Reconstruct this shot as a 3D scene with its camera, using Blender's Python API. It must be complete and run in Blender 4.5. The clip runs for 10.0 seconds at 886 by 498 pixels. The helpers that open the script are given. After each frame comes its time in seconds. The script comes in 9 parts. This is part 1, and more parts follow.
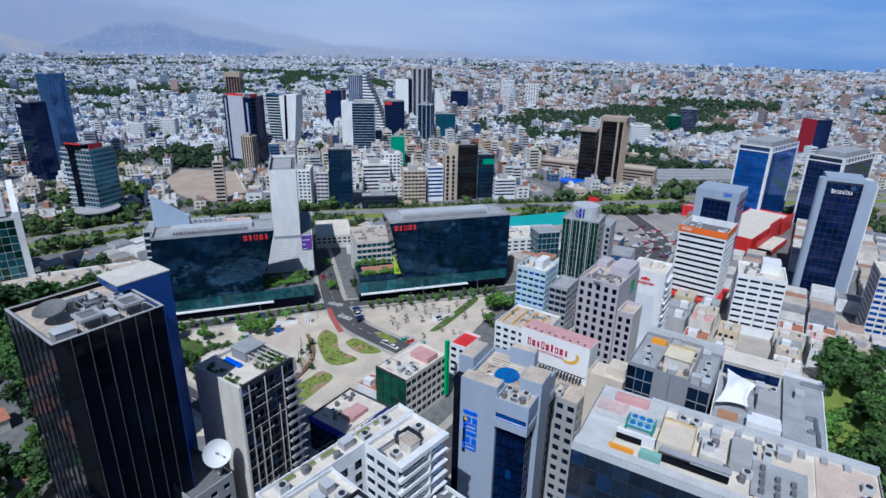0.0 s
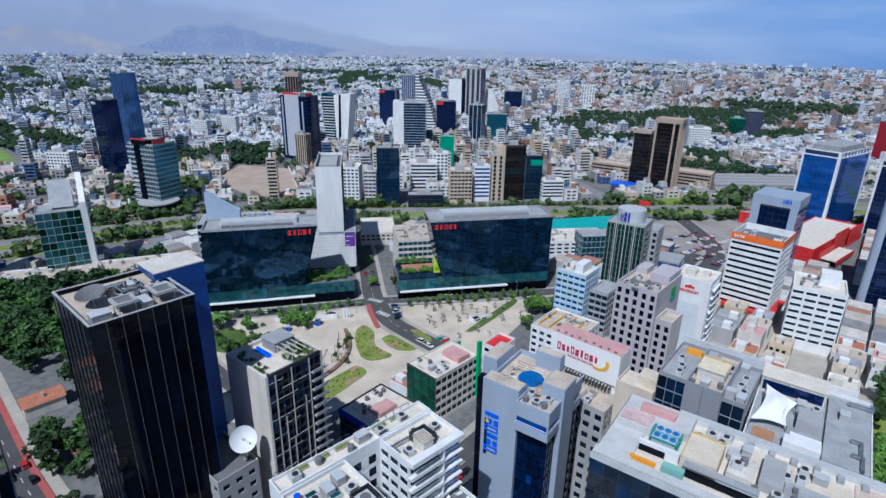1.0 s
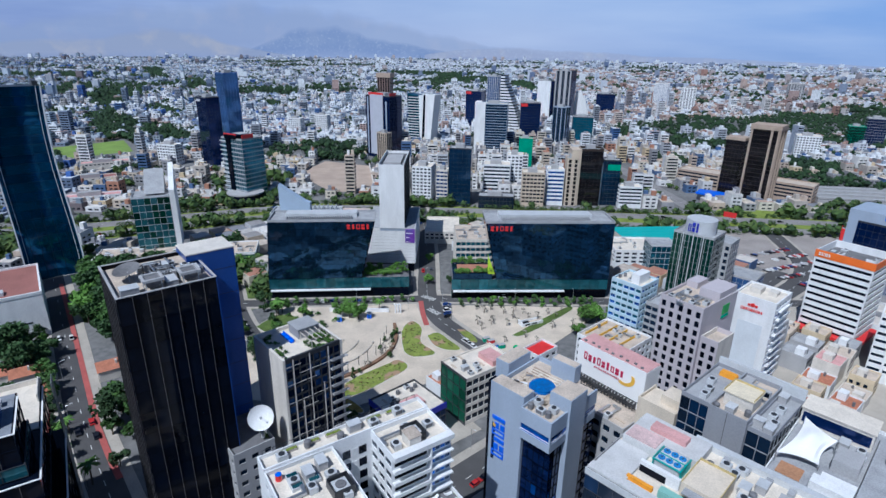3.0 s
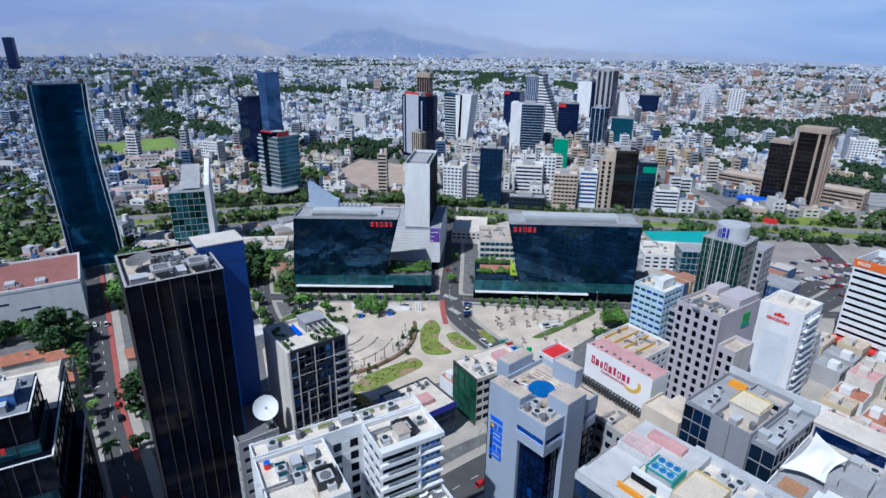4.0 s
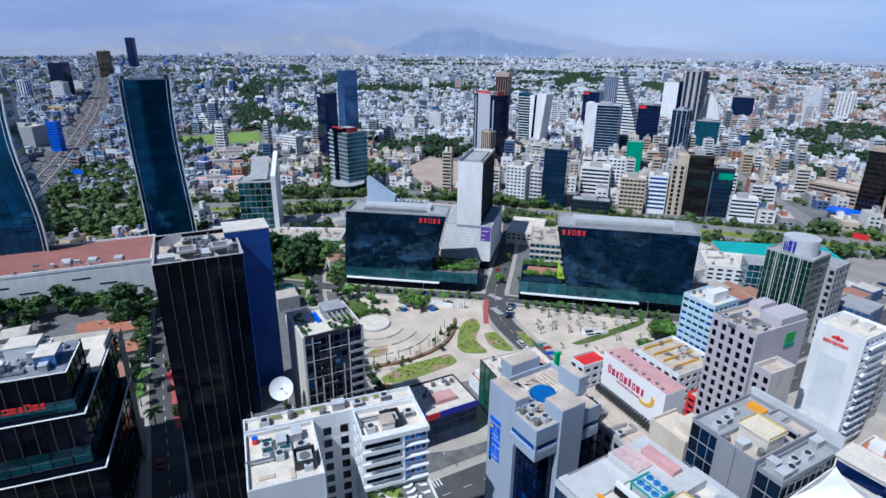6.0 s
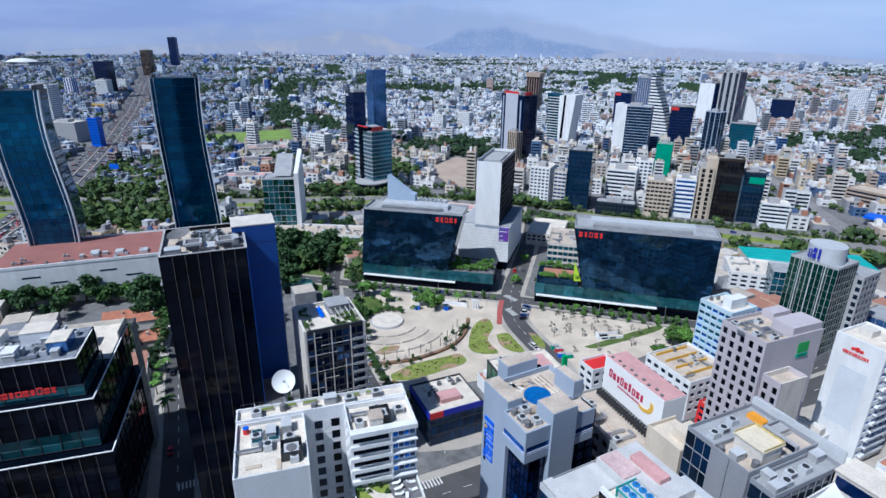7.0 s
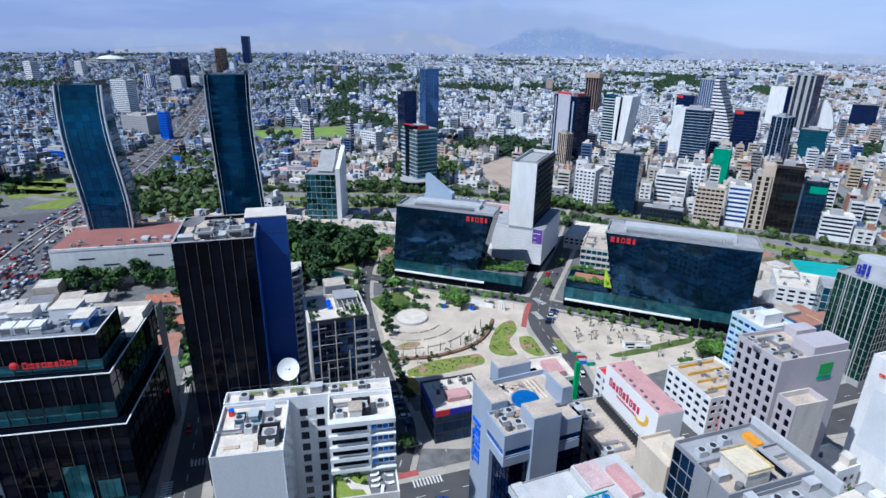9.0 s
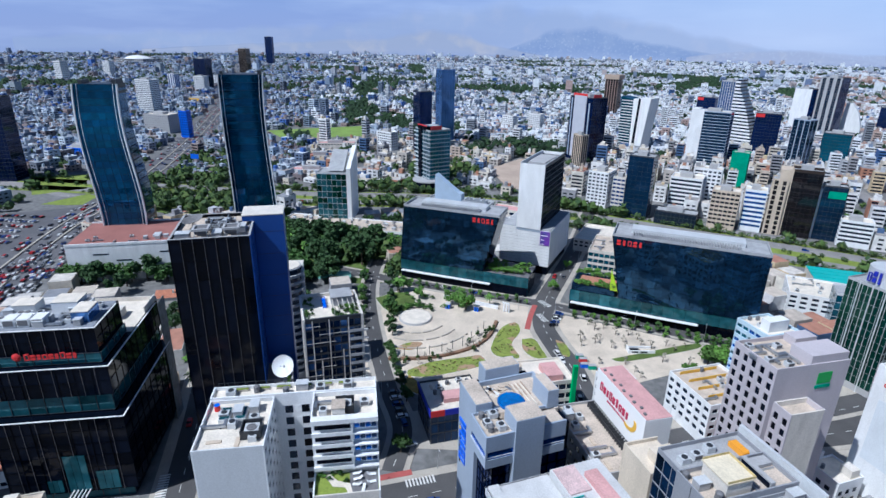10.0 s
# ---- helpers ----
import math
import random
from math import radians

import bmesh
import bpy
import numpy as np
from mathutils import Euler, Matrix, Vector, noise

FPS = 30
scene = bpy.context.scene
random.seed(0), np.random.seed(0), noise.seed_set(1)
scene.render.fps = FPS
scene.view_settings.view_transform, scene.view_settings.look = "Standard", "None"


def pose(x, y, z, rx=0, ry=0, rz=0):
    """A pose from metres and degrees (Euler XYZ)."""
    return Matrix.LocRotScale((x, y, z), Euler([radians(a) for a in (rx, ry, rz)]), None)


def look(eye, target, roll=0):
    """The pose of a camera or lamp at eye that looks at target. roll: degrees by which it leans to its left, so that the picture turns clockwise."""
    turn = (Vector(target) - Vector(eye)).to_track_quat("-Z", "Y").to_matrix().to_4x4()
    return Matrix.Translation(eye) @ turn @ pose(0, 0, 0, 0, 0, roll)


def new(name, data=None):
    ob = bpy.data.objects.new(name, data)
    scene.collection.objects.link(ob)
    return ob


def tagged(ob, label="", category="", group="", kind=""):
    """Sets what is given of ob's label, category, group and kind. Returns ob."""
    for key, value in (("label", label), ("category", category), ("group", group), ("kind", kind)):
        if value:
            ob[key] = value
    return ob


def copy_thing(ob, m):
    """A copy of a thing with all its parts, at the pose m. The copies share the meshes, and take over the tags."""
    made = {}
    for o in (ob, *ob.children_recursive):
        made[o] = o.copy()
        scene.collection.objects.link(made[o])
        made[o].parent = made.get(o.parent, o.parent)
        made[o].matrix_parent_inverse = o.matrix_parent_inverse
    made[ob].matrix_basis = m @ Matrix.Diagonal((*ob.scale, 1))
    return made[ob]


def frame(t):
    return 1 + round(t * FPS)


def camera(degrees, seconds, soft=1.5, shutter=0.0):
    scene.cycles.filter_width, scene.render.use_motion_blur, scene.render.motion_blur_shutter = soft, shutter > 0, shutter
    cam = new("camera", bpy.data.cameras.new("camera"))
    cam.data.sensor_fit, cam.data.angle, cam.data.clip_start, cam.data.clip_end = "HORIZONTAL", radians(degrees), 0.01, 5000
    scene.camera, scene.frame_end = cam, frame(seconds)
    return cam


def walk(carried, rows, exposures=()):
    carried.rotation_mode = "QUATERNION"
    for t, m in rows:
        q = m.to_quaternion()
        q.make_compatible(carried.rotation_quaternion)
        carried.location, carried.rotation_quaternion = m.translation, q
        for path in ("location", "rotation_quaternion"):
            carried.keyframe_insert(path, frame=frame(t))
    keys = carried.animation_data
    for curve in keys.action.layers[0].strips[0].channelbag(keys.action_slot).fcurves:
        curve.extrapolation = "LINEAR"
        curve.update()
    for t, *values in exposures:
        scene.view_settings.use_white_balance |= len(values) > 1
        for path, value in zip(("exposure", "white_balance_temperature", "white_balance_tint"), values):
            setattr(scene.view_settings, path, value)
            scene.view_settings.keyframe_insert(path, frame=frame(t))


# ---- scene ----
cam = camera(77.3, 10.0)
PATH = [
    (0, (-0.913, -0.369, 132.76), (-0.905, 1.506, 132.063), 1.2),
    (0.5, (1.976, -0.164, 132.6), (1.885, 1.707, 131.901), 1.0),
    (1, (5.422, 0.252, 132.457), (5.244, 2.117, 131.758), 1.0),
    (1.5, (9.427, 0.881, 132.323), (9.167, 2.737, 131.624), 0.9),
    (2, (13.894, 1.692, 132.192), (13.551, 3.534, 131.494), 0.8),
    (2.5, (18.569, 2.533, 132.052), (18.149, 4.36, 131.354), 0.8),
    (4, (32.042, 6.058, 131.578), (31.413, 7.824, 130.879), 0.7),
    (4.5, (36.367, 7.501, 131.496), (35.671, 9.24, 130.797), 0.7),
    (5, (40.514, 9.054, 131.394), (39.748, 10.764, 130.694), 0.7),
    (5.5, (44.436, 10.713, 131.288), (43.604, 12.391, 130.586), 0.65),
    (7, (55.203, 16.226, 131.054), (54.219, 17.819, 130.349), 0.7),
    (7.5, (58.595, 18.163, 131.018), (57.564, 19.725, 130.312), 0.8),
    (8, (61.762, 20.163, 130.98), (60.688, 21.695, 130.273), 0.8),
    (8.5, (64.811, 22.28, 130.933), (63.694, 23.78, 130.225), 0.9),
    (9, (67.732, 24.509, 130.955), (66.58, 25.982, 130.247), 0.9),
    (9.5, (70.621, 26.793, 131.019), (69.434, 28.238, 130.31), 1.0),
    (10, (73.438, 29.054, 131.08), (72.231, 30.484, 130.373), 1.0),
]
walk(cam, [(t, look(eye, target, roll)) for t, eye, target, roll in PATH], exposures=[(0, -0.36, 5000, 8), (10, -0.03, 5000, 8)])

# ---- world, sun, exposure ----
SUN_AZ, SUN_EL = 253.0, 54.0      # direction towards the sun: degrees from +x, and above the horizon
world = bpy.data.worlds.new("sky")
scene.world = world
world.use_nodes = True
wn = world.node_tree
sky = wn.nodes.new("ShaderNodeTexSky")
sky.sky_type, sky.sun_disc = "NISHITA", False
sky.sun_elevation, sky.sun_rotation = radians(SUN_EL), radians(90 - SUN_AZ)
sky.air_density, sky.dust_density, sky.ozone_density = 1.0, 0.6, 3.0
wn.links.new(sky.outputs[0], wn.nodes["Background"].inputs[0])
wn.nodes["Background"].inputs[1].default_value = 0.055
sun = new("sun", bpy.data.lights.new("sun", "SUN"))
sun.data.energy, sun.data.angle, sun.data.color = 5.0, radians(0.6), (1.0, 0.89, 0.75)
sd = Vector((math.cos(radians(SUN_AZ)) * math.cos(radians(SUN_EL)), math.sin(radians(SUN_AZ)) * math.cos(radians(SUN_EL)), math.sin(radians(SUN_EL))))
sun.matrix_world = look(sd * 300, (0, 0, 0))

# ---- materials ----
def mat(name, color, rough=0.8, metal=0.0, var=0.12, scale=0.25, bump=0.0, grain=3.0, rnd=0.0, spec=0.5, streak=0.0):
    """A surface with stains at two scales, fine grain, and a shade that differs from piece to piece."""
    m = bpy.data.materials.new(name)
    m.use_nodes = True
    nt = m.node_tree
    b = nt.nodes["Principled BSDF"]
    b.inputs["Roughness"].default_value, b.inputs["Metallic"].default_value = rough, metal
    b.inputs["Specular IOR Level"].default_value = spec
    geo = nt.nodes.new("ShaderNodeNewGeometry")
    n1, n2 = nt.nodes.new("ShaderNodeTexNoise"), nt.nodes.new("ShaderNodeTexNoise")
    n1.inputs["Scale"].default_value, n1.inputs["Detail"].default_value = scale, 6
    n2.inputs["Scale"].default_value, n2.inputs["Detail"].default_value = grain, 3
    if streak:
        mp = nt.nodes.new("ShaderNodeMapping")
        mp.inputs["Scale"].default_value = (1, 1, streak)
        nt.links.new(geo.outputs["Position"], mp.inputs[0])
        nt.links.new(mp.outputs[0], n1.inputs["Vector"])
    else:
        nt.links.new(geo.outputs["Position"], n1.inputs["Vector"])
    nt.links.new(geo.outputs["Position"], n2.inputs["Vector"])
    add = nt.nodes.new("ShaderNodeMath")
    add.operation = "ADD"
    nt.links.new(n1.outputs[0], add.inputs[0])
    nt.links.new(n2.outputs[0], add.inputs[1])
    mr = nt.nodes.new("ShaderNodeMapRange")
    mr.inputs[1].default_value, mr.inputs[2].default_value = 0.7, 1.3
    mr.inputs[3].default_value, mr.inputs[4].default_value = 1 - 1.4 * var, 1 + 1.0 * var
    nt.links.new(add.outputs[0], mr.inputs[0])
    last = mr.outputs[0]
    if rnd:
        oi = nt.nodes.new("ShaderNodeObjectInfo")
        r = nt.nodes.new("ShaderNodeMapRange")
        r.inputs[3].default_value, r.inputs[4].default_value = 1 - rnd, 1 + rnd
        nt.links.new(oi.outputs["Random"], r.inputs[0])
        mu = nt.nodes.new("ShaderNodeMath")
        mu.operation = "MULTIPLY"
        nt.links.new(last, mu.inputs[0])
        nt.links.new(r.outputs[0], mu.inputs[1])
        last = mu.outputs[0]
    mix = nt.nodes.new("ShaderNodeVectorMath")
    mix.operation = "SCALE"
    mix.inputs[0].default_value = color
    nt.links.new(last, mix.inputs["Scale"])
    nt.links.new(mix.outputs[0], b.inputs["Base Color"])
    if bump:
        bp = nt.nodes.new("ShaderNodeBump")
        bp.inputs["Strength"].default_value, bp.inputs["Distance"].default_value = bump, 0.1
        nt.links.new(n2.outputs[0], bp.inputs["Height"])
        nt.links.new(bp.outputs[0], b.inputs["Normal"])
    return m


def glass(name, color, metal=0.55, rough=0.06, rnd=0.35, wave=0.02, spec=0.5):
    """Coated facade glass: it mirrors the sky and the town, a little uneven from pane to pane."""
    m = mat(name, color, rough, metal, 0.25, 0.05, 0.0, 0.4, rnd, spec)
    nt = m.node_tree
    n = nt.nodes.new("ShaderNodeTexNoise")
    n.inputs["Scale"].default_value = 0.35
    bp = nt.nodes.new("ShaderNodeBump")
    bp.inputs["Strength"].default_value, bp.inputs["Distance"].default_value = wave * 10, 0.05
    geo = nt.nodes.new("ShaderNodeNewGeometry")
    nt.links.new(geo.outputs["Position"], n.inputs["Vector"])
    nt.links.new(n.outputs[0], bp.inputs["Height"])
    nt.links.new(bp.outputs[0], nt.nodes["Principled BSDF"].inputs["Normal"])
    return m


def island(name, ramp, rough=0.85, rnd=0.0):
    """Walls of many small houses: each body takes its own colour from the ramp."""
    m = bpy.data.materials.new(name)
    m.use_nodes = True
    nt = m.node_tree
    b = nt.nodes["Principled BSDF"]
    b.inputs["Roughness"].default_value = rough
    geo = nt.nodes.new("ShaderNodeNewGeometry")
    cr = nt.nodes.new("ShaderNodeValToRGB")
    cr.color_ramp.interpolation = "CONSTANT"
    while len(cr.color_ramp.elements) < len(ramp):
        cr.color_ramp.elements.new(0.5)
    for i, c in enumerate(ramp):
        cr.color_ramp.elements[i].position = i / len(ramp)
        cr.color_ramp.elements[i].color = (*c, 1)
    nt.links.new(geo.outputs["Random Per Island"], cr.inputs[0])
    n = nt.nodes.new("ShaderNodeTexNoise")
    n.inputs["Scale"].default_value, n.inputs["Detail"].default_value = 0.3, 5
    nt.links.new(geo.outputs["Position"], n.inputs["Vector"])
    mr = nt.nodes.new("ShaderNodeMapRange")
    mr.inputs[1].default_value, mr.inputs[2].default_value = 0.3, 0.7
    mr.inputs[3].default_value, mr.inputs[4].default_value = 0.75, 1.1
    nt.links.new(n.outputs[0], mr.inputs[0])
    mix = nt.nodes.new("ShaderNodeVectorMath")
    mix.operation = "SCALE"
    nt.links.new(cr.outputs[0], mix.inputs[0])
    nt.links.new(mr.outputs[0], mix.inputs["Scale"])
    nt.links.new(mix.outputs[0], b.inputs["Base Color"])
    return m


WHITE = mat("white_render", (0.78, 0.79, 0.80), 0.7, var=0.10, scale=0.3, streak=0.25)
OFFWHITE = mat("off_white_render", (0.66, 0.62, 0.56), 0.8, var=0.14, scale=0.3, streak=0.3)
GREYWALL = mat("grey_render", (0.40, 0.40, 0.41), 0.8, var=0.12, scale=0.2, streak=0.3)
BLUEGREY = mat("blue_grey_cladding", (0.36, 0.42, 0.52), 0.55, var=0.08, scale=0.15, streak=0.3)
BLUEGREY_PALE = mat("pale_wall_patch", (0.66, 0.70, 0.74), 0.7, var=0.08, scale=0.2)
MAUVE = mat("mauve_render", (0.50, 0.46, 0.49), 0.8, var=0.08, scale=0.2, streak=0.3)
BEIGE = mat("beige_render", (0.55, 0.46, 0.36), 0.8, var=0.12, scale=0.2)
TAN = mat("tan_concrete", (0.42, 0.33, 0.26), 0.8, var=0.12, scale=0.2)
DARKFRAME = mat("dark_frame", (0.035, 0.038, 0.045), 0.4, var=0.2)
STEEL = mat("brushed_steel", (0.5, 0.52, 0.55), 0.35, 0.8, 0.1)
LIGHTMETAL = mat("painted_metal", (0.62, 0.64, 0.66), 0.5, 0.2, 0.1)
ROOF = mat("roof_screed", (0.54, 0.46, 0.38), 0.9, var=0.22, scale=0.25, bump=0.3)
ROOFW = mat("white_roof", (0.70, 0.64, 0.55), 0.85, var=0.14, scale=0.3, bump=0.2)
ROOFG = mat("grey_roof", (0.36, 0.37, 0.39), 0.85, var=0.18, scale=0.25, bump=0.2)
ROOFD = mat("dark_roof", (0.16, 0.16, 0.17), 0.85, var=0.25, scale=0.25, bump=0.2)
PINK = mat("pink_roof", (0.60, 0.34, 0.33), 0.85, var=0.14, scale=0.3)
REDROOF = mat("red_brown_roof", (0.30, 0.13, 0.11), 0.8, var=0.15, scale=0.1)
RED = mat("red_paint", (0.62, 0.03, 0.03), 0.5, var=0.08)
ORANGE = mat("orange_paint", (0.80, 0.17, 0.02), 0.5, var=0.1)
TEAL = mat("teal_sheet", (0.05, 0.42, 0.40), 0.5, var=0.1, scale=0.1)
GREENNET = mat("green_net", (0.015, 0.32, 0.19), 0.7, var=0.15)
BLUEPAINT = mat("blue_paint", (0.02, 0.13, 0.75), 0.4, var=0.06)
NAVYSIGN = mat("navy_paint", (0.02, 0.03, 0.42), 0.4, var=0.05)
YELLOW = mat("yellow_paint", (0.75, 0.45, 0.05), 0.5, var=0.1)
CRIMSON = mat("crimson_paint", (0.45, 0.02, 0.08), 0.45, var=0.05)
PURPLE = mat("purple_print", (0.16, 0.05, 0.40), 0.5, var=0.25, scale=0.4)
LIME = mat("lime_paint", (0.50, 0.72, 0.02), 0.5, var=0.05)
SIGNWHITE = mat("white_board", (0.88, 0.88, 0.88), 0.5, var=0.03, scale=0.1)
ASPHALT = mat("asphalt", (0.085, 0.083, 0.085), 0.9, var=0.2, scale=0.1, bump=0.3, grain=8)
CONCRETE = mat("concrete_paving", (0.42, 0.385, 0.335), 0.9, var=0.15, scale=0.15, bump=0.2)
PLAZA = mat("pale_paving", (0.60, 0.52, 0.42), 0.9, var=0.2, scale=0.09, bump=0.2)
SAND = mat("sandy_soil", (0.44, 0.35, 0.28), 0.95, var=0.15, scale=0.06, bump=0.3)
REDPAVE = mat("red_paving", (0.40, 0.10, 0.09), 0.9, var=0.15)
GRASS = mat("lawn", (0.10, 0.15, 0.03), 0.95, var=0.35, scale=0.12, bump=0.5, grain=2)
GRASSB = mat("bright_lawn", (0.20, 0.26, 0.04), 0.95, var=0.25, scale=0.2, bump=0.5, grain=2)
EARTH = mat("planting_soil", (0.22, 0.13, 0.08), 0.95, var=0.25, scale=0.3, bump=0.5)
PAINT = mat("road_paint", (0.70, 0.70, 0.68), 0.7, var=0.2, scale=1.0)
BARK = mat("bark", (0.12, 0.09, 0.07), 0.95, var=0.3, scale=2, bump=0.5)
LEAF = mat("leaf", (0.052, 0.115, 0.022), 0.75, var=0.35, scale=0.5, rnd=0.3)
LEAFB = mat("bright_leaf", (0.10, 0.21, 0.03), 0.75, var=0.35, scale=0.5, rnd=0.3)
LEAFD = mat("dark_leaf", (0.032, 0.072, 0.02), 0.8, var=0.35, scale=0.5, rnd=0.3)
G_BLACK = glass("black_glass", (0.003, 0.005, 0.012), 0.0, 0.06, 0.5, 0.02, 0.13)
G_TINT = glass("smoky_glass", (0.003, 0.007, 0.018), 0.0, 0.05, 0.4, 0.03, 0.10)
G_DARK = glass("dark_glass", (0.012, 0.026, 0.055), 0.35)
G_NAVY = glass("navy_glass", (0.006, 0.022, 0.10), 0.5)
G_BLUE = glass("blue_glass", (0.02, 0.12, 0.50), 0.65)
G_TEAL = glass("teal_glass", (0.02, 0.14, 0.22), 0.6)
G_PETROL = glass("petrol_glass", (0.024, 0.070, 0.150), 0.8, 0.03, 0.3, 0.05)
G_GREEN = glass("green_glass", (0.007, 0.052, 0.038), 0.5)
G_PALE = glass("pale_glass", (0.10, 0.22, 0.52), 0.6)
G_BROWN = glass("brown_glass", (0.012, 0.012, 0.016), 0.3)
BLUEWALL = mat("deep_blue_panel", (0.02, 0.075, 0.33), 0.35, 0.2, 0.1, 0.1)

# ---- builders ----
QUADS = ((0, 3, 2, 1), (4, 5, 6, 7), (0, 1, 5, 4), (1, 2, 6, 5), (2, 3, 7, 6), (3, 0, 4, 7))


def box_mesh(name, boxes):
    """One mesh out of boxes (x0, x1, y0, y1, z0, z1)."""
    v, f = [], []
    for x0, x1, y0, y1, z0, z1 in boxes:
        n = len(v)
        v += [(x0, y0, z0), (x1, y0, z0), (x1, y1, z0), (x0, y1, z0), (x0, y0, z1), (x1, y0, z1), (x1, y1, z1), (x0, y1, z1)]
        f += [tuple(n + i for i in q) for q in QUADS]
    me = bpy.data.meshes.new(name)
    me.from_pydata(v, [], f)
    return me


def prism_mesh(name, pts, z0, z1, axis="z"):
    """A polygon pulled into a solid: in plan (axis z), or pts as (x, z) pulled along y (axis y)."""
    n = len(pts)
    area = sum(pts[i][0] * pts[(i + 1) % n][1] - pts[(i + 1) % n][0] * pts[i][1] for i in range(n))
    if area < 0:
        pts = pts[::-1]
    if axis == "z":
        v = [(x, y, z0) for x, y in pts] + [(x, y, z1) for x, y in pts]
    else:
        v = [(x, z1, z) for x, z in pts] + [(x, z0, z) for x, z in pts]
    f = [tuple(range(n - 1, -1, -1)), tuple(range(n, 2 * n))]
    f += [(i, (i + 1) % n, n + (i + 1) % n, n + i) for i in range(n)]
    me = bpy.data.meshes.new(name)
    me.from_pydata(v, [], f)
    return me


def tube_mesh(name, r0, r1, z0, z1, n=16, x=0, y=0, more=()):
    """Round solids about upright axes: (r0, r1, z0, z1, x, y) each."""
    v, f = [], []
    for a0, a1, b0, b1, cx, cy in ((r0, r1, z0, z1, x, y), *more):
        k = len(v)
        v += [(cx + a0 * math.cos(2 * math.pi * i / n), cy + a0 * math.sin(2 * math.pi * i / n), b0) for i in range(n)]
        v += [(cx + a1 * math.cos(2 * math.pi * i / n), cy + a1 * math.sin(2 * math.pi * i / n), b1) for i in range(n)]
        f += [tuple(k + i for i in range(n - 1, -1, -1)), tuple(k + n + i for i in range(n))]
        f += [(k + i, k + (i + 1) % n, k + n + (i + 1) % n, k + n + i) for i in range(n)]
    me = bpy.data.meshes.new(name)
    me.from_pydata(v, [], f)
    return me


def part(name, me, material, parent, label="", m=None):
    ob = new(name, me)
    if material and not me.materials:
        me.materials.append(material)
    ob.parent = parent
    if m is not None:
        ob.matrix_basis = m
    return tagged(ob, label)


def thing(name, x, y, z, yaw, label, category, group="", kind=""):
    ob = new(name)
    ob.matrix_basis = pose(x, y, z, 0, 0, yaw)
    return tagged(ob, label, category, group, kind)


def slab(name, me, material, label, category="", kind="structure", group=""):
    """A single-mesh piece of the setting."""
    ob = new(name, me)
    me.materials.append(material)
    return tagged(ob, label, category, group, kind)


PANES = {}


def pane_mesh(w, h, material):
    key = (round(w, 2), round(h, 2), material.name)
    if key not in PANES:
        PANES[key] = box_mesh("window_pane", [(-w / 2, w / 2, -0.05, 0.05, 0, h)])
        PANES[key].materials.append(material)
    return PANES[key]


def facade(parent, a, b, z0, z1, cols, rows, wall, pane, wf=0.6, hf=0.5, depth=0.3, sill=0.5, base=0.0, top=0.0, single=True, odd=None, name="wall"):
    """A wall from a to b (outside on the right), its windows in cols and rows, each set into its own opening."""
    dx, dy = b[0] - a[0], b[1] - a[1]
    length = math.hypot(dx, dy)
    turn = math.degrees(math.atan2(dy, dx))
    m = pose(a[0], a[1], 0, 0, 0, turn)
    fh = (z1 - z0 - base - top) / rows
    cw = length / cols
    boxes, holes = [], []
    zp = z0
    for r in range(rows):
        zb = z0 + base + r * fh + fh * (1 - hf) * sill
        zt = zb + fh * hf
        boxes.append((0, length, 0, depth, zp, zb))
        xp = 0
        for c in range(cols):
            xa = c * cw + cw * (1 - wf) / 2
            if xa - xp > 0.01:
                boxes.append((xp, xa, 0, depth, zb, zt))
            xp = xa + cw * wf
            holes.append(((xa + xp) / 2, zb, cw * wf, zt - zb))
        if length - xp > 0.01:
            boxes.append((xp, length, 0, depth, zb, zt))
        zp = zt
    boxes.append((0, length, 0, depth, zp, z1))
    part(name, box_mesh(name, boxes), wall, parent, m=m)
    if single:
        for k, (x, z, w, h) in enumerate(holes):
            g = pane
            if odd and random.random() < odd[1]:
                g = odd[0]
            part("window_pane", pane_mesh(w, h, g), g, parent, m=m @ pose(x, depth - 0.06, z))
    else:
        part("window_glazing", box_mesh("window_glazing", [(x - w / 2, x + w / 2, depth - 0.11, depth - 0.01, z, z + h) for x, z, w, h in holes]), pane, parent, m=m)["kind"] = "stuff"


FOOT = []
FOOT_ARRAY, FOOT_COLS = [], []


def claim(x, y, yaw, w, d):
    """Notes the ground that a building takes, so that the small houses keep off it."""
    FOOT.append((x, y, math.cos(radians(yaw)), math.sin(radians(yaw)), w, d))


def free(x, y, margin):
    if len(FOOT_ARRAY) != len(FOOT):
        FOOT_ARRAY[:] = FOOT
        FOOT_COLS[:] = [np.array(col) for col in zip(*FOOT)]
    fx, fy, c, s, w, d = FOOT_COLS
    u, v = (x - fx) * c + (y - fy) * s, -(x - fx) * s + (y - fy) * c
    return not bool(np.any((u > -margin) & (u < w + margin) & (v > -margin) & (v < d + margin)))


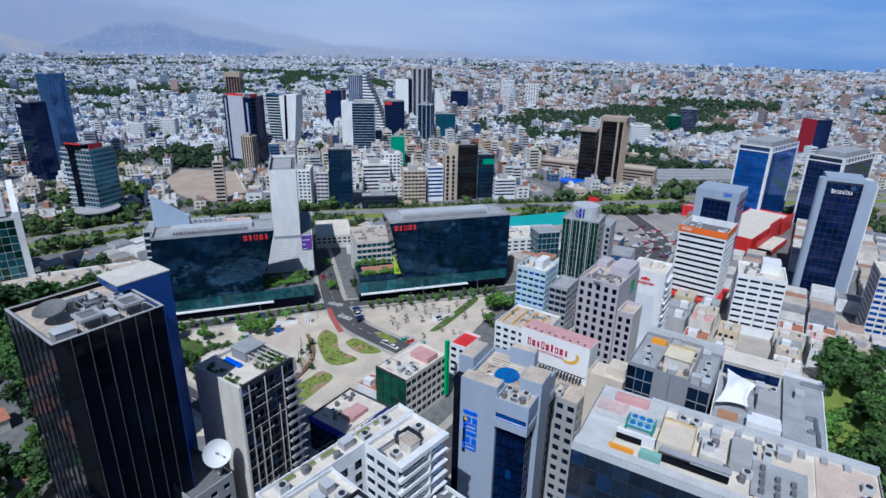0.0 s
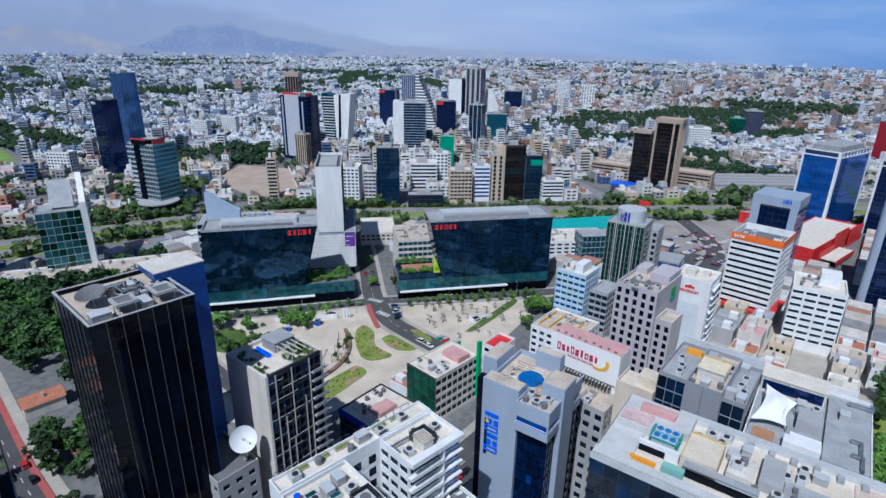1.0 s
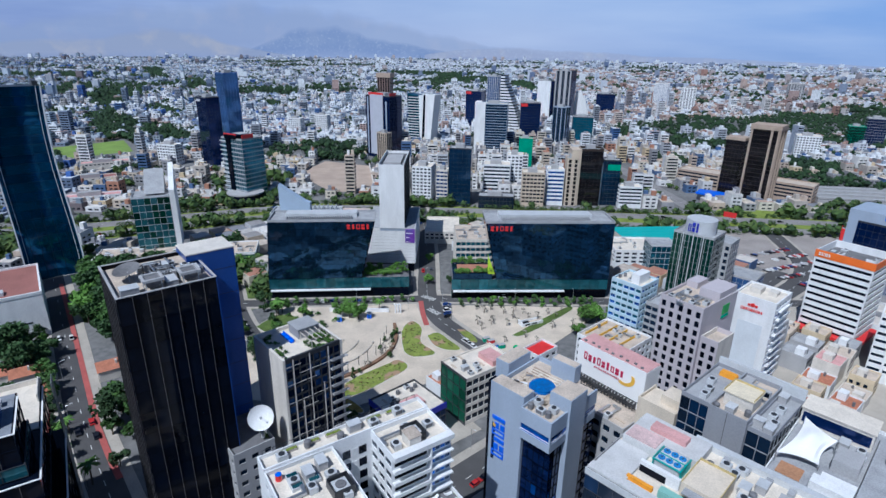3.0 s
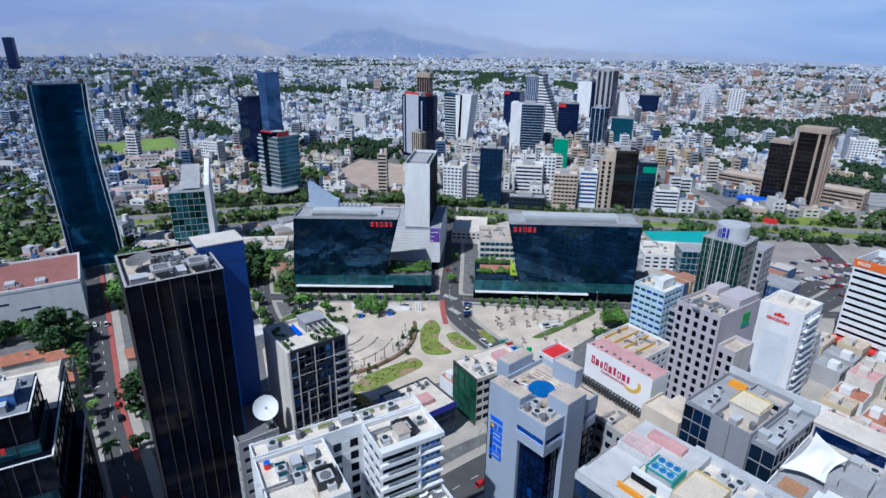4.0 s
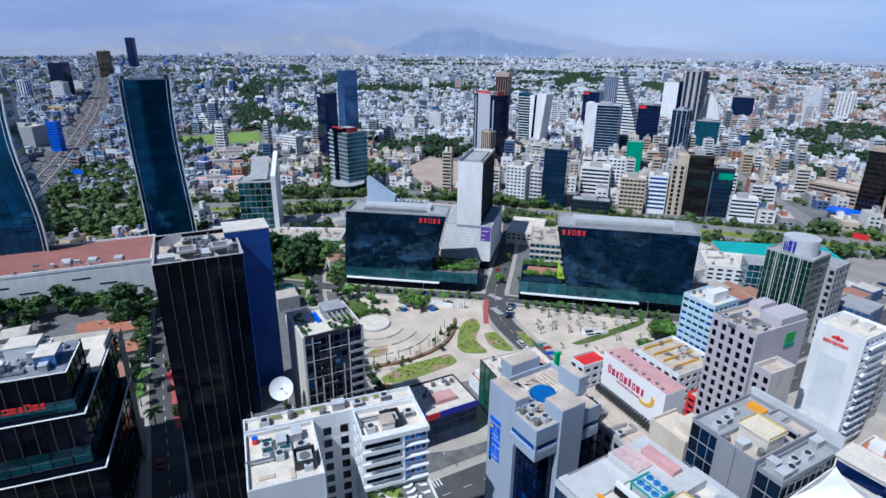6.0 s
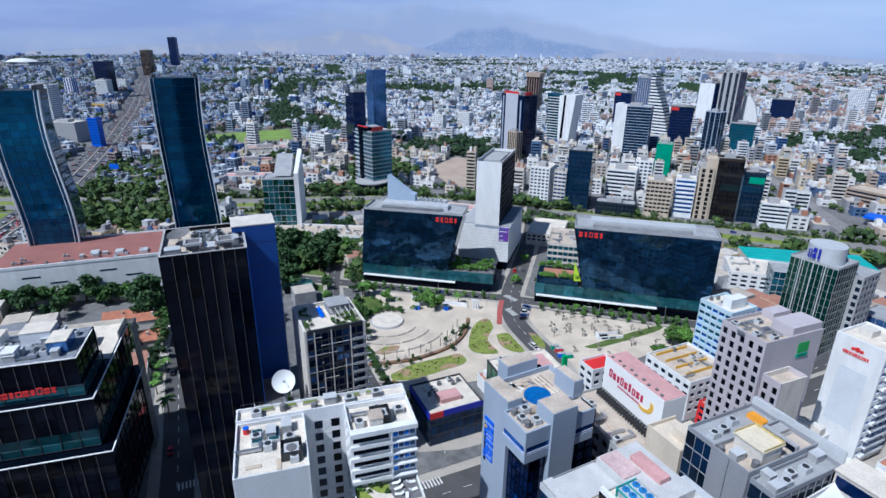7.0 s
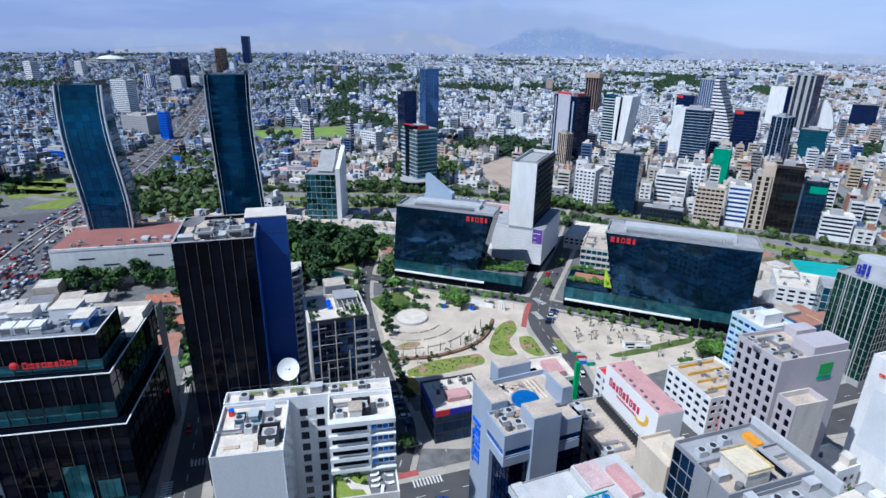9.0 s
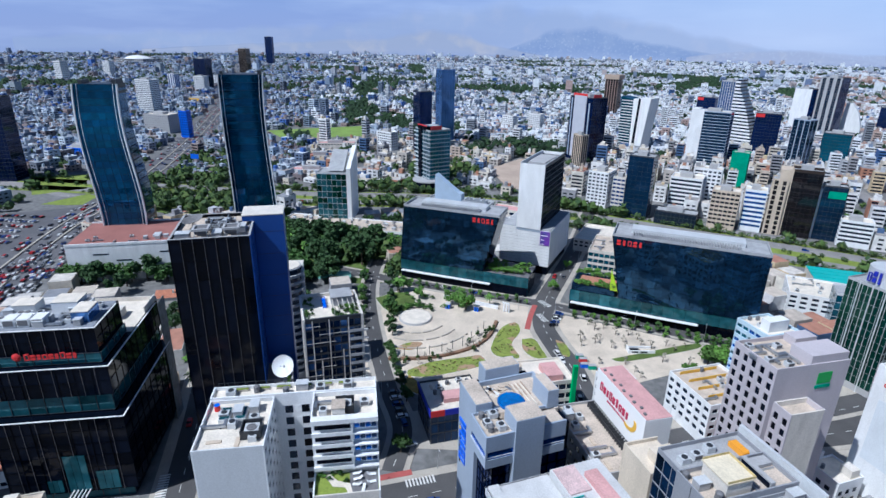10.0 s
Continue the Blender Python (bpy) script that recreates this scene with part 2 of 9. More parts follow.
def shell(parent, x0, y0, w, d, z0, z1, wall, pane, core, roofing, bay=3.0, fh=3.4, wf=0.6, hf=0.5, depth=0.3, base=0.0, par=1.0, sill=0.5, singles=(0, 1), odd=None, blank=(), blank_wall=None, faces=None):
    """A block of a building: core, four walls with their windows, parapet and roof."""
    e = depth + 0.02
    part("core", box_mesh("core", [(x0 + e, x0 + w - e, y0 + e, y0 + d - e, z0, z1 - par)]), core, parent)
    part("roof", box_mesh("roof", [(x0 + depth, x0 + w - depth, y0 + depth, y0 + d - depth, z1 - par + 0.004, z1 - par + 0.06)]), roofing, parent)
    c = [(x0, y0), (x0 + w, y0), (x0 + w, y0 + d), (x0, y0 + d)]
    t = depth
    ends = [(c[0], c[1]), ((c[1][0], c[1][1] + t), (c[2][0], c[2][1] - t)), (c[2], c[3]), ((c[3][0], c[3][1] - t), (c[0][0], c[0][1] + t))]
    for i, (a, b) in enumerate(ends):
        length = math.hypot(b[0] - a[0], b[1] - a[1])
        spec = dict(bay=bay, fh=fh, wf=wf, hf=hf, sill=sill, base=base, pane=pane, wall=wall, odd=odd)
        spec.update((faces or {}).get(i, {}))
        if i in blank:
            turn = math.degrees(math.atan2(b[1] - a[1], b[0] - a[0]))
            part("wall", box_mesh("wall", [(0, length, 0, depth, z0, z1)]), blank_wall or wall, parent, m=pose(a[0], a[1], 0, 0, 0, turn))
            continue
        cols = max(1, round(length / spec["bay"]))
        rows = max(1, round((z1 - z0 - par - spec["base"]) / spec["fh"]))
        facade(parent, a, b, z0, z1, cols, rows, spec["wall"], spec["pane"], spec["wf"], spec["hf"], depth, spec["sill"], spec["base"], par, i in singles, spec["odd"])


def tower(name, x, y, yaw, w, d, h, label, category="building", group="", **k):
    """A plain block standing on the ground; its near-left corner at x, y."""
    t = thing(name, x, y, 0, yaw, label, category, group)
    claim(x, y, yaw, w, d)
    if math.hypot(x - 36, y - 14) > 255:
        k["singles"] = ()
    shell(t, 0, 0, w, d, 0, h, **k)
    return t


def letters(parent, n, w, h, m, material, name="sign", gap=0.25, tall=(), thick=0.25):
    """A sign of plain barred shapes in the colour of the real one."""
    step = w / n
    for i in range(n):
        hh = h * (1.25 if i in tall else 1.0)
        b = step * (1 - gap)
        k = 0.22 * b
        bars = (((0, b, 0, k), (0, b, hh - k, hh), (0, k, k, hh - k), (b - k, b, k, hh - k)), ((b * 0.18, b * 0.82, 0, hh),), ((0, b, 0, hh * 0.42), (0, b, hh * 0.58, hh)))[(i * 2 + n) % 3]
        part("sign_letter", box_mesh("sign_letter", [(x0, x1, -thick, 0, z0, z1) for x0, x1, z0, z1 in bars]), material, parent, m=m @ pose(i * step, 0, 0))

# ---- ground, roads, squares ----
ground_mat = mat("town_ground", (0.17, 0.17, 0.17), 0.95, var=0.3, scale=0.02, bump=0.2, grain=0.3)
slab("ground", tube_mesh("ground", 4880, 4880, -1.0, 0.0, 96), ground_mat, "dusty grey-beige ground of the town", "ground")


def ribbon(pts, width):
    """The outline of a road of even width along a line of points."""
    left, right = [], []
    for i, p in enumerate(pts):
        q, r = pts[max(i - 1, 0)], pts[min(i + 1, len(pts) - 1)]
        d = Vector((r[0] - q[0], r[1] - q[1])).normalized()
        left.append((p[0] - d.y * width / 2, p[1] + d.x * width / 2))
        right.append((p[0] + d.y * width / 2, p[1] - d.x * width / 2))
    return left, right


def strip_mesh(name, pts, width, z0, z1):
    l, r = ribbon(pts, width)
    n = len(l)
    v = [(x, y, z1) for x, y in l] + [(x, y, z1) for x, y in r] + [(x, y, z0) for x, y in l] + [(x, y, z0) for x, y in r]
    f = []
    for i in range(n - 1):
        f += [(i, n + i, n + i + 1, i + 1), (2 * n + i, i, i + 1, 2 * n + i + 1), (n + i, 3 * n + i, 3 * n + i + 1, n + i + 1)]
    f += [(0, 2 * n, 3 * n, n), (n - 1, 2 * n - 1, 4 * n - 1, 3 * n - 1)]
    me = bpy.data.meshes.new(name)
    me.from_pydata(v, [], f)
    return me


def curve_through(pts, steps=8):
    """Smooths a line of points."""
    out = []
    for i in range(len(pts) - 1):
        p0, p1, p2, p3 = (Vector(pts[max(min(k, len(pts) - 1), 0)]) for k in (i - 1, i, i + 1, i + 2))
        for s in range(steps):
            t = s / steps
            out.append(tuple(0.5 * ((2 * p1) + (p2 - p0) * t + (2 * p0 - 5 * p1 + 4 * p2 - p3) * t * t + (3 * p1 - p0 - 3 * p2 + p3) * t ** 3)))
    out.append(tuple(pts[-1]))
    return out


ROADS = []


def road(name, pts, width, z=0.05, material=None, label="grey asphalt street", walkway=0.0, line=True):
    pts = curve_through(pts)
    ROADS.append((pts, width / 2 + walkway))
    if walkway:
        slab("pavement", strip_mesh("pavement", pts, width + 2 * walkway, -0.2, z - 0.02 + 0.12), CONCRETE, "worn pale concrete pavement beside the street", "pavement")
        z += 0.14
    r = slab(name, strip_mesh(name, pts, width, -0.2, z), material or ASPHALT, label, "road")
    if line:
        dash = []
        acc = 0.0
        for p, q in zip(pts, pts[1:]):
            d = Vector((q[0] - p[0], q[1] - p[1]))
            acc += d.length
            if acc > 6 and d.length > 0.1:
                acc = 0
                u = d.normalized()
                m = Vector(p)
                dash.append([(m.x - u.y * 0.1 * s - u.x * 1.5 * e, m.y + u.x * 0.1 * s - u.y * 1.5 * e) for s, e in ((1, 1), (-1, 1), (-1, -1), (1, -1))])
        if dash:
            me = bpy.data.meshes.new("lane_marking")
            me.from_pydata([(x, y, z + 0.02) for qd in dash for x, y in qd], [], [tuple(range(4 * i, 4 * i + 4)) for i in range(len(dash))])
            part("lane_marking", me, PAINT, r)
    return r


OCHRE = mat("ochre_planting", (0.34, 0.24, 0.06), 0.95, var=0.4, scale=0.4)
# the square's pale paving under everything
slab("plaza", prism_mesh("plaza", [(-118, 185), (-96, 160), (-60, 163), (-28, 196), (-8, 196), (30, 268), (36, 284), (-40, 264), (-66, 258), (-128, 234)], -0.3, 0.10), PLAZA, "pale sandy paving of the open square", "pavement")
A1 = [(-28 + 0.555 * s + 7.5 * 0.832, 122.6 + 0.832 * s - 7.5 * 0.555) for s in (-120, -60, 0, 60, 120, 170, 230, 300)]
road("road", A1, 13.5, label="two-way asphalt avenue with worn markings", walkway=3.5)
road("road", [(-55, 66), (-98, 97), (-146, 130), (-208, 178), (-300, 250)], 10, z=0.06, walkway=3.5, label="asphalt side street in the shade of the towers")
road("road", [(-30, 128), (-42, 145), (-62, 158), (-92, 179), (-125, 205), (-146, 225), (-168, 252)], 7, z=0.07, walkway=2.0, label="narrow asphalt street beside the square")
road("road", [(0, 204), (-15, 221), (-31, 234), (-44, 246), (-53.5, 262), (-60, 276), (-70, 309), (-83, 350), (-101, 400), (-119, 445), (-140, 500), (-165, 560)], 10.5, z=0.08, label="curving asphalt road with lane markings", walkway=2.5)
road("road", [(-180, 222), (-136, 237), (-95, 252), (-54, 268), (-2, 281), (40, 293), (75, 303), (130, 318), (190, 336)], 8, z=0.09, walkway=2.0, label="asphalt avenue before the glass office blocks")
road("road", [(40, 212), (72, 242), (92, 270), (120, 312), (150, 355), (161, 392), (158, 450)], 12, z=0.10, walkway=2.0, label="asphalt street between office blocks")
# motorway with its green verges
FIELD = mat("playing_grass", (0.20, 0.30, 0.06), 0.95, var=0.2, scale=0.05)
PALEROAD = mat("pale_asphalt", (0.25, 0.24, 0.24), 0.9, var=0.2, scale=0.08, bump=0.2, grain=6)
HW = [(-800, 20), (-600, 130), (-430, 240), (-326, 306), (-238, 377), (-165, 408), (-90, 424), (58, 454), (175, 475), (330, 498), (520, 520), (900, 540)]
slab("verge", strip_mesh("verge", curve_through(HW), 50, -0.3, 0.06), GRASSB, "dry green verges of the motorway", "grass")
road("road", [(x + 4, y - 12) for x, y in HW], 14, z=0.12, material=PALEROAD, label="grey carriageway of the motorway")
road("road", [(x - 4, y + 12) for x, y in HW], 14, z=0.12, material=PALEROAD, label="grey carriageway of the motorway")
road("road", [(x - 8, y + 28) for x, y in HW], 8, z=0.11, material=PALEROAD, label="service road beside the motorway")
EX = [(-236, 40), (-286, 74), (-330, 105), (-384, 148), (-474, 234), (-642, 362), (-832, 494), (-1095, 672), (-1700, 1060), (-2600, 1600)]
road("road", EX, 36, z=0.14, material=mat("expressway_asphalt", (0.12, 0.12, 0.13), 0.9, var=0.2, scale=0.08), label="broad grey expressway", line=False)
EXR = EX[1:9]
for off in (-6, 6):
    l, r = ribbon(curve_through(EXR), 2 * abs(off))
    slab("trim", strip_mesh("trim", l if off < 0 else r, 1.2, 0, 0.9), CONCRETE, "concrete lane divider of the expressway", "trim")
road("road", [(119, 483), (104, 520), (90, 556), (70, 610), (40, 690)], 15, z=0.13, material=PALEROAD, label="pale avenue leaving the motorway")
slab("road_lot", prism_mesh("road_lot", [(112, 398), (150, 350), (176, 360), (200, 392), (224, 440), (214, 474), (166, 462), (118, 448)], -0.3, 0.08), mat("dusty_lot", (0.33, 0.30, 0.28), 0.95, var=0.2, scale=0.06, bump=0.2), "dusty grey open lot beside the motorway", "road")
slab("lawn", prism_mesh("lawn", [(124, 494), (132, 514), (192, 522), (190, 500)], -0.3, 0.14), GRASSB, "green lawn beside the motorway", "grass")
slab("ground_lot", prism_mesh("ground_lot", [(-276, 517), (-280, 588), (-222, 580), (-172, 474), (-212, 462)], -0.3, 0.2), SAND, "bare sandy lot behind a wall", "ground")
slab("wall_lot", prism_mesh("wall_lot", [(-222, 580), (-172, 474), (-171, 474.5), (-221, 580.5)], 0, 3.2), OFFWHITE, "long pale wall along the bare lot", "wall")
slab("road_carpark", prism_mesh("road_carpark", [(-450, 118), (-418, 185), (-365, 160), (-285, 85), (-262, 60), (-330, 30)], -0.3, 0.05), mat("dark_asphalt", (0.11, 0.11, 0.12), 0.9, var=0.2, scale=0.1), "dark asphalt of an open car park", "road")
slab("lawn", prism_mesh("lawn", [(-574, 172), (-545, 212), (-486, 192), (-495, 152)], -0.3, 0.12), GRASSB, "green lawn between expressway ramps", "grass")
slab("lawn", prism_mesh("lawn", [(-458, 148), (-466, 186), (-446, 190), (-428, 176), (-440, 162)], -0.3, 0.12), GRASSB, "green lawn loop beside the car park", "grass")
road("road", [(-600, 128), (-540, 160), (-478, 170), (-440, 196), (-425, 215)], 9, z=0.10, material=PALEROAD, label="curving ramp beside the expressway")
slab("lawn", prism_mesh("lawn", [(-480, 195), (-435, 222), (-380, 262), (-330, 290), (-300, 262), (-340, 215), (-400, 190)], -0.3, 0.10), GRASS, "green motorway slope with shrubs", "grass")
slab("lawn", prism_mesh("lawn", [(116, 132), (132, 122), (200, 205), (176, 222), (150, 190)], -0.3, 0.10), GRASSB, "bright green park lawn", "grass")
slab("lawn", prism_mesh("lawn", [(-668, 496), (-606, 628), (-532, 566), (-588, 470)], -0.3, 0.1), FIELD, "green playing field among houses", "grass")
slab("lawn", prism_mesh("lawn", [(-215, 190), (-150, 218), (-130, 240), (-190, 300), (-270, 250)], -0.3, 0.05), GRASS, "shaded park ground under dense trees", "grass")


def planted_material():
    """Young ground cover: yellow-green tufts with patches of bare reddish soil."""
    m = mat("young_planting", (0.22, 0.27, 0.05), 0.95, var=0.3, scale=0.3, bump=0.6, grain=2.5)
    nt = m.node_tree
    b = nt.nodes["Principled BSDF"]
    base = b.inputs["Base Color"].links[0].from_socket
    geo = nt.nodes.new("ShaderNodeNewGeometry")
    for scale, lo, hi, col in ((0.11, 0.53, 0.57, (0.36, 0.24, 0.15, 1)), (0.55, 0.60, 0.66, (0.10, 0.13, 0.035, 1))):
        n = nt.nodes.new("ShaderNodeTexNoise")
        n.inputs["Scale"].default_value, n.inputs["Detail"].default_value = scale, 5
        nt.links.new(geo.outputs["Position"], n.inputs["Vector"])
        edge = nt.nodes.new("ShaderNodeMapRange")
        edge.inputs["From Min"].default_value, edge.inputs["From Max"].default_value = lo, hi
        nt.links.new(n.outputs["Fac"], edge.inputs["Value"])
        mix = nt.nodes.new("ShaderNodeMix")
        mix.data_type = "RGBA"
        nt.links.new(edge.outputs["Result"], mix.inputs["Factor"])
        nt.links.new(base, mix.inputs[6])
        mix.inputs[7].default_value = col
        base = mix.outputs[2]
    nt.links.new(base, b.inputs["Base Color"])
    return m


PLANTED = planted_material()


def bed(pts, material, label, z=0.28, name="lawn"):
    """A curved planting bed with a low kerb."""
    k = curve_through(pts + pts[:1], 5)[:-1]
    ob = slab(name, prism_mesh(name, k, -0.1, z), material, label, "lawn")
    c = sum((Vector(p) for p in k), Vector((0, 0))) / len(k)
    rim = [tuple(c + (Vector(p) - c) * (1 + 0.35 / max((Vector(p) - c).length, 1))) for p in k]
    part("kerb", prism_mesh("kerb", rim, -0.1, z - 0.08), OFFWHITE, ob)
    return ob


slab("pavement", prism_mesh("pavement", [(2, 150), (60, 96), (128, 112), (232, 236), (176, 330), (120, 312), (52, 286)], -0.3, 0.03), CONCRETE, "worn pale concrete ground between the blocks", "pavement")
bed([(-66.7, 173.3), (-63.9, 184.4), (-55, 198), (-50.9, 203.4), (-45.2, 199), (-50, 188), (-57, 176), (-63.5, 171.0)], PLANTED, "curved green lawn with planted soil")
bed([(-50.9, 211), (-56, 222), (-58.6, 232), (-56.6, 240), (-50, 234), (-46, 221), (-37, 213.5), (-45.3, 208)], PLANTED, "curved green lawn beside the path")
bed([(-45, 228), (-41, 232), (-34, 227), (-27, 220.5), (-33.1, 218), (-40, 221)], PLANTED, "narrow lawn along the road's bend")
bed([(-33, 238), (-27.5, 238), (-21, 230), (-24, 228.5)], PLANTED, "small pointed lawn at the kerb")
bed([(-64.1, 171.2), (-58, 170), (-51.1, 164.9), (-59.3, 163.8)], OCHRE, "yellow-ochre leaf-shaped bed", 0.3, "flower_bed")
bed([(-84, 182), (-82, 191), (-77, 194), (-77, 186)], PLANTED, "small lawn within the paving")
bed([(-128, 212), (-112, 206), (-106, 214), (-112, 226), (-124, 226)], GRASS, "shaded garden beside the round stage")

# round stage on the square
stage = thing("stage", -96.5, 210, 0.1, 0, "round pale concrete stage on the square", "stage")
part("stage_base", tube_mesh("stage_base", 8.3, 8.0, 0, 0.9, 40), GREYWALL, stage)
part("stage_floor", tube_mesh("stage_floor", 7.7, 7.7, 0.9, 0.98, 40), ROOFW, stage)
seat_ring = thing("bench_rows", -96.5, 210, 0.1, 0, "low curved concrete benches facing the stage", "bench")
for r in (15, 22, 29):
    me = bpy.data.meshes.new("bench")
    n = 26
    v, f = [], []
    for i in range(n):
        a = radians(-75 + i * 3.4)
        for rr, z in ((r, 0), (r, 0.45), (r + 0.7, 0.45), (r + 0.7, 0)):
            v.append((rr * math.cos(a), rr * math.sin(a), z))
    for i in range(n - 1):
        if i % 6 == 5:
            continue
        for j in range(4):
            f.append((4 * i + j, 4 * i + (j + 1) % 4, 4 * i + 4 + (j + 1) % 4, 4 * i + 4 + j))
    me.from_pydata(v, [], f)
    part("bench", me, CONCRETE, seat_ring)
slab("hedge_wall", strip_mesh("hedge_wall", curve_through([(-79, 174), (-66, 187), (-58, 204), (-58, 219), (-64, 234)]), 1.6, 0, 1.1), EARTH, "low dark retaining wall curving round the square", "wall")
slab("cycle_path", strip_mesh("cycle_path", curve_through([(-112, 111.5), (-124.5, 119.5), (-145.2, 134.2), (-186.6, 166.2), (-222, 193.5), (-262, 224)]), 2.0, 0, 0.31), REDPAVE, "red painted cycle lane along the street", "pavement")
slab("pavement", prism_mesh("pavement", [(-34, 139), (-20, 150), (-6, 168), (-22, 180), (-44, 158), (-50, 150)], -0.2, 0.10), CONCRETE, "worn pale paving round the low bank", "pavement")
# crossing stripes, red kerbs
for x, y, yaw, n in ((-56.5, 268, 72, 8), (-49, 253, 58, 8), (-20, 131, 146, 9)):
    me = box_mesh("crossing", [(i * 1.1 - n * 0.55, i * 1.1 - n * 0.55 + 0.55, -1.6, 1.6, 0, 0.02) for i in range(n)])
    c = slab("crossing", me, PAINT, "white zebra crossing on asphalt", "crossing")
    c.matrix_basis = pose(x, y, 0.27, 0, 0, yaw - 90)
for x, y, yaw, w, d in ((-30, 122, 56, 11, 2.4),):
    c = slab("red_paving", box_mesh("red_paving", [(0, w, 0, d, 0, 0.05)]), REDPAVE, "red painted cycle paving at the kerb", "pavement")
    c.matrix_basis = pose(x, y, 0.26, 0, 0, yaw)

slab("red_paving", strip_mesh("red_paving", curve_through([(-48.5, 238), (-54.3, 250), (-59.5, 263)]), 2.6, 0, 0.33), REDPAVE, "red painted cycle paving beside the bend", "pavement")

# ---- the near towers ----
# black glass tower
t = thing("office_tower", -89.2, 100.4, 0, -36.2, "black glass office tower with a blue side wall", "building")
claim(-89.2, 100.4, -36.2, 26, 28)
W, D, H = 22.9, 20.8, 80.3
part("core", box_mesh("core", [(0.25, W - 0.25, 0.25, D - 0.25, 0, H - 1.2)]), G_BLACK, t)
part("roof", box_mesh("roof", [(0.3, W - 0.3, 0.3, D - 0.3, H - 1.19, H - 1.1)]), ROOF, t)
MULL = mat("dull_mullion", (0.16, 0.15, 0.15), 0.5, 0.5)
for i, (a, b, n, g) in enumerate((((0, 0), (W, 0), 7, G_TINT), ((W, 0.2), (W, D - 0.2), 7, G_BLACK), ((W, D), (0, D), 7, BLUEWALL), ((0, D - 0.2), (0, 0.2), 6, G_BLACK))):
    facade(t, a, b, 0, H, n, 14, BLUEWALL if i == 2 else G_BLACK, g, 0.965, 0.985, 0.2, 0.5, 0, 0.9, i < 2)
    if i == 2:
        continue
    length = math.hypot(b[0] - a[0], b[1] - a[1])
    for k in range(1, n):
        part("mullion", box_mesh("mullion", [(-0.05, 0.05, -0.14, 0, 0, H)]), MULL, t, m=pose(a[0] + (b[0] - a[0]) * k / n, a[1] + (b[1] - a[1]) * k / n, 0, 0, 0, math.degrees(math.atan2(b[1] - a[1], b[0] - a[0]))))
part("parapet_cap", box_mesh("parapet_cap", [(-0.06, W + 0.06, -0.06, 0.5, H, H + 0.15), (-0.06, W + 0.06, D - 0.5, D + 0.06, H, H + 0.15), (-0.06, 0.5, 0.5, D - 0.5, H, H + 0.15), (W - 0.5, W + 0.06, 0.5, D - 0.5, H, H + 0.15)]), GREYWALL, t)
blue = part("stair_core", box_mesh("stair_core", [(1.0, 10.2, D + 0.02, D + 8.4, 0, H + 1.8), (1.0, 10.2, D - 3.2, D + 0.02, H + 0.2, H + 1.8)]), BLUEWALL, t, "deep blue panel-clad stair core")
part("core_roof", box_mesh("core_roof", [(0.9, 10.3, D - 3.3, D + 8.5, H + 1.804, H + 2.1)]), OFFWHITE, blue)
for k in range(1, 12):
    part("panel_joint", box_mesh("panel_joint", [(10.2, 10.24, D + 0.1, D + 8.3, k * 7 - 0.05, k * 7 + 0.05)]), DARKFRAME, blue)

# grey flats with ranks of balconies
G_NIGHT = glass("night_blue_glass", (0.012, 0.040, 0.11), 0.45)
t = thing("apartment_block", -62.9, 120.5, 0, -32.7, "grey apartment block with balconies and a roof garden", "building")
claim(-62.9, 120.5, -32.7, 18, 18)
shell(t, 0, 0, 17.5, 17.6, 0, 55, OFFWHITE, G_DARK, DARKFRAME, ROOFW, 3.4, 2.75, 0.8, 0.74, 0.7, 3, 1.1, 0.4, (1,), (G_PALE, 0.25), (0,), None,
      {1: dict(bay=1.95, wf=0.9, hf=0.86, wall=DARKFRAME, pane=G_NIGHT, odd=(G_PALE, 0.2)), 2: dict(bay=3)})
for i in range(18):
    zb = 3.2 + i * 2.75
    part("balcony", box_mesh("balcony", [(17.52, 18.7, 13.4, 17.5, zb, zb + 0.16), (18.6, 18.7, 13.4, 17.5, zb + 0.16, zb + 0.95), (17.52, 18.6, 17.6, 18.8, zb, zb + 0.16)]), GREYWALL, t)
for yy, za, zb in ((0.3, 2, 54.4), (2.6, 2, 54.4), (4.8, 22, 41), (6.9, 2, 33), (7.4, 33, 54.4), (11.2, 12, 44), (13.0, 2, 54.4)):
    part("fin", box_mesh("fin", [(17.5, 17.62, yy, yy + 0.3, za, zb)]), OFFWHITE, t)
for i in range(19):
    part("floor_band", box_mesh("floor_band", [(17.5, 17.58, 0.3 + 4.2 * (i % 2), 5 + 4.2 * (i % 3), 2.95 + i * 2.75, 3.1 + i * 2.75)]), OFFWHITE, t)

# white stepped apartment block
t = thing("apartment_block", -33, 76.5, 0, -41, "white stepped apartment block with roof terraces", "building")
claim(-33, 76.5, -41, 21, 37)
H = 57.3
shell(t, 0, 0, 4.2, 35.9, 0, H, WHITE, G_DARK, GREYWALL, ROOFW, 3.4, 3.0, 0.5, 0.45, 0.3, 3, 0.9, 0.5, (), None, (0, 1), WHITE)
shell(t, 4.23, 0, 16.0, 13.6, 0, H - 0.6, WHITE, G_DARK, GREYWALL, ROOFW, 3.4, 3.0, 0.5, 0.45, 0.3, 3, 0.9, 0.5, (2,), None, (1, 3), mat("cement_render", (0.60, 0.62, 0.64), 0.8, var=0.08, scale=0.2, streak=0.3))
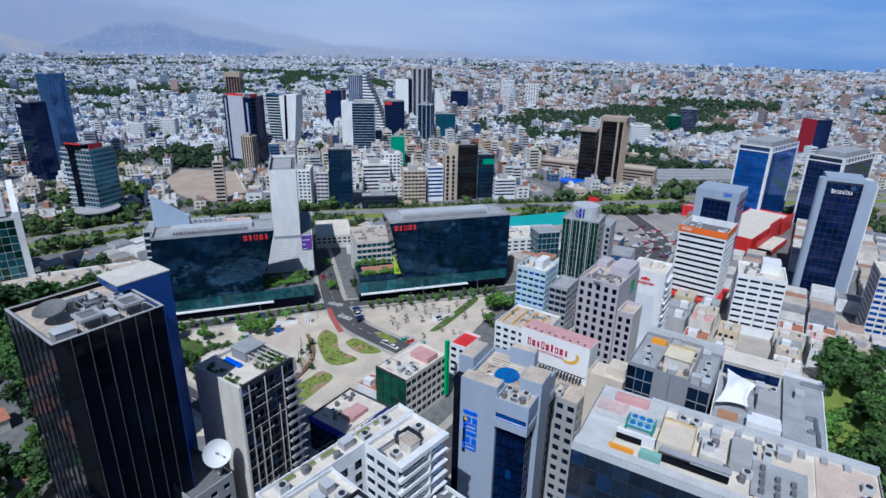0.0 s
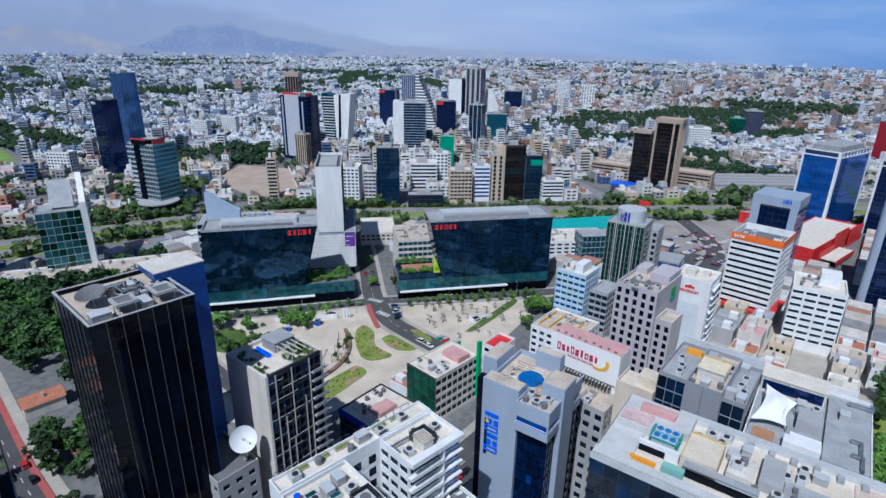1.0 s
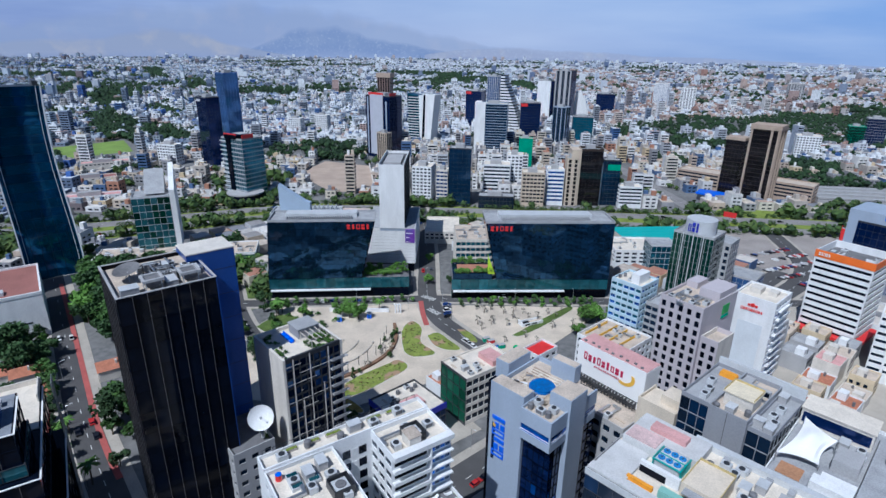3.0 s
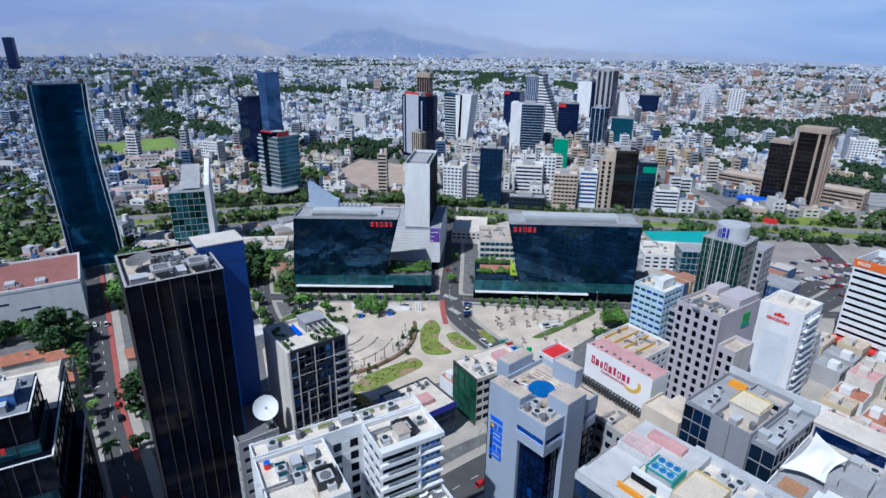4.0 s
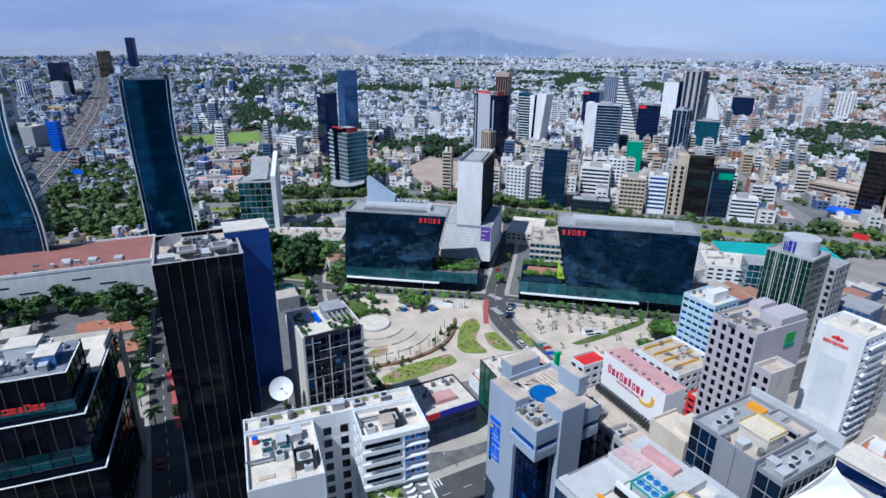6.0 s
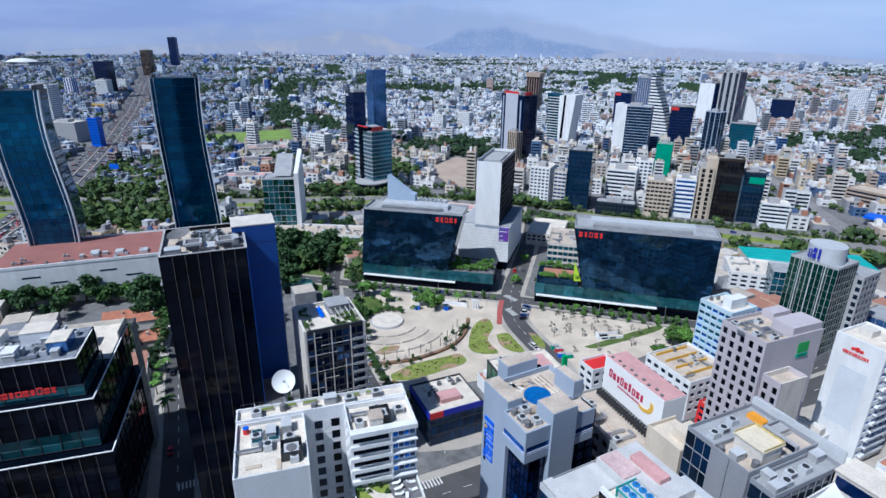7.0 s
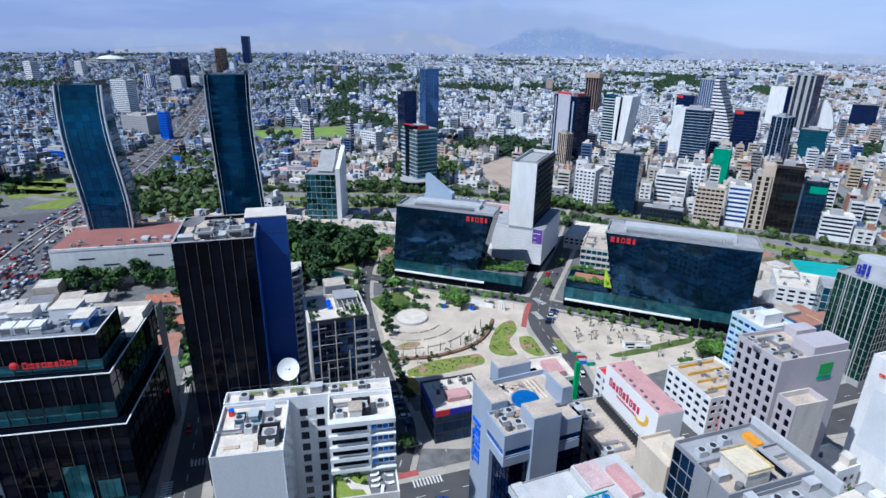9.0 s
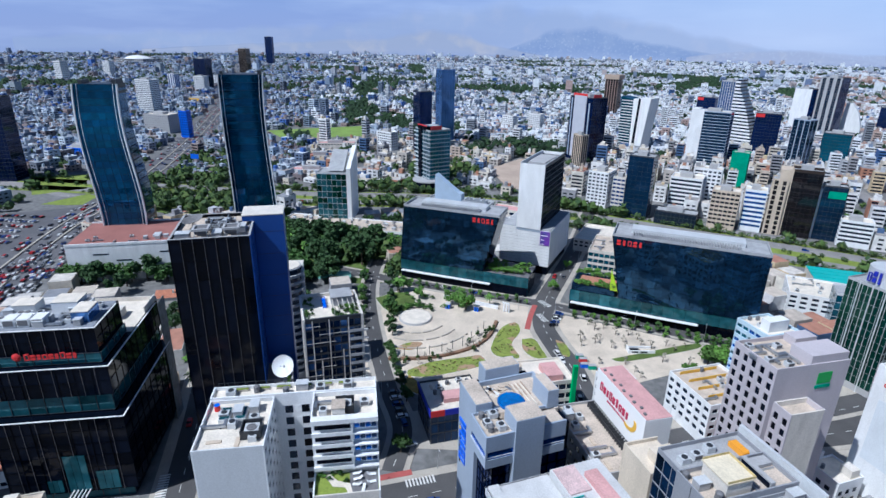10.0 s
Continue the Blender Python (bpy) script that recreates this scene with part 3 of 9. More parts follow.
shell(t, 4.23, 22, 9.0, 13.9, 0, H - 0.3, WHITE, G_DARK, GREYWALL, ROOFW, 3.4, 3.0, 0.8, 0.5, 0.3, 3, 1.2, 0.5, (0,), None, (1, 3), WHITE)
shell(t, 13.26, 22, 7.4, 13.9, 0, 43.2, WHITE, G_DARK, GREYWALL, GRASSB, 3.4, 3.0, 0.6, 0.5, 0.3, 3, 1.0, 0.5, (), None, (1, 3), OFFWHITE)
# recess: small windows in pairs down the inner wall
for i in range(15):
    zb = 8 + i * 3.15
    for y0, w, g in ((15.6, 1.7, G_DARK), (17.5, 1.5, WHITE), (19.2, 1.7, G_BLACK)):
        part("window", box_mesh("window", [(4.2, 4.26, y0, y0 + w, zb, zb + 1.9)]), g, t)
# loggias on the front block
for i in range(4):
    zb = 44.0 + i * 2.95
    part("balcony", box_mesh("balcony", [(13.23, 14.5, 22.0, 30.3, zb + 0.0, zb + 0.3), (14.35, 14.5, 22.0, 30.3, zb + 0.3, zb + 0.9), (13.23, 14.5, 30.6, 35.9, zb, zb + 0.3), (13.23, 14.5, 30.3, 30.6, zb - 0.4, zb + 2.9)]), WHITE, t)
    part("window", box_mesh("window", [(13.24, 13.3, 22.6, 30.0, zb + 0.9, zb + 2.7)]), G_BLACK, t)
    for k in range(4):
        part("window", box_mesh("window", [(13.24, 13.32, 30.9 + k * 1.2, 31.95 + k * 1.2, zb + 0.9, zb + 2.7)]), G_NIGHT if k % 2 else G_BLUE, t)
part("roof_slab", box_mesh("roof_slab", [(13.23, 14.6, 22, 35.9, H - 1.4, H - 0.3)]), WHITE, t)
part("terrace_deck", box_mesh("terrace_deck", [(13.6, 20.2, 29.5, 35.5, 42.27, 42.36)]), ROOFD, t)
part("terrace_path", prism_mesh("terrace_path", [(14, 24), (17.5, 26), (18, 28.5), (20, 29.4), (20, 30.2), (17, 29.6), (16, 27), (13.8, 25.2)], 42.27, 42.4), ROOFW, t)

# tower with two pillars and a corner balcony
t = thing("office_tower", 3.9, 115.2, 0, -30, "blue-grey office tower with two broad pillars", "building")
claim(-1, 115.2, -30, 24, 26)
DECK = 52.9
POOLBLUE = mat("pool_cover", (0.015, 0.13, 0.42), 0.5, var=0.35, scale=0.8)
part("pillar", box_mesh("pillar", [(-0.4, 9.5, 2.4, 6.4, 0, 55.4)]), BLUEGREY, t)
part("pillar_slit", box_mesh("pillar_slit", [(-0.46, -0.4, 3.0, 6.0, 47, 49)]), G_BLUE, t)
part("pillar_slit", box_mesh("pillar_slit", [(0.6, 1.5, 2.34, 2.4, 33, 44)]), G_NAVY, t)
part("pillar", box_mesh("pillar", [(13.0, 18.7, 7.8, 14.6, 0, 56.5)]), BLUEGREY, t)
part("pillar_cap", box_mesh("pillar_cap", [(-0.25, 9.35, 2.55, 6.3, 55.404, 55.5)]), ROOF, t)
part("pillar_cap", box_mesh("pillar_cap", [(13.15, 18.55, 7.95, 14.5, 56.504, 56.6)]), ROOF, t)
for bx in ((-4.5, 17.0, 6.42, 22, 0, DECK - 1.0), (9.55, 12.9, 3.6, 6.4, 0, 45.4), (12.92, 17.0, 3.6, 6.4, 0, 45.4)):
    part("core", box_mesh("core", [bx]), G_BLACK, t)
facade(t, (9.55, 3.3), (17.3, 3.3), 0, 45.3, 5, 14, G_BLACK, G_NAVY, 0.95, 0.94, 0.25, 0.5, 0, 0.2, True, (G_BLUE, 0.08))
facade(t, (17.3, 3.56), (17.3, 7.75), 0, 45.3, 3, 14, G_BLACK, G_NAVY, 0.95, 0.94, 0.25, 0.5, 0, 0.2, True, (G_BLUE, 0.08))
facade(t, (17.4, 14.65), (17.4, 22), 0, 45.3, 3, 14, G_BLACK, G_NAVY, 0.93, 0.9, 0.3, 0.5, 0, 0.2, True)
for x0, x1, y0, y1 in ((9.55, 18.2, 1.2, 7.75), (12.0, 18.2, 14.65, 20.4)):
    part("balcony_floor", box_mesh("balcony_floor", [(x0, x1, y0, y1, 45.42, 46.4)]), BLUEGREY, t)
    part("balcony_band", box_mesh("balcony_band", [(x0, x1, y0, y0 + 0.4, 46.4, 47.6), (x0, x1, y0, y0 + 0.4, 49.6, 53.6), (x1 - 0.4, x1, y0 + 0.4, y1, 46.4, 47.6), (x1 - 0.4, x1, y0 + 0.4, y1, 49.6, 53.6), (x0, x0 + 0.3, y0 + 0.4, y1, 46.4, 53.6), (x1 - 0.4, x1, y0, y0 + 0.4, 47.6, 49.6)]), BLUEGREY, t)
    part("balcony_window", box_mesh("balcony_window", [(x0 + 0.3, x1 - 0.4, y0 + 0.25, y0 + 0.35, 47.6, 49.6)]), G_BLUE, t)
    part("balcony_window", box_mesh("balcony_window", [(x1 - 0.35, x1 - 0.25, y0 + 0.4, y1, 47.6, 49.6)]), G_BLUE, t)
    part("balcony_rail", box_mesh("balcony_rail", [(x0 + 0.3, x1 - 0.4, y0 + 0.06, y0 + 0.12, 48.0, 48.2), (x1 - 0.12, x1 - 0.06, y0 + 0.4, y1, 48.0, 48.2)]), WHITE, t)
    part("deck", box_mesh("deck", [(x0 + 0.35, x1 - 0.45, y0 + 0.45, y1, 49.7, DECK)]), ROOF, t)
part("roof", box_mesh("roof", [(0.0, 12.9, 6.45, 21.5, DECK - 1.0, DECK)]), ROOF, t)
part("upper_wall", box_mesh("upper_wall", [(-0.4, 0, 6.42, 21.5, 44, 54.2), (-0.4, 12.0, 21.5, 22.0, 44, 54.2)]), BLUEGREY, t)
part("roof_house", box_mesh("roof_house", [(-4.5, -0.42, 9, 18, 0, 57.0)]), BLUEGREY, t)
part("roof_house", box_mesh("roof_house", [(5.7, 12.6, 18.6, 21.4, DECK, 57.6)]), BLUEGREY, t)
part("house_top", box_mesh("house_top", [(-4.3, -0.6, 9.2, 17.8, 57.004, 57.1)]), ROOF, t)
part("house_top", box_mesh("house_top", [(5.9, 12.4, 18.8, 21.2, 57.604, 57.7)]), ROOF, t)
part("pool", tube_mesh("pool", 3.0, 3.0, DECK, DECK + 0.75, 28, 7.9, 12.0), POOLBLUE, t, "round blue pool cover on the roof")
part("pool_rim", tube_mesh("pool_rim", 3.25, 3.25, DECK, DECK + 0.4, 28, 7.9, 12.0), POOLBLUE, t)
for k in range(7):
    part("timber", box_mesh("timber", [(1.2 + 0.4 * (k % 3), 6.5 + (k % 2) * 4, 14.4 + k * 0.55, 14.6 + k * 0.55, DECK, DECK + 0.3)]), ROOFW if k % 2 else TAN, t)
for k in range(5):
    part("timber", box_mesh("timber", [(10.8 + k * 0.4, 11.0 + k * 0.4, 7.0, 15.5 - k, DECK, DECK + 0.35)]), BEIGE, t)
letters(t, 6, 12.5, 3.1, pose(4.6, 2.38, 34.5, 0, -90, 0), BLUEPAINT, gap=0.22, tall=(0, 3, 5))
part("sign_dot", tube_mesh("sign_dot", 0.5, 0.5, 0, 0.3, 16), YELLOW, t, m=pose(1.5, 2.38, 43.6, 90, 0, 0))

# block with the white advertising board on its roof
t = thing("office_block", 16.5, 143.5, 0, -36, "low beige block carrying a large white board", "building")
claim(16.5, 143.5, -36, 26, 30)
shell(t, 0, 0, 26, 15.2, 0, 40, GREYWALL, G_DARK, GREYWALL, ROOF, 3.4, 3.6, 0.6, 0.5, 0.3, 3, 0.8, 0.5, (0, 1), None, (3,), GREYWALL)
b = thing("billboard", 24.6, 150.9, 40, -36, "large white roof board with crimson lettering blocks", "billboard")
part("box", box_mesh("box", [(0, 21.9, 0.02, 6.8, -0.8, 11.4)]), SIGNWHITE, b)
part("board", box_mesh("board", [(-0.05, 21.95, -0.15, 0, 1.6, 11.6)]), SIGNWHITE, b)
part("top", box_mesh("top", [(0.1, 21.8, 0.1, 6.7, 11.404, 11.6)]), PINK, b)
for k in range(9):
    part("vent", box_mesh("vent", [(1.2 + k * 2.3, 1.9 + k * 2.3, 0.6 + 0.5 * (k % 2), 1.2 + 0.5 * (k % 2), 11.6, 11.95)]), ROOFD, b)
letters(b, 9, 13.6, 1.8, pose(2.4, -0.17, 6.8), CRIMSON, gap=0.34, tall=(0, 3, 5))
letters(b, 14, 8.5, 0.55, pose(6.0, -0.17, 5.4), CRIMSON, name="small_sign", gap=0.3, thick=0.1)
swoosh = []
for k in range(9):
    a = radians(-120 + k * 18)
    swoosh.append((15.9 + 3.2 * math.cos(a), 7.3 + 2.6 * math.sin(a)))
for k in range(8, -1, -1):
    a = radians(-120 + k * 18)
    swoosh.append((15.7 + (2.4 - 0.0 * k) * math.cos(a), 7.7 + 2.2 * math.sin(a)))
part("swoosh", prism_mesh("swoosh", swoosh, -0.32, -0.16, "y"), YELLOW, b)
rack = [(0.4 + k * 1.0, 0.55 + k * 1.0, -2.2, -0.4, 0, 1.7) for k in range(21)] + [(0.4, 21.5, -2.3, -2.2, 0.8, 0.95), (0.4, 21.5, -2.3, -2.2, 1.6, 1.75), (0.4, 21.5, -0.4, -0.3, 1.6, 1.75)]
part("rack", box_mesh("rack", rack), DARKFRAME, b, "dark steel rack under the board")

# hotel with ranks of square windows
t = thing("hotel", 49.0, 182.6, 0, -36, "mauve-grey hotel with ranks of square windows", "building")
claim(49.0, 182.6, -36, 21, 24)
shell(t, 0, 0, 14.6, 22.6, 0, 55.6, MAUVE, G_BLACK, DARKFRAME, ROOF, 2.75, 3.25, 0.5, 0.66, 0.35, 3.5, 1.2, 0.5, (0,), None, (1, 3))
shell(t, 14.62, 1.5, 5.6, 10.4, 0, 45.8, MAUVE, G_BLACK, DARKFRAME, ROOF, 2.75, 3.25, 0.5, 0.66, 0.35, 3.5, 1.6, 0.5, (0,), None, (1, 3), OFFWHITE)
part("roof_house", box_mesh("roof_house", [(7.5, 14.2, 10.5, 22, 54.5, 57.8)]), MAUVE, t)
part("roof_house", box_mesh("roof_house", [(0.6, 4.5, 15, 22, 54.5, 56.8)]), MAUVE, t)
logo = part("logo", box_mesh("logo", [(14.62, 14.8, 13.4, 17.6, 49.6, 52.8)]), mat("green_sign", (0.02, 0.35, 0.06), 0.5), t, "green sign panel")
letters(t, 7, 5.0, 0.9, pose(14.64, 13.0, 48.2, 0, 0, 90), GREENNET, gap=0.15)

# white tower with a red crest
t = tower("office_tower", 80.9, 221.5, -33, 15.0, 16, 43.5, "white slab tower with red crest and blue balconies", wall=WHITE, pane=G_BLUE, core=GREYWALL, roofing=ROOFW, bay=3, fh=3.1, wf=0.8, hf=0.5, depth=0.5, base=3, singles=(1,), blank=(0, 3))
letters(t, 9, 8, 1.0, pose(3.2, -0.02, 37.6), RED, gap=0.2)
part("crest", tube_mesh("crest", 0.9, 0.9, 0, 0.25, 5, more=((0.6, 0.6, 0, 0.25, -1.3, -0.2), (0.6, 0.6, 0, 0.25, 1.3, -0.2))), RED, t, m=pose(7.2, -0.02, 40.2, 90, 0, 0))
for i in range(12):
    zb = 3.4 + i * 3.25
    part("balcony", box_mesh("balcony", [(15.02, 16.3, 2 + (i % 2), 14, zb, zb + 0.2), (16.2, 16.3, 2 + (i % 2), 14, zb + 0.2, zb + 1.0)]), WHITE, t)
part("pale_panel", box_mesh("pale_panel", [(3.0, 12.0, -0.06, -0.01, 12, 33)]), BLUEGREY_PALE, t, "faded pale patch on the blank wall")
for x, y, w, d, h in ((3, 6, 4, 5, 2.2), (9, 8, 3, 4, 1.6)):
    part("roof_box", box_mesh("roof_box", [(x, x + w, y, y + d, 42.6, 42.6 + h)]), OFFWHITE, t)

# pale blue-and-white flats
t = tower("apartment_block", 36.8, 251.6, -33, 15.2, 15, 31.5, "pale blue-and-white apartment block", wall=mat("pale_blue_render", (0.50, 0.63, 0.72), 0.6, var=0.1), pane=G_TEAL, core=GREYWALL, roofing=ROOFW, bay=3, fh=3.0, wf=0.84, hf=0.5, depth=0.6, base=2.5, odd=(G_BLUE, 0.4))
part("roof_house", box_mesh("roof_house", [(8, 12, 3, 12, 30.5, 35)]), WHITE, t)
tower("office_block", 52.5, 246, -33, 9, 15, 24, "low dark glass office block beside flats", wall=GREYWALL, pane=G_DARK, core=GREYWALL, roofing=ROOFG, bay=3, fh=3.3, wf=0.9, hf=0.6, base=3)

# green glass tower with a drum on top
t = tower("office_tower", 65.8, 290.2, -28, 19.5, 16.5, 45.2, "green glass office tower with a round drum", wall=GREYWALL, pane=G_GREEN, core=DARKFRAME, roofing=ROOFG, bay=2.0, fh=3.4, wf=0.89, hf=0.975, depth=0.15, base=3, odd=(G_DARK, 0.12), faces={1: dict(bay=2.1, wf=0.88, hf=0.93, pane=G_GREEN)})
for k in range(1, 4):
    part("mullion", box_mesh("mullion", [(k * 4.87 - 0.18, k * 4.87 + 0.18, -0.3, -0.01, 0, 45.2)]), LIGHTMETAL, t)
shell(t, 8, 16.52, 15, 14, 0, 39, GREYWALL, G_DARK, GREYWALL, ROOFG, 3.0, 3.4, 0.6, 0.6, 0.3, 3, 0.9, 0.5, ())
drum = part("drum", tube_mesh("drum", 7.2, 7.2, 44.3, 51.5, 40, 10, 8), LIGHTMETAL, t, "pale metal drum on the roof")
letters(t, 3, 5.5, 3.6, pose(6.5, 0.6, 46.2, 0, 0, 0), NAVYSIGN, gap=0.3, tall=(1, 2), thick=0.6)

# ---- the two slanted glass blocks ----
G_POD = glass("clear_teal_glass", (0.03, 0.12, 0.15), 0.35)
def slanted(x, y, yaw, label, foot, top_l, top_r, h, d, pod, hole):
    """A dark glass block whose end leans; it stands on a glass podium with planted terraces. foot: podium length."""
    t = thing("office_block", x, y, 0, yaw, label, "building")
    claim(x, y - 2, yaw, foot, d + 6)
    lean = [(hole[0], pod), (hole[1], pod), (top_r, h), (top_l, h)]
    part("body", prism_mesh("body", lean, 0.12, d, "y"), G_BLACK, t)
    part("podium", box_mesh("podium", [(0.4, foot - 0.4, 0.5, d + 3, 0, pod - 1.2)]), G_BLACK, t)
    nz, cw = 8, 3.4
    fh = (h - pod) / nz
    for r in range(nz):
        za, zb = pod + r * fh, pod + (r + 1) * fh
        xa = max(hole[0] + (top_l - hole[0]) * (za - pod) / (h - pod), hole[0] + (top_l - hole[0]) * (zb - pod) / (h - pod))
        xb = min(hole[1] + (top_r - hole[1]) * (za - pod) / (h - pod), hole[1] + (top_r - hole[1]) * (zb - pod) / (h - pod))
        n = max(1, int((xb - xa) / cw))
        for c in range(n):
            w = (xb - xa) / n
            part("glass_panel", pane_mesh(w - 0.08, fh - 0.1, G_PETROL), G_PETROL, t, m=pose(xa + (c + 0.5) * w, 0.06, za + 0.05, random.uniform(-0.25, 0.25), 0, random.uniform(-0.25, 0.25)))
    n = int(foot / 5.0)
    for c in range(n):
        w = foot / n
        for za, zb in ((0.2, 4.4), (5.4, pod)):
            part("podium_panel", pane_mesh(w - 0.08, zb - za - 0.1, G_POD), G_POD, t, m=pose((c + 0.5) * w, 0.42 if za > 1 else 1.2, za))
    part("canopy", box_mesh("canopy", [(1.0, foot * 0.72, -1.6, 0.4, 4.6, 5.1)]), WHITE, t, "white canopy edge along the podium")
    part("podium_roof", box_mesh("podium_roof", [(0.3, foot - 0.3, 0.5, d + 3, pod - 1.19, pod - 0.6)]), ROOFD, t)
    ps = [(top_l, top_r, 0.12, 0.5, h, h + 1.3), (top_l, top_r, d - 0.4, d, h, h + 1.3), (top_l, top_l + 0.4, 0.5, d - 0.4, h, h + 1.3), (top_r - 0.4, top_r, 0.5, d - 0.4, h, h + 1.3)]
    part("parapet", box_mesh("parapet", ps), ROOFG, t)
    part("roof", box_mesh("roof", [(top_l + 0.4, top_r - 0.4, 0.5, d - 0.4, h - 0.05, h + 0.1)]), ROOFG, t)
    part("roof_plant", box_mesh("roof_plant", [(top_l + 8, top_r - 10, d * 0.45, d * 0.85, h + 0.1, h + 2.2)]), LIGHTMETAL, t)
    part("roof_louvre", box_mesh("roof_louvre", [(top_l + 9 + k * 1.2, top_l + 9.5 + k * 1.2, d * 0.2, d * 0.42, h + 0.1, h + 1.4) for k in range(int((top_r - top_l - 20) / 1.2))]), ROOFG, t)
    return t


rl = slanted(-138.8, 242.4, 19.8, "dark glass office block leaning over a planted terrace", 75.5, 2.2, 57.8, 43.4, 18, 11.5, (0.0, 50.0))
letters(rl, 5, 12.5, 2.6, pose(43, -0.02, 39.3), RED, gap=0.28)
rr = slanted(-44.5, 271.0, 17.4, "dark glass office block leaning away from a planted terrace", 86.0, 17.5, 86.0, 43.4, 20, 11.5, (24.0, 86.0))
letters(rr, 5, 12.5, 2.6, pose(20, -0.02, 39.3), RED, gap=0.28)
part("sail_fin", prism_mesh("sail_fin", [(19.6, 14.6), (23.4, 14.6), (19.2, 26)], 0.4, 0.8, "y"), LIME, rr, "bright lime-green pointed fin")
part("upper_podium", box_mesh("upper_podium", [(0.6, 22.0, 0.9, 17.5, 10.4, 14.6)]), G_PETROL, rr)
part("terrace_floor", box_mesh("terrace_floor", [(3.5, 21.6, 2.6, 14, 14.604, 14.8)]), mat("terracotta_floor", (0.42, 0.2, 0.13), 0.9), rr, "terracotta terrace floor")
sub = thing("office_block", -50, 301, 0, 17.4, "low grey block with roof plant behind the glass offices", "building")
claim(-50, 301, 17.4, 28, 32)
shell(sub, 0, -3, 23, 28, 0, 25, OFFWHITE, G_TEAL, GREYWALL, ROOF, 3, 3.6, 0.9, 0.6, 0.3, 3, 1.0, 0.5, (0, 3))

# white slab tower on a white base
t = thing("office_tower", -103.5, 295.0, 0, 14.5, "white slab tower rising from a white louvred base", "building")
claim(-103.5, 295.0, 14.5, 30, 62)
part("tower", box_mesh("tower", [(8.0, 22.6, 0.2, 0.7, 26, 66), (8.0, 22.2, 0.72, 44, 26, 64)]), BLUEGREY, t)
part("front_wall", box_mesh("front_wall", [(8.0, 22.6, -0.1, 0.19, 27.6, 66)]), WHITE, t)
part("roof", box_mesh("roof", [(8.4, 22.2, 0.8, 43.6, 64.004, 64.3)]), ROOFD, t)
part("roof_house", box_mesh("roof_house", [(10, 20, 8, 34, 64.3, 65.6)]), GREYWALL, t)
facade(t, (22.6, 0.72), (22.6, 44), 27.6, 66, 14, 11, DARKFRAME, G_DARK, 0.94, 0.9, 0.35, 0.5, 0, 1.6, False)
facade(t, (7.95, 44), (7.95, 0.72), 27.6, 66, 14, 11, WHITE, G_DARK, 0.5, 0.5, 0.35, 0.5, 0, 1.6, False)
part("crown", box_mesh("crown", [(8.0, 22.6, 43.7, 44, 64, 66), (8.0, 8.3, 0.7, 43.7, 66, 66.6), (22.3, 22.6, 0.7, 43.7, 66, 66.6)]), WHITE, t)
part("base", box_mesh("base", [(-1.75, 28.75, 0.5, 45.5, 5, 27.4)]), GREYWALL, t)
for k in range(12):
    part("louvre", box_mesh("louvre", [(-2, 29, 0.25, 46, 5.3 + k * 1.86, 6.95 + k * 1.86)]), WHITE, t)
part("base_roof", box_mesh("base_roof", [(-1.5, 28.5, 0.5, 45.5, 27.604, 27.8)]), ROOFG, t)
part("base_foot", box_mesh("base_foot", [(0, 28, 1, 44, 0, 5)]), G_BLACK, t)
part("poster", box_mesh("poster", [(22.9, 28.6, -0.02, 0.24, 18.6, 27.2)]), PURPLE, t, "purple printed wall poster")
rgp = random.Random(4)
for k in range(9):
    zz = 19.0 + k * 0.9
    part("poster_bar", box_mesh("poster_bar", [(23.4, 24.4 + rgp.uniform(0.5, 3.4), -0.06, -0.02, zz, zz + 0.4)]), G_PALE if k % 3 else SIGNWHITE, t)

# ---- the further towers ----
t = thing("office_block", -129.0, 68.0, 0, -41, "stepped black glass bank offices with teal bands", "building")
claim(-129, 68, -41, 37, 36)
W, D = 32.0, 30.0
SMOOTHSTONE = mat("mottled_stone", (0.16, 0.17, 0.18), 0.6, var=0.4, scale=0.5, bump=0.2)
for z0, z1, ex, xs, g, gl in ((48.5, 56, 0, 15, G_BLACK, G_BLACK), (45.5, 48.5, 0.6, 15, DARKFRAME, G_POD), (36, 45.2, 2.4, -7, G_BLACK, G_BLACK), (30.3, 36, 1.6, -7, DARKFRAME, G_POD), (4.5, 30, 4.6, -7, G_BLACK, G_BLACK), (0, 4.5, 2.6, -7, DARKFRAME, G_POD)):
    w, d = W + ex, D + ex
    part("storey", box_mesh("storey", [(xs + 0.3, w - 0.3, 0.3, d - 0.3, z0, z1)]), G_BLACK, t)
    rows = 1 if z1 - z0 < 6 else round((z1 - z0) / 4)
    facade(t, (w, 0.3), (w, d), z0, z1, 7, rows, g, gl, 0.965, 0.97, 0.28, 0.5, 0, 0, True)
    facade(t, (w - 0.3, d), (xs, d), z0, z1, 10 if xs < 0 else 4, rows, g, gl, 0.965, 0.97, 0.28, 0.5, 0, 0, True)
    facade(t, (xs, 0), (w, 0), z0, z1, 10, rows, g, gl, 0.965, 0.97, 0.28, 0.5, 0, 0, False)
    if gl is G_BLACK:
        part("ledge", box_mesh("ledge", [(w, w + 0.35, 0, d + 0.35, z1, z1 + 0.2), (xs + 2, w, d, d + 0.35, z1, z1 + 0.2)]), SIGNWHITE, t)
        for k in range(1, 9):
            part("mullion", box_mesh("mullion", [(w, w + 0.14, k * d / 9 - 0.05, k * d / 9 + 0.05, z0, z1)]), MULL, t)
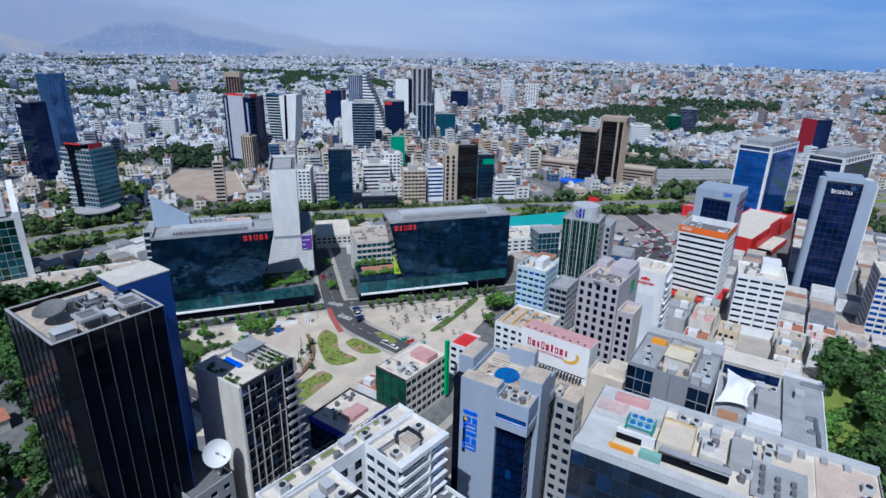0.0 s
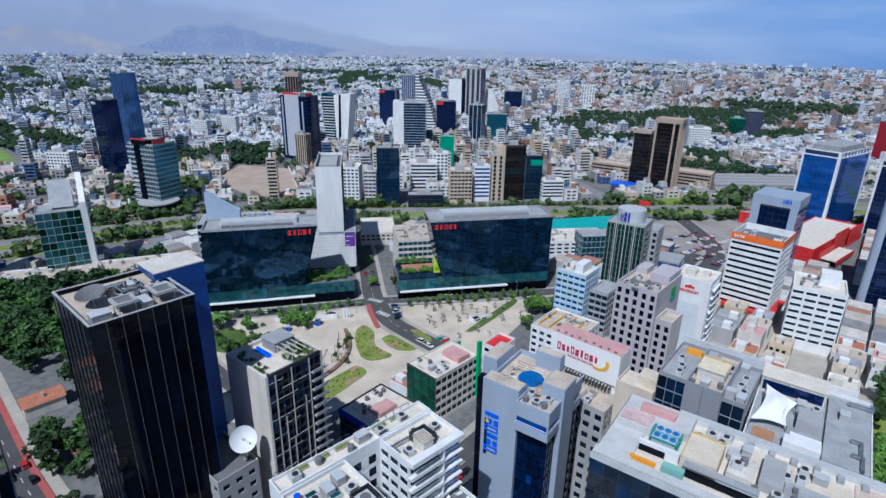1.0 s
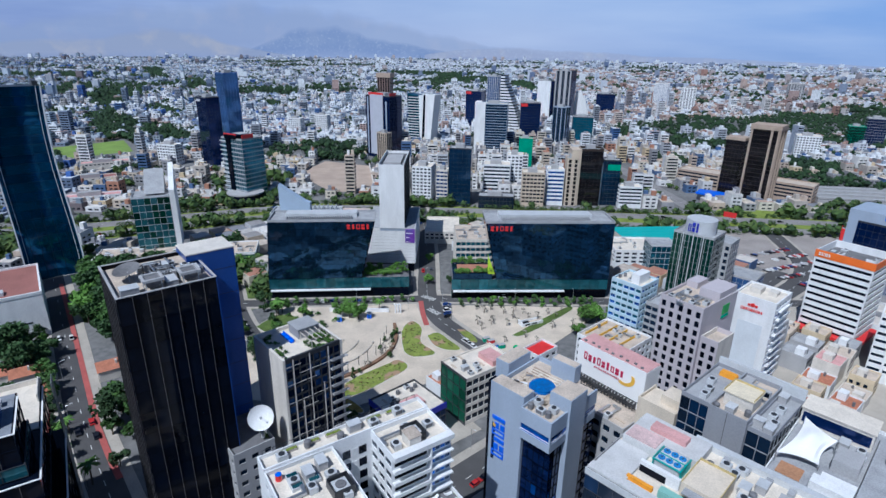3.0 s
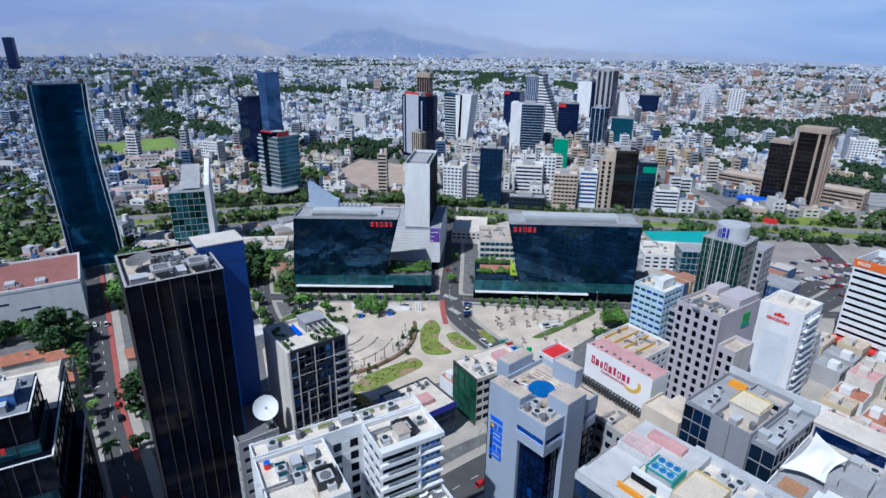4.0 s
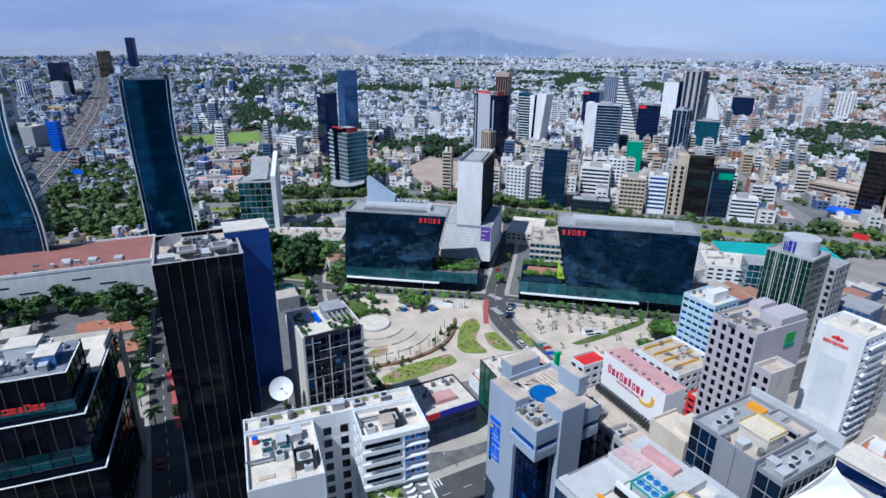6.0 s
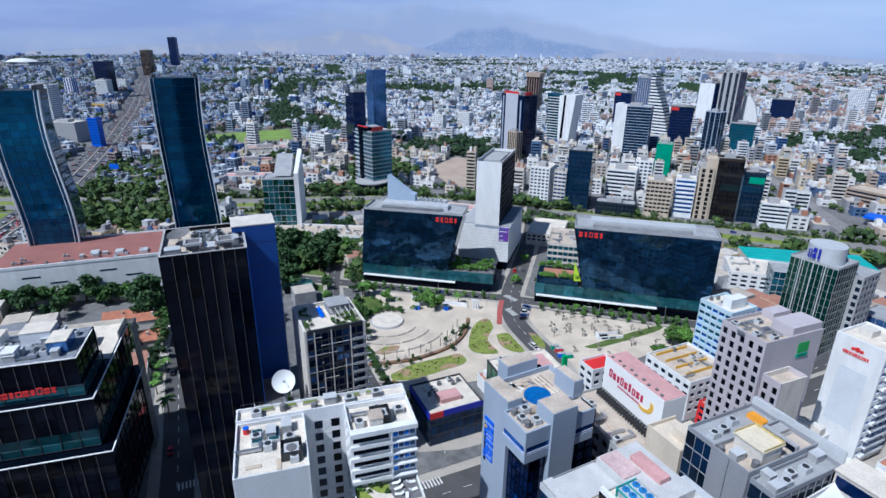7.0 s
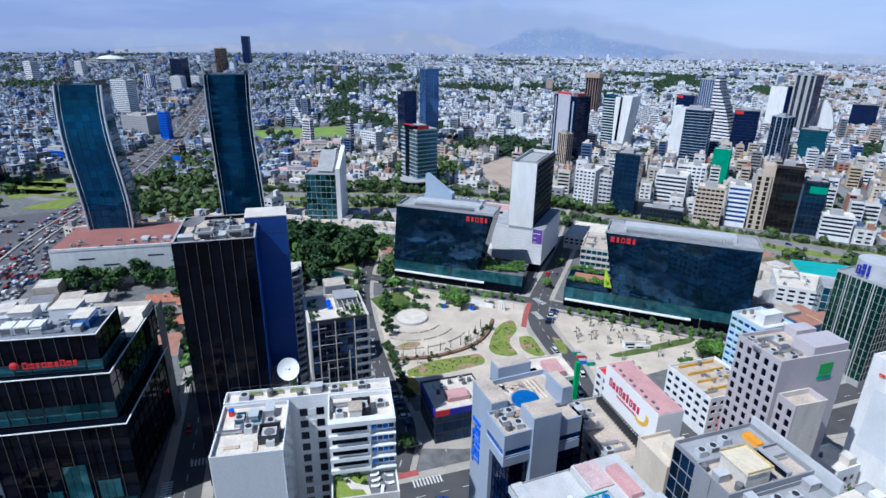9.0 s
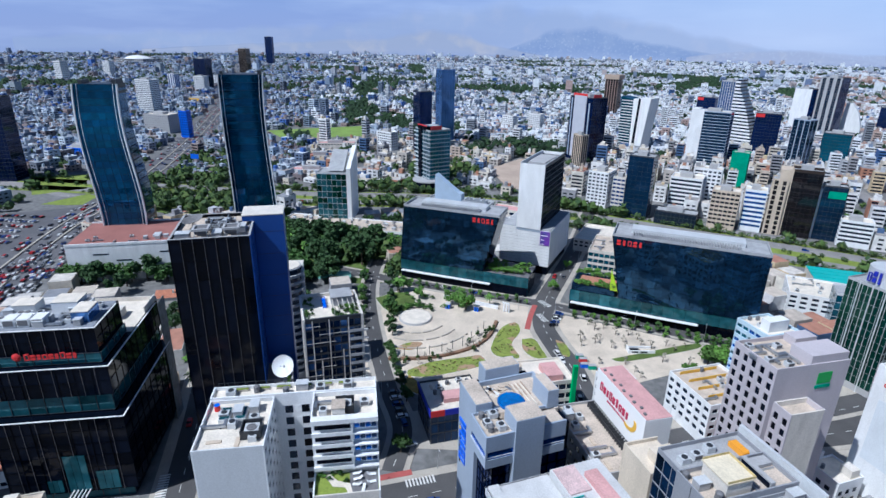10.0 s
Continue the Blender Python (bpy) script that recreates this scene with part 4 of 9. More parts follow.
part("terrace", box_mesh("terrace", [(-6.7, 14.9, 0.3, 32.0, 45.21, 45.5)]), ROOFW, t, "pale tiled roof terrace")
part("terrace_wall", box_mesh("terrace_wall", [(-7.0, -6.7, 0.3, 32.4, 45.21, 47.0), (-6.7, 3.0, 31.7, 32.0, 45.504, 47.6), (2.0, 7.5, 22.0, 26.0, 45.504, 48.2)]), OFFWHITE, t, "low white terrace walls")
part("rear_pier", box_mesh("rear_pier", [(-7.3, -1.0, 34.62, 34.8, 0, 47.0)]), SMOOTHSTONE, t, "mottled grey stone pier")
part("roof", box_mesh("roof", [(15.3, W - 0.3, 0.3, D - 0.3, 56.01, 56.1)]), mat("slate_roof", (0.24, 0.26, 0.30), 0.85, var=0.25, scale=0.3), t)
for y0, y1, za, zb in ((10.5, 14.5, 5, 9.2), (16, 22, 5, 17.5), (24, 30, 5, 11.5)):
    for k in range(3):
        part("entrance_glass", box_mesh("entrance_glass", [(W + 4.62, W + 4.75, y0 + k * (y1 - y0) / 3 + 0.06, y0 + (k + 1) * (y1 - y0) / 3 - 0.06, za, zb)]), G_POD, t)
for k in range(5):
    part("canopy_bar", box_mesh("canopy_bar", [(W + 4.8, W + 8.2, 17 + k * 1.1, 17.25 + k * 1.1, 5.2, 5.5)]), WHITE, t)
letters(t, 9, 13.5, 1.5, pose(W + 0.9, 11.5, 47.6, 0, 0, 90), RED, gap=0.12, tall=(0, 6))
part("sign_flame", tube_mesh("sign_flame", 1.2, 0.5, 0, 0.4, 14), RED, t, m=pose(W + 0.9, 9.5, 48.6, 0, 90, 0))

mall = thing("shopping_centre", -318, 116, 0, -38, "broad shopping centre with red-brown roof and white walls", "building")
claim(-318, 116, -38, 44, 114)
part("hall", box_mesh("hall", [(0, 42, 27, 112, 0, 21)]), WHITE, mall)
part("parapet", box_mesh("parapet", [(41.4, 42.2, 27, 112, 21, 22.4), (0, 41.4, 111.4, 112.2, 21, 22.4), (0, 0.8, 27, 111.4, 21, 22.4)]), WHITE, mall)
part("roof", box_mesh("roof", [(0.8, 41.4, 27, 111.4, 21.004, 21.5)]), REDROOF, mall)
for k in range(2, 9):
    part("wall_slot", box_mesh("wall_slot", [(42.0, 42.12, 6 + k * 11.5, 14 + k * 11.5, 15.5 - (k % 3) * 4, 16.2 - (k % 3) * 4)]), G_DARK, mall)
for k in range(3):
    part("skylight", box_mesh("skylight", [(28 + k * 2, 33 + k * 2, 70 + k * 12, 74 + k * 12, 21.5, 23)]), LIGHTMETAL, mall)


def bent_tower(x, y, yaw, w, d, h, z0, seed, sway, label):
    """A glass tower whose edges lean in and out once on the way up."""
    t = thing("office_tower", x, y, z0, yaw, label, "building", "twin glass towers")
    claim(x, y, yaw, w, d)

    def off(z):
        q = z / (h - z0)
        return 2.2 * math.sin(math.pi * (q * 1.25 + seed)) + 1.2 * q

    def lean(z):
        q = z / (h - z0)
        return sway * (math.sin(math.pi * (q * 1.5 + 0.35)) - 0.8)

    n, cols = 21, 6
    fh = (h - z0) / n
    ring = []
    for i in range(n + 1):
        o, l = off(i * fh), lean(i * fh)
        ring.append([(l + 0.1, -o + 0.1, i * fh), (l + w + 0.4 * o - 0.1, -o + 0.1, i * fh), (l + w + 0.4 * o - 0.1, d, i * fh), (l + 0.1, d, i * fh)])
    v = [p for r in ring for p in r]
    f = [(3, 2, 1, 0), tuple(4 * n + k for k in range(4))]
    f += [(4 * i + k, 4 * i + (k + 1) % 4, 4 * i + 4 + (k + 1) % 4, 4 * i + 4 + k) for i in range(n) for k in range(4)]
    me = bpy.data.meshes.new("body")
    me.from_pydata(v, [], f)
    part("body", me, DARKFRAME, t)
    for i in range(n):
        o0, o1, l0, l1 = off(i * fh), off((i + 1) * fh), lean(i * fh), lean((i + 1) * fh)
        wd = w + 0.4 * o0
        tilt, slip = math.degrees(math.atan2(o1 - o0, fh)), math.degrees(math.atan2(l1 - l0, fh))
        for c in range(cols):
            part("glass_panel", pane_mesh(w / cols - 0.08, fh - 0.12, G_BLUE2 if i % 2 else G_TWIN), None, t, m=pose(l0 + (c + 0.5) * wd / cols, -o0 + 0.02, i * fh + 0.06, tilt, slip, 0))
        for c in range(4):
            part("glass_panel", pane_mesh(d / 4 - 0.1, fh - 0.12, G_TWIN), None, t, m=pose(l0 + wd, (c + 0.5) * d / 4, i * fh + 0.06, 0, 0.4 * tilt + slip, 90))
    for e, inset, half in ((0, 0.0, 0.32), (1, 0.0, 0.32), (0, 2.2, 0.12), (1, -2.2, 0.12)):
        v, f = [], []
        for i in range(n + 1):
            o = off(i * fh)
            xx = lean(i * fh) + inset + (-0.2 if e == 0 else w + 0.4 * o + 0.1)
            fore = -o - (1.3 if half > 0.3 else 0.35)
            v += [(xx - half, fore, i * fh), (xx + half, fore, i * fh), (xx + half, -o + 0.4, i * fh), (xx - half, -o + 0.4, i * fh)]
        f = [(4 * i + k, 4 * i + (k + 1) % 4, 4 * i + 4 + (k + 1) % 4, 4 * i + 4 + k) for i in range(n) for k in range(4)]
        me = bpy.data.meshes.new("edge_fin")
        me.from_pydata(v, [], f)
        part("edge_fin", me, WHITE, t)
    o = off(h - z0) + lean(h - z0) / 0.4
    part("crown", box_mesh("crown", [(w + 0.4 * o - 3, w + 0.4 * o - 0.6, 2, d - 2, h - z0, h - z0 + 2.5), (0, 2, 2, d - 2, h - z0, h - z0 + 2)]), DARKFRAME, t)
    return t


G_TWIN = glass("deep_teal_glass", (0.014, 0.10, 0.23), 0.75, 0.06, 0.22)
G_BLUE2 = glass("deep_blue_glass", (0.012, 0.085, 0.22), 0.75, 0.06, 0.22)
bent_tower(-292.6, 141.4, 49, 23.6, 14, 104.5, 21.4, 0.15, 2.0, "deep teal glass tower with bent white edges")
bent_tower(-283, 222, 56, 27.5, 16, 107.5, 0, 0.6, 0.8, "deep blue glass tower with bent white edges")

# glass block with a tall white fin wall, and its long podium
t = thing("office_block", -240.5, 262, 0, 38, "teal glass block with a tall white wedge wall", "building")
claim(-240.5, 262, 38, 24, 30)
shell(t, 0, 0, 21, 16, 8, 43, LIGHTMETAL, G_POD, DARKFRAME, ROOFG, 3.5, 4.4, 0.97, 0.95, 0.15, 0, 1, 0.5, (0, 3), (G_GREEN, 0.3))
wedge = prism_mesh("wedge_wall", [(0, 8), (26, 8), (26, 58), (0, 46)], 21.02, 24, "y")
part("wedge_wall", wedge, WHITE, t, m=pose(21.1, 0, 0, 0, 0, 90) @ pose(0, -24, 0))
part("sloped_roof", prism_mesh("sloped_roof", [(3, 43.2), (22, 55), (22, 43.2)], 0.8, 12, "y"), ROOFG, t, m=pose(19, 2, 0, 0, 0, 90))
t = thing("retail_podium", -252, 236, 0, 28, "long low glass retail podium with a cluttered roof", "building")
claim(-252, 236, 28, 95, 24)
shell(t, 0, 0, 92, 22, 0, 10.5, WHITE, G_TEAL, GREYWALL, ROOF, 4, 5, 0.96, 0.62, 0.3, 0, 0.9, 0.6, (0,))
# low glass block behind the glass offices, with a pale slanted screen on its roof
t = tower("office_block", -172, 300, 18, 44, 17, 29, "low steel-and-glass block with roof frames", wall=LIGHTMETAL, pane=G_DARK, core=GREYWALL, roofing=ROOFG, bay=4, fh=4, wf=0.85, hf=0.7)
part("slanted_screen", prism_mesh("slanted_screen", [(6, 28), (25, 28), (25, 34.5), (22, 35.5), (6, 46.5)], 3, 9, "y"), mat("sky_blue_screen", (0.42, 0.52, 0.66), 0.6, var=0.06), t, "pale blue slanted roof screen")
for k in range(6):
    part("roof_frame", box_mesh("roof_frame", [(26.5 + k * 2.8, 26.8 + k * 2.8, 2, 14, 28, 31), (26.5 + k * 2.8, 29.3 + k * 2.8, 2, 2.3, 30.6, 31)]), LIGHTMETAL, t)
tower("shop", -168, 372, 14, 30, 14, 9, "low pink-roofed shop behind the offices", wall=OFFWHITE, pane=G_DARK, core=GREYWALL, roofing=PINK, bay=5, fh=4, wf=0.7, hf=0.5)

STRIP = dict(wall=WHITE, pane=G_DARK, core=GREYWALL, roofing=ROOFW, bay=40, fh=3.3, wf=0.95, hf=0.5, depth=0.4, base=3)
CURT = dict(wall=DARKFRAME, pane=G_NAVY, core=DARKFRAME, roofing=ROOFG, bay=3.0, fh=3.7, wf=0.95, hf=0.93, depth=0.12, base=0)
FLAT = dict(wall=OFFWHITE, pane=G_DARK, core=GREYWALL, roofing=ROOFW, bay=3.4, fh=3.1, wf=0.62, hf=0.5, depth=0.35, base=3)


def with_(kit, **k):
    return {**kit, **k}


DEEPRED = mat("deep_red_panel", (0.42, 0.012, 0.03), 0.5)
# offices with an orange band
t = tower("office_tower", 128, 285, -38, 23.8, 23.6, 43.5, "white office tower with dark strip windows and orange band", **with_(STRIP, pane=G_BLACK, bay=24, hf=0.42, roofing=ROOFD, par=3.6, base=4))
part("band", box_mesh("band", [(-0.2, 24.0, -0.2, 0, 40.2, 43.7), (23.8, 24.0, 0, 23.6, 40.2, 43.7)]), ORANGE, t, "orange-red roof band")
letters(t, 5, 5, 1.5, pose(1.5, -0.22, 41.2), WHITE, gap=0.25)
part("canopy", box_mesh("canopy", [(-1, 27, -4, 0, 4, 5.4), (23.82, 27, 0, 22, 4, 5.4)]), RED, t, "red canopy at street level")
t = tower("office_block", 143.0, 247, -27, 21, 21, 31, "white office block with broken strip windows", **with_(STRIP, bay=5.2, wf=0.82, hf=0.42, depth=0.5, base=4, odd=(G_PALE, 0.5)))
part("roof_house", box_mesh("roof_house", [(10, 18, 10, 18, 30, 36)]), WHITE, t)
t = tower("office_tower", 160.6, 342, -38, 24.5, 24, 45, "blue-grey clad tower with a dark glass front", **with_(CURT, wall=BLUEGREY, pane=G_BLUE, wf=0.9, hf=0.9, faces={0: dict(wall=DARKFRAME, pane=G_NAVY, wf=0.97, hf=0.96), 1: dict(wall=BLUEGREY, pane=G_BLUE)}))
part("pale_pier", box_mesh("pale_pier", [(0, 4.6, -0.4, -0.02, 0, 45)]), BLUEGREY, t)
part("pale_pier", box_mesh("pale_pier", [(20.6, 24.5, -0.4, -0.02, 0, 45)]), BLUEGREY, t)
part("crown", box_mesh("crown", [(-0.3, 24.8, -0.3, 24.3, 45.0, 50.5)]), BLUEGREY, t, "pale blue-grey crown")
letters(t, 3, 5, 2.0, pose(16, -0.32, 47.6), BLUEPAINT, gap=0.2)
t = thing("office_tower", 208.5, 300.5, 0, -28, "navy glass tower with pale blue rounded edges", "building")
claim(208.5, 300.5, -28, 27, 22)
shell(t, 2.5, 0, 18, 20, 0, 66, DARKFRAME, G_NAVY, DARKFRAME, ROOFG, 3, 3.7, 0.95, 0.93, 0.12, 0, 1.0, 0.5, (0,))
part("corner_pier", tube_mesh("corner_pier", 2.6, 2.6, 0, 67.5, 20, 1.6, 2.2), BLUEGREY, t)
part("corner_pier", tube_mesh("corner_pier", 3.2, 3.2, 0, 67.5, 20, 22.2, 2.6), BLUEGREY, t)
part("broad_pier", box_mesh("broad_pier", [(19.6, 25.6, -0.5, -0.02, 0, 66.5)]), BLUEGREY, t)
part("side_wall", box_mesh("side_wall", [(20.6, 26.2, 0.0, 20, 0, 66)]), WHITE, t)
part("crown", box_mesh("crown", [(2.5, 20.5, -0.3, 19, 66, 68)]), BLUEGREY, t)
letters(t, 8, 10, 1.8, pose(6, -0.05, 59.5), WHITE, gap=0.25, tall=(0, 5))
part("sign_disc", tube_mesh("sign_disc", 1.3, 1.3, 0, 0.3, 20), G_PALE, t, m=pose(15.5, -0.05, 63.2, 90, 0, 0))
for x, y, w, d, h, yaw in ((241.5, 454.6, 25.3, 55, 60, -50), (288.0, 436, 25.3, 58, 56, -55)):
    t = tower("office_tower", x, y, yaw, w, d, h, "blue glass office tower in a white frame", group="framed blue towers", **with_(CURT, pane=G_BLUE if h == 60 else G_NAVY, par=1.5))
    part("frame", box_mesh("frame", [(-0.6, 0.8, -0.5, -0.01, 0, h + 1.2), (w - 1.4, w + 0.5, -0.5, -0.01, 0, h + 1.2), (0.8, w - 1.4, -0.5, -0.01, h - 3.8, h - 2.9), (0.8, w - 1.4, -0.5, -0.01, h + 0.2, h + 1.2), (w + 0.01, w + 0.5, 0, 1.6, 0, h + 1.2), (w + 0.01, w + 0.5, d - 1.6, d, 0, h + 1.2), (w + 0.01, w + 0.5, 1.6, d - 1.6, h + 0.2, h + 1.2), (w + 0.01, w + 0.5, 1.6, d - 1.6, h - 3.8, h - 2.9)]), WHITE, t)
    for k in range(9):
        part("frame_post", box_mesh("frame_post", [(w + 0.01, w + 0.5, 5 + k * 5.6, 5.6 + k * 5.6, h - 2.9, h + 0.2)]), WHITE, t)
    part("roof_deck", box_mesh("roof_deck", [(3, w - 3, 6, d - 8, h - 1, h + 4)]), ROOFG, t)
t = tower("warehouse_store", 212, 358, 45, 88, 28, 11, "red-walled store with a pale cream roof", **with_(FLAT, wall=RED, pane=DEEPRED, roofing=ROOFW, bay=9, wf=0.3, hf=0.2))
part("red_screen", box_mesh("red_screen", [(2, 30, -3.2, -2.6, 0, 9), (34, 60, -1.6, -1.0, 0, 15), (62, 90, -2.6, -2.0, 0, 13)]), RED, t)
part("canopy", box_mesh("canopy", [(6, 40, -12, -3.4, 4.2, 5.0)]), ROOFW, t)
part("canopy_front", box_mesh("canopy_front", [(6, 40, -12.3, -12.02, 1.8, 5.4)]), RED, t)
tower("warehouse_store", 202, 450, -20, 15, 9, 9, "small red sheet-clad shop building beside the motorway", **with_(FLAT, wall=RED, pane=DEEPRED, roofing=ROOFG, bay=7, wf=0.4, hf=0.3))
t = tower("office_tower", 477, 752, -78, 24, 24, 49.5, "red and navy office cube", **with_(CURT, bay=6, fh=5, wf=0.98, hf=0.98, faces={0: dict(wall=DEEPRED, pane=DEEPRED)}))
tower("office_block", 208, 242.3, -28, 18.3, 20, 34.4, "white block with blue glass lower floors", **with_(FLAT, pane=G_BLUE, wf=0.85, hf=0.55))
tower("apartment_block", 99, 240.5, -33, 7, 9, 24, "narrow grey apartment block behind the white tower", **with_(FLAT, wall=GREYWALL))

# depots beyond the motorway
slab("road_depot", prism_mesh("road_depot", [(212, 552), (330, 566), (345, 636), (222, 622)], -0.3, 0.1), ASPHALT, "dark asphalt yard of a depot", "road")
for k in range(4):
    tower("depot_shed", 222 + k * 3, 562 + k * 14, 7, 96, 8, 5.5, "long low grey depot shed", group="depot sheds", **with_(STRIP, wall=GREYWALL, roofing=ROOFG, bay=12, fh=5, hf=0.3))

# brown paired tower
BROWNMETAL = mat("brown_metal", (0.045, 0.032, 0.026), 0.5, 0.3)
t = tower("office_tower", 155, 554.8, -28, 22.5, 17.7, 65, "brown glass tower framed in tan concrete", **with_(CURT, pane=G_BROWN, wall=BROWNMETAL, wf=0.97, hf=0.9, par=2))
for xx in (-0.5, 15.6, 21.2):
    part("pier", box_mesh("pier", [(xx, xx + 1.8, -1.2, -0.01, 0, 67)]), TAN, t)
for yy in (-1.2, 8, 16.8):
    part("pier", box_mesh("pier", [(22.52, 23.7, yy, yy + 2.2, 0, 67)]), TAN, t)
part("cap", box_mesh("cap", [(-1, 23.9, -1.6, 18.6, 64.5, 68.5)]), TAN, t)
t = tower("office_tower", 136.8, 558.3, -28, 15.2, 13.8, 54, "shorter brown glass tower in tan concrete", **with_(CURT, pane=G_BROWN, wall=BROWNMETAL, wf=0.95, hf=0.9))
part("cap", box_mesh("cap", [(-0.6, 15.8, -0.6, 14.4, 53.5, 56)]), TAN, t)
tower("office_block", 182.2, 566, -28, 34.4, 20.7, 17, "low tan block with dark strip windows", **with_(STRIP, wall=TAN, roofing=ROOF))
tower("office_block", 105, 596, -28, 40, 22, 17, "low tan block with dark strip windows", **with_(STRIP, wall=TAN, roofing=ROOF))
t = tower("petrol_station", 118, 545, -20, 26, 14, 5, "low station under a bright blue canopy", **with_(FLAT))
part("canopy", box_mesh("canopy", [(0, 24, -8, 8, 6, 7.6)]), BLUEPAINT, t)

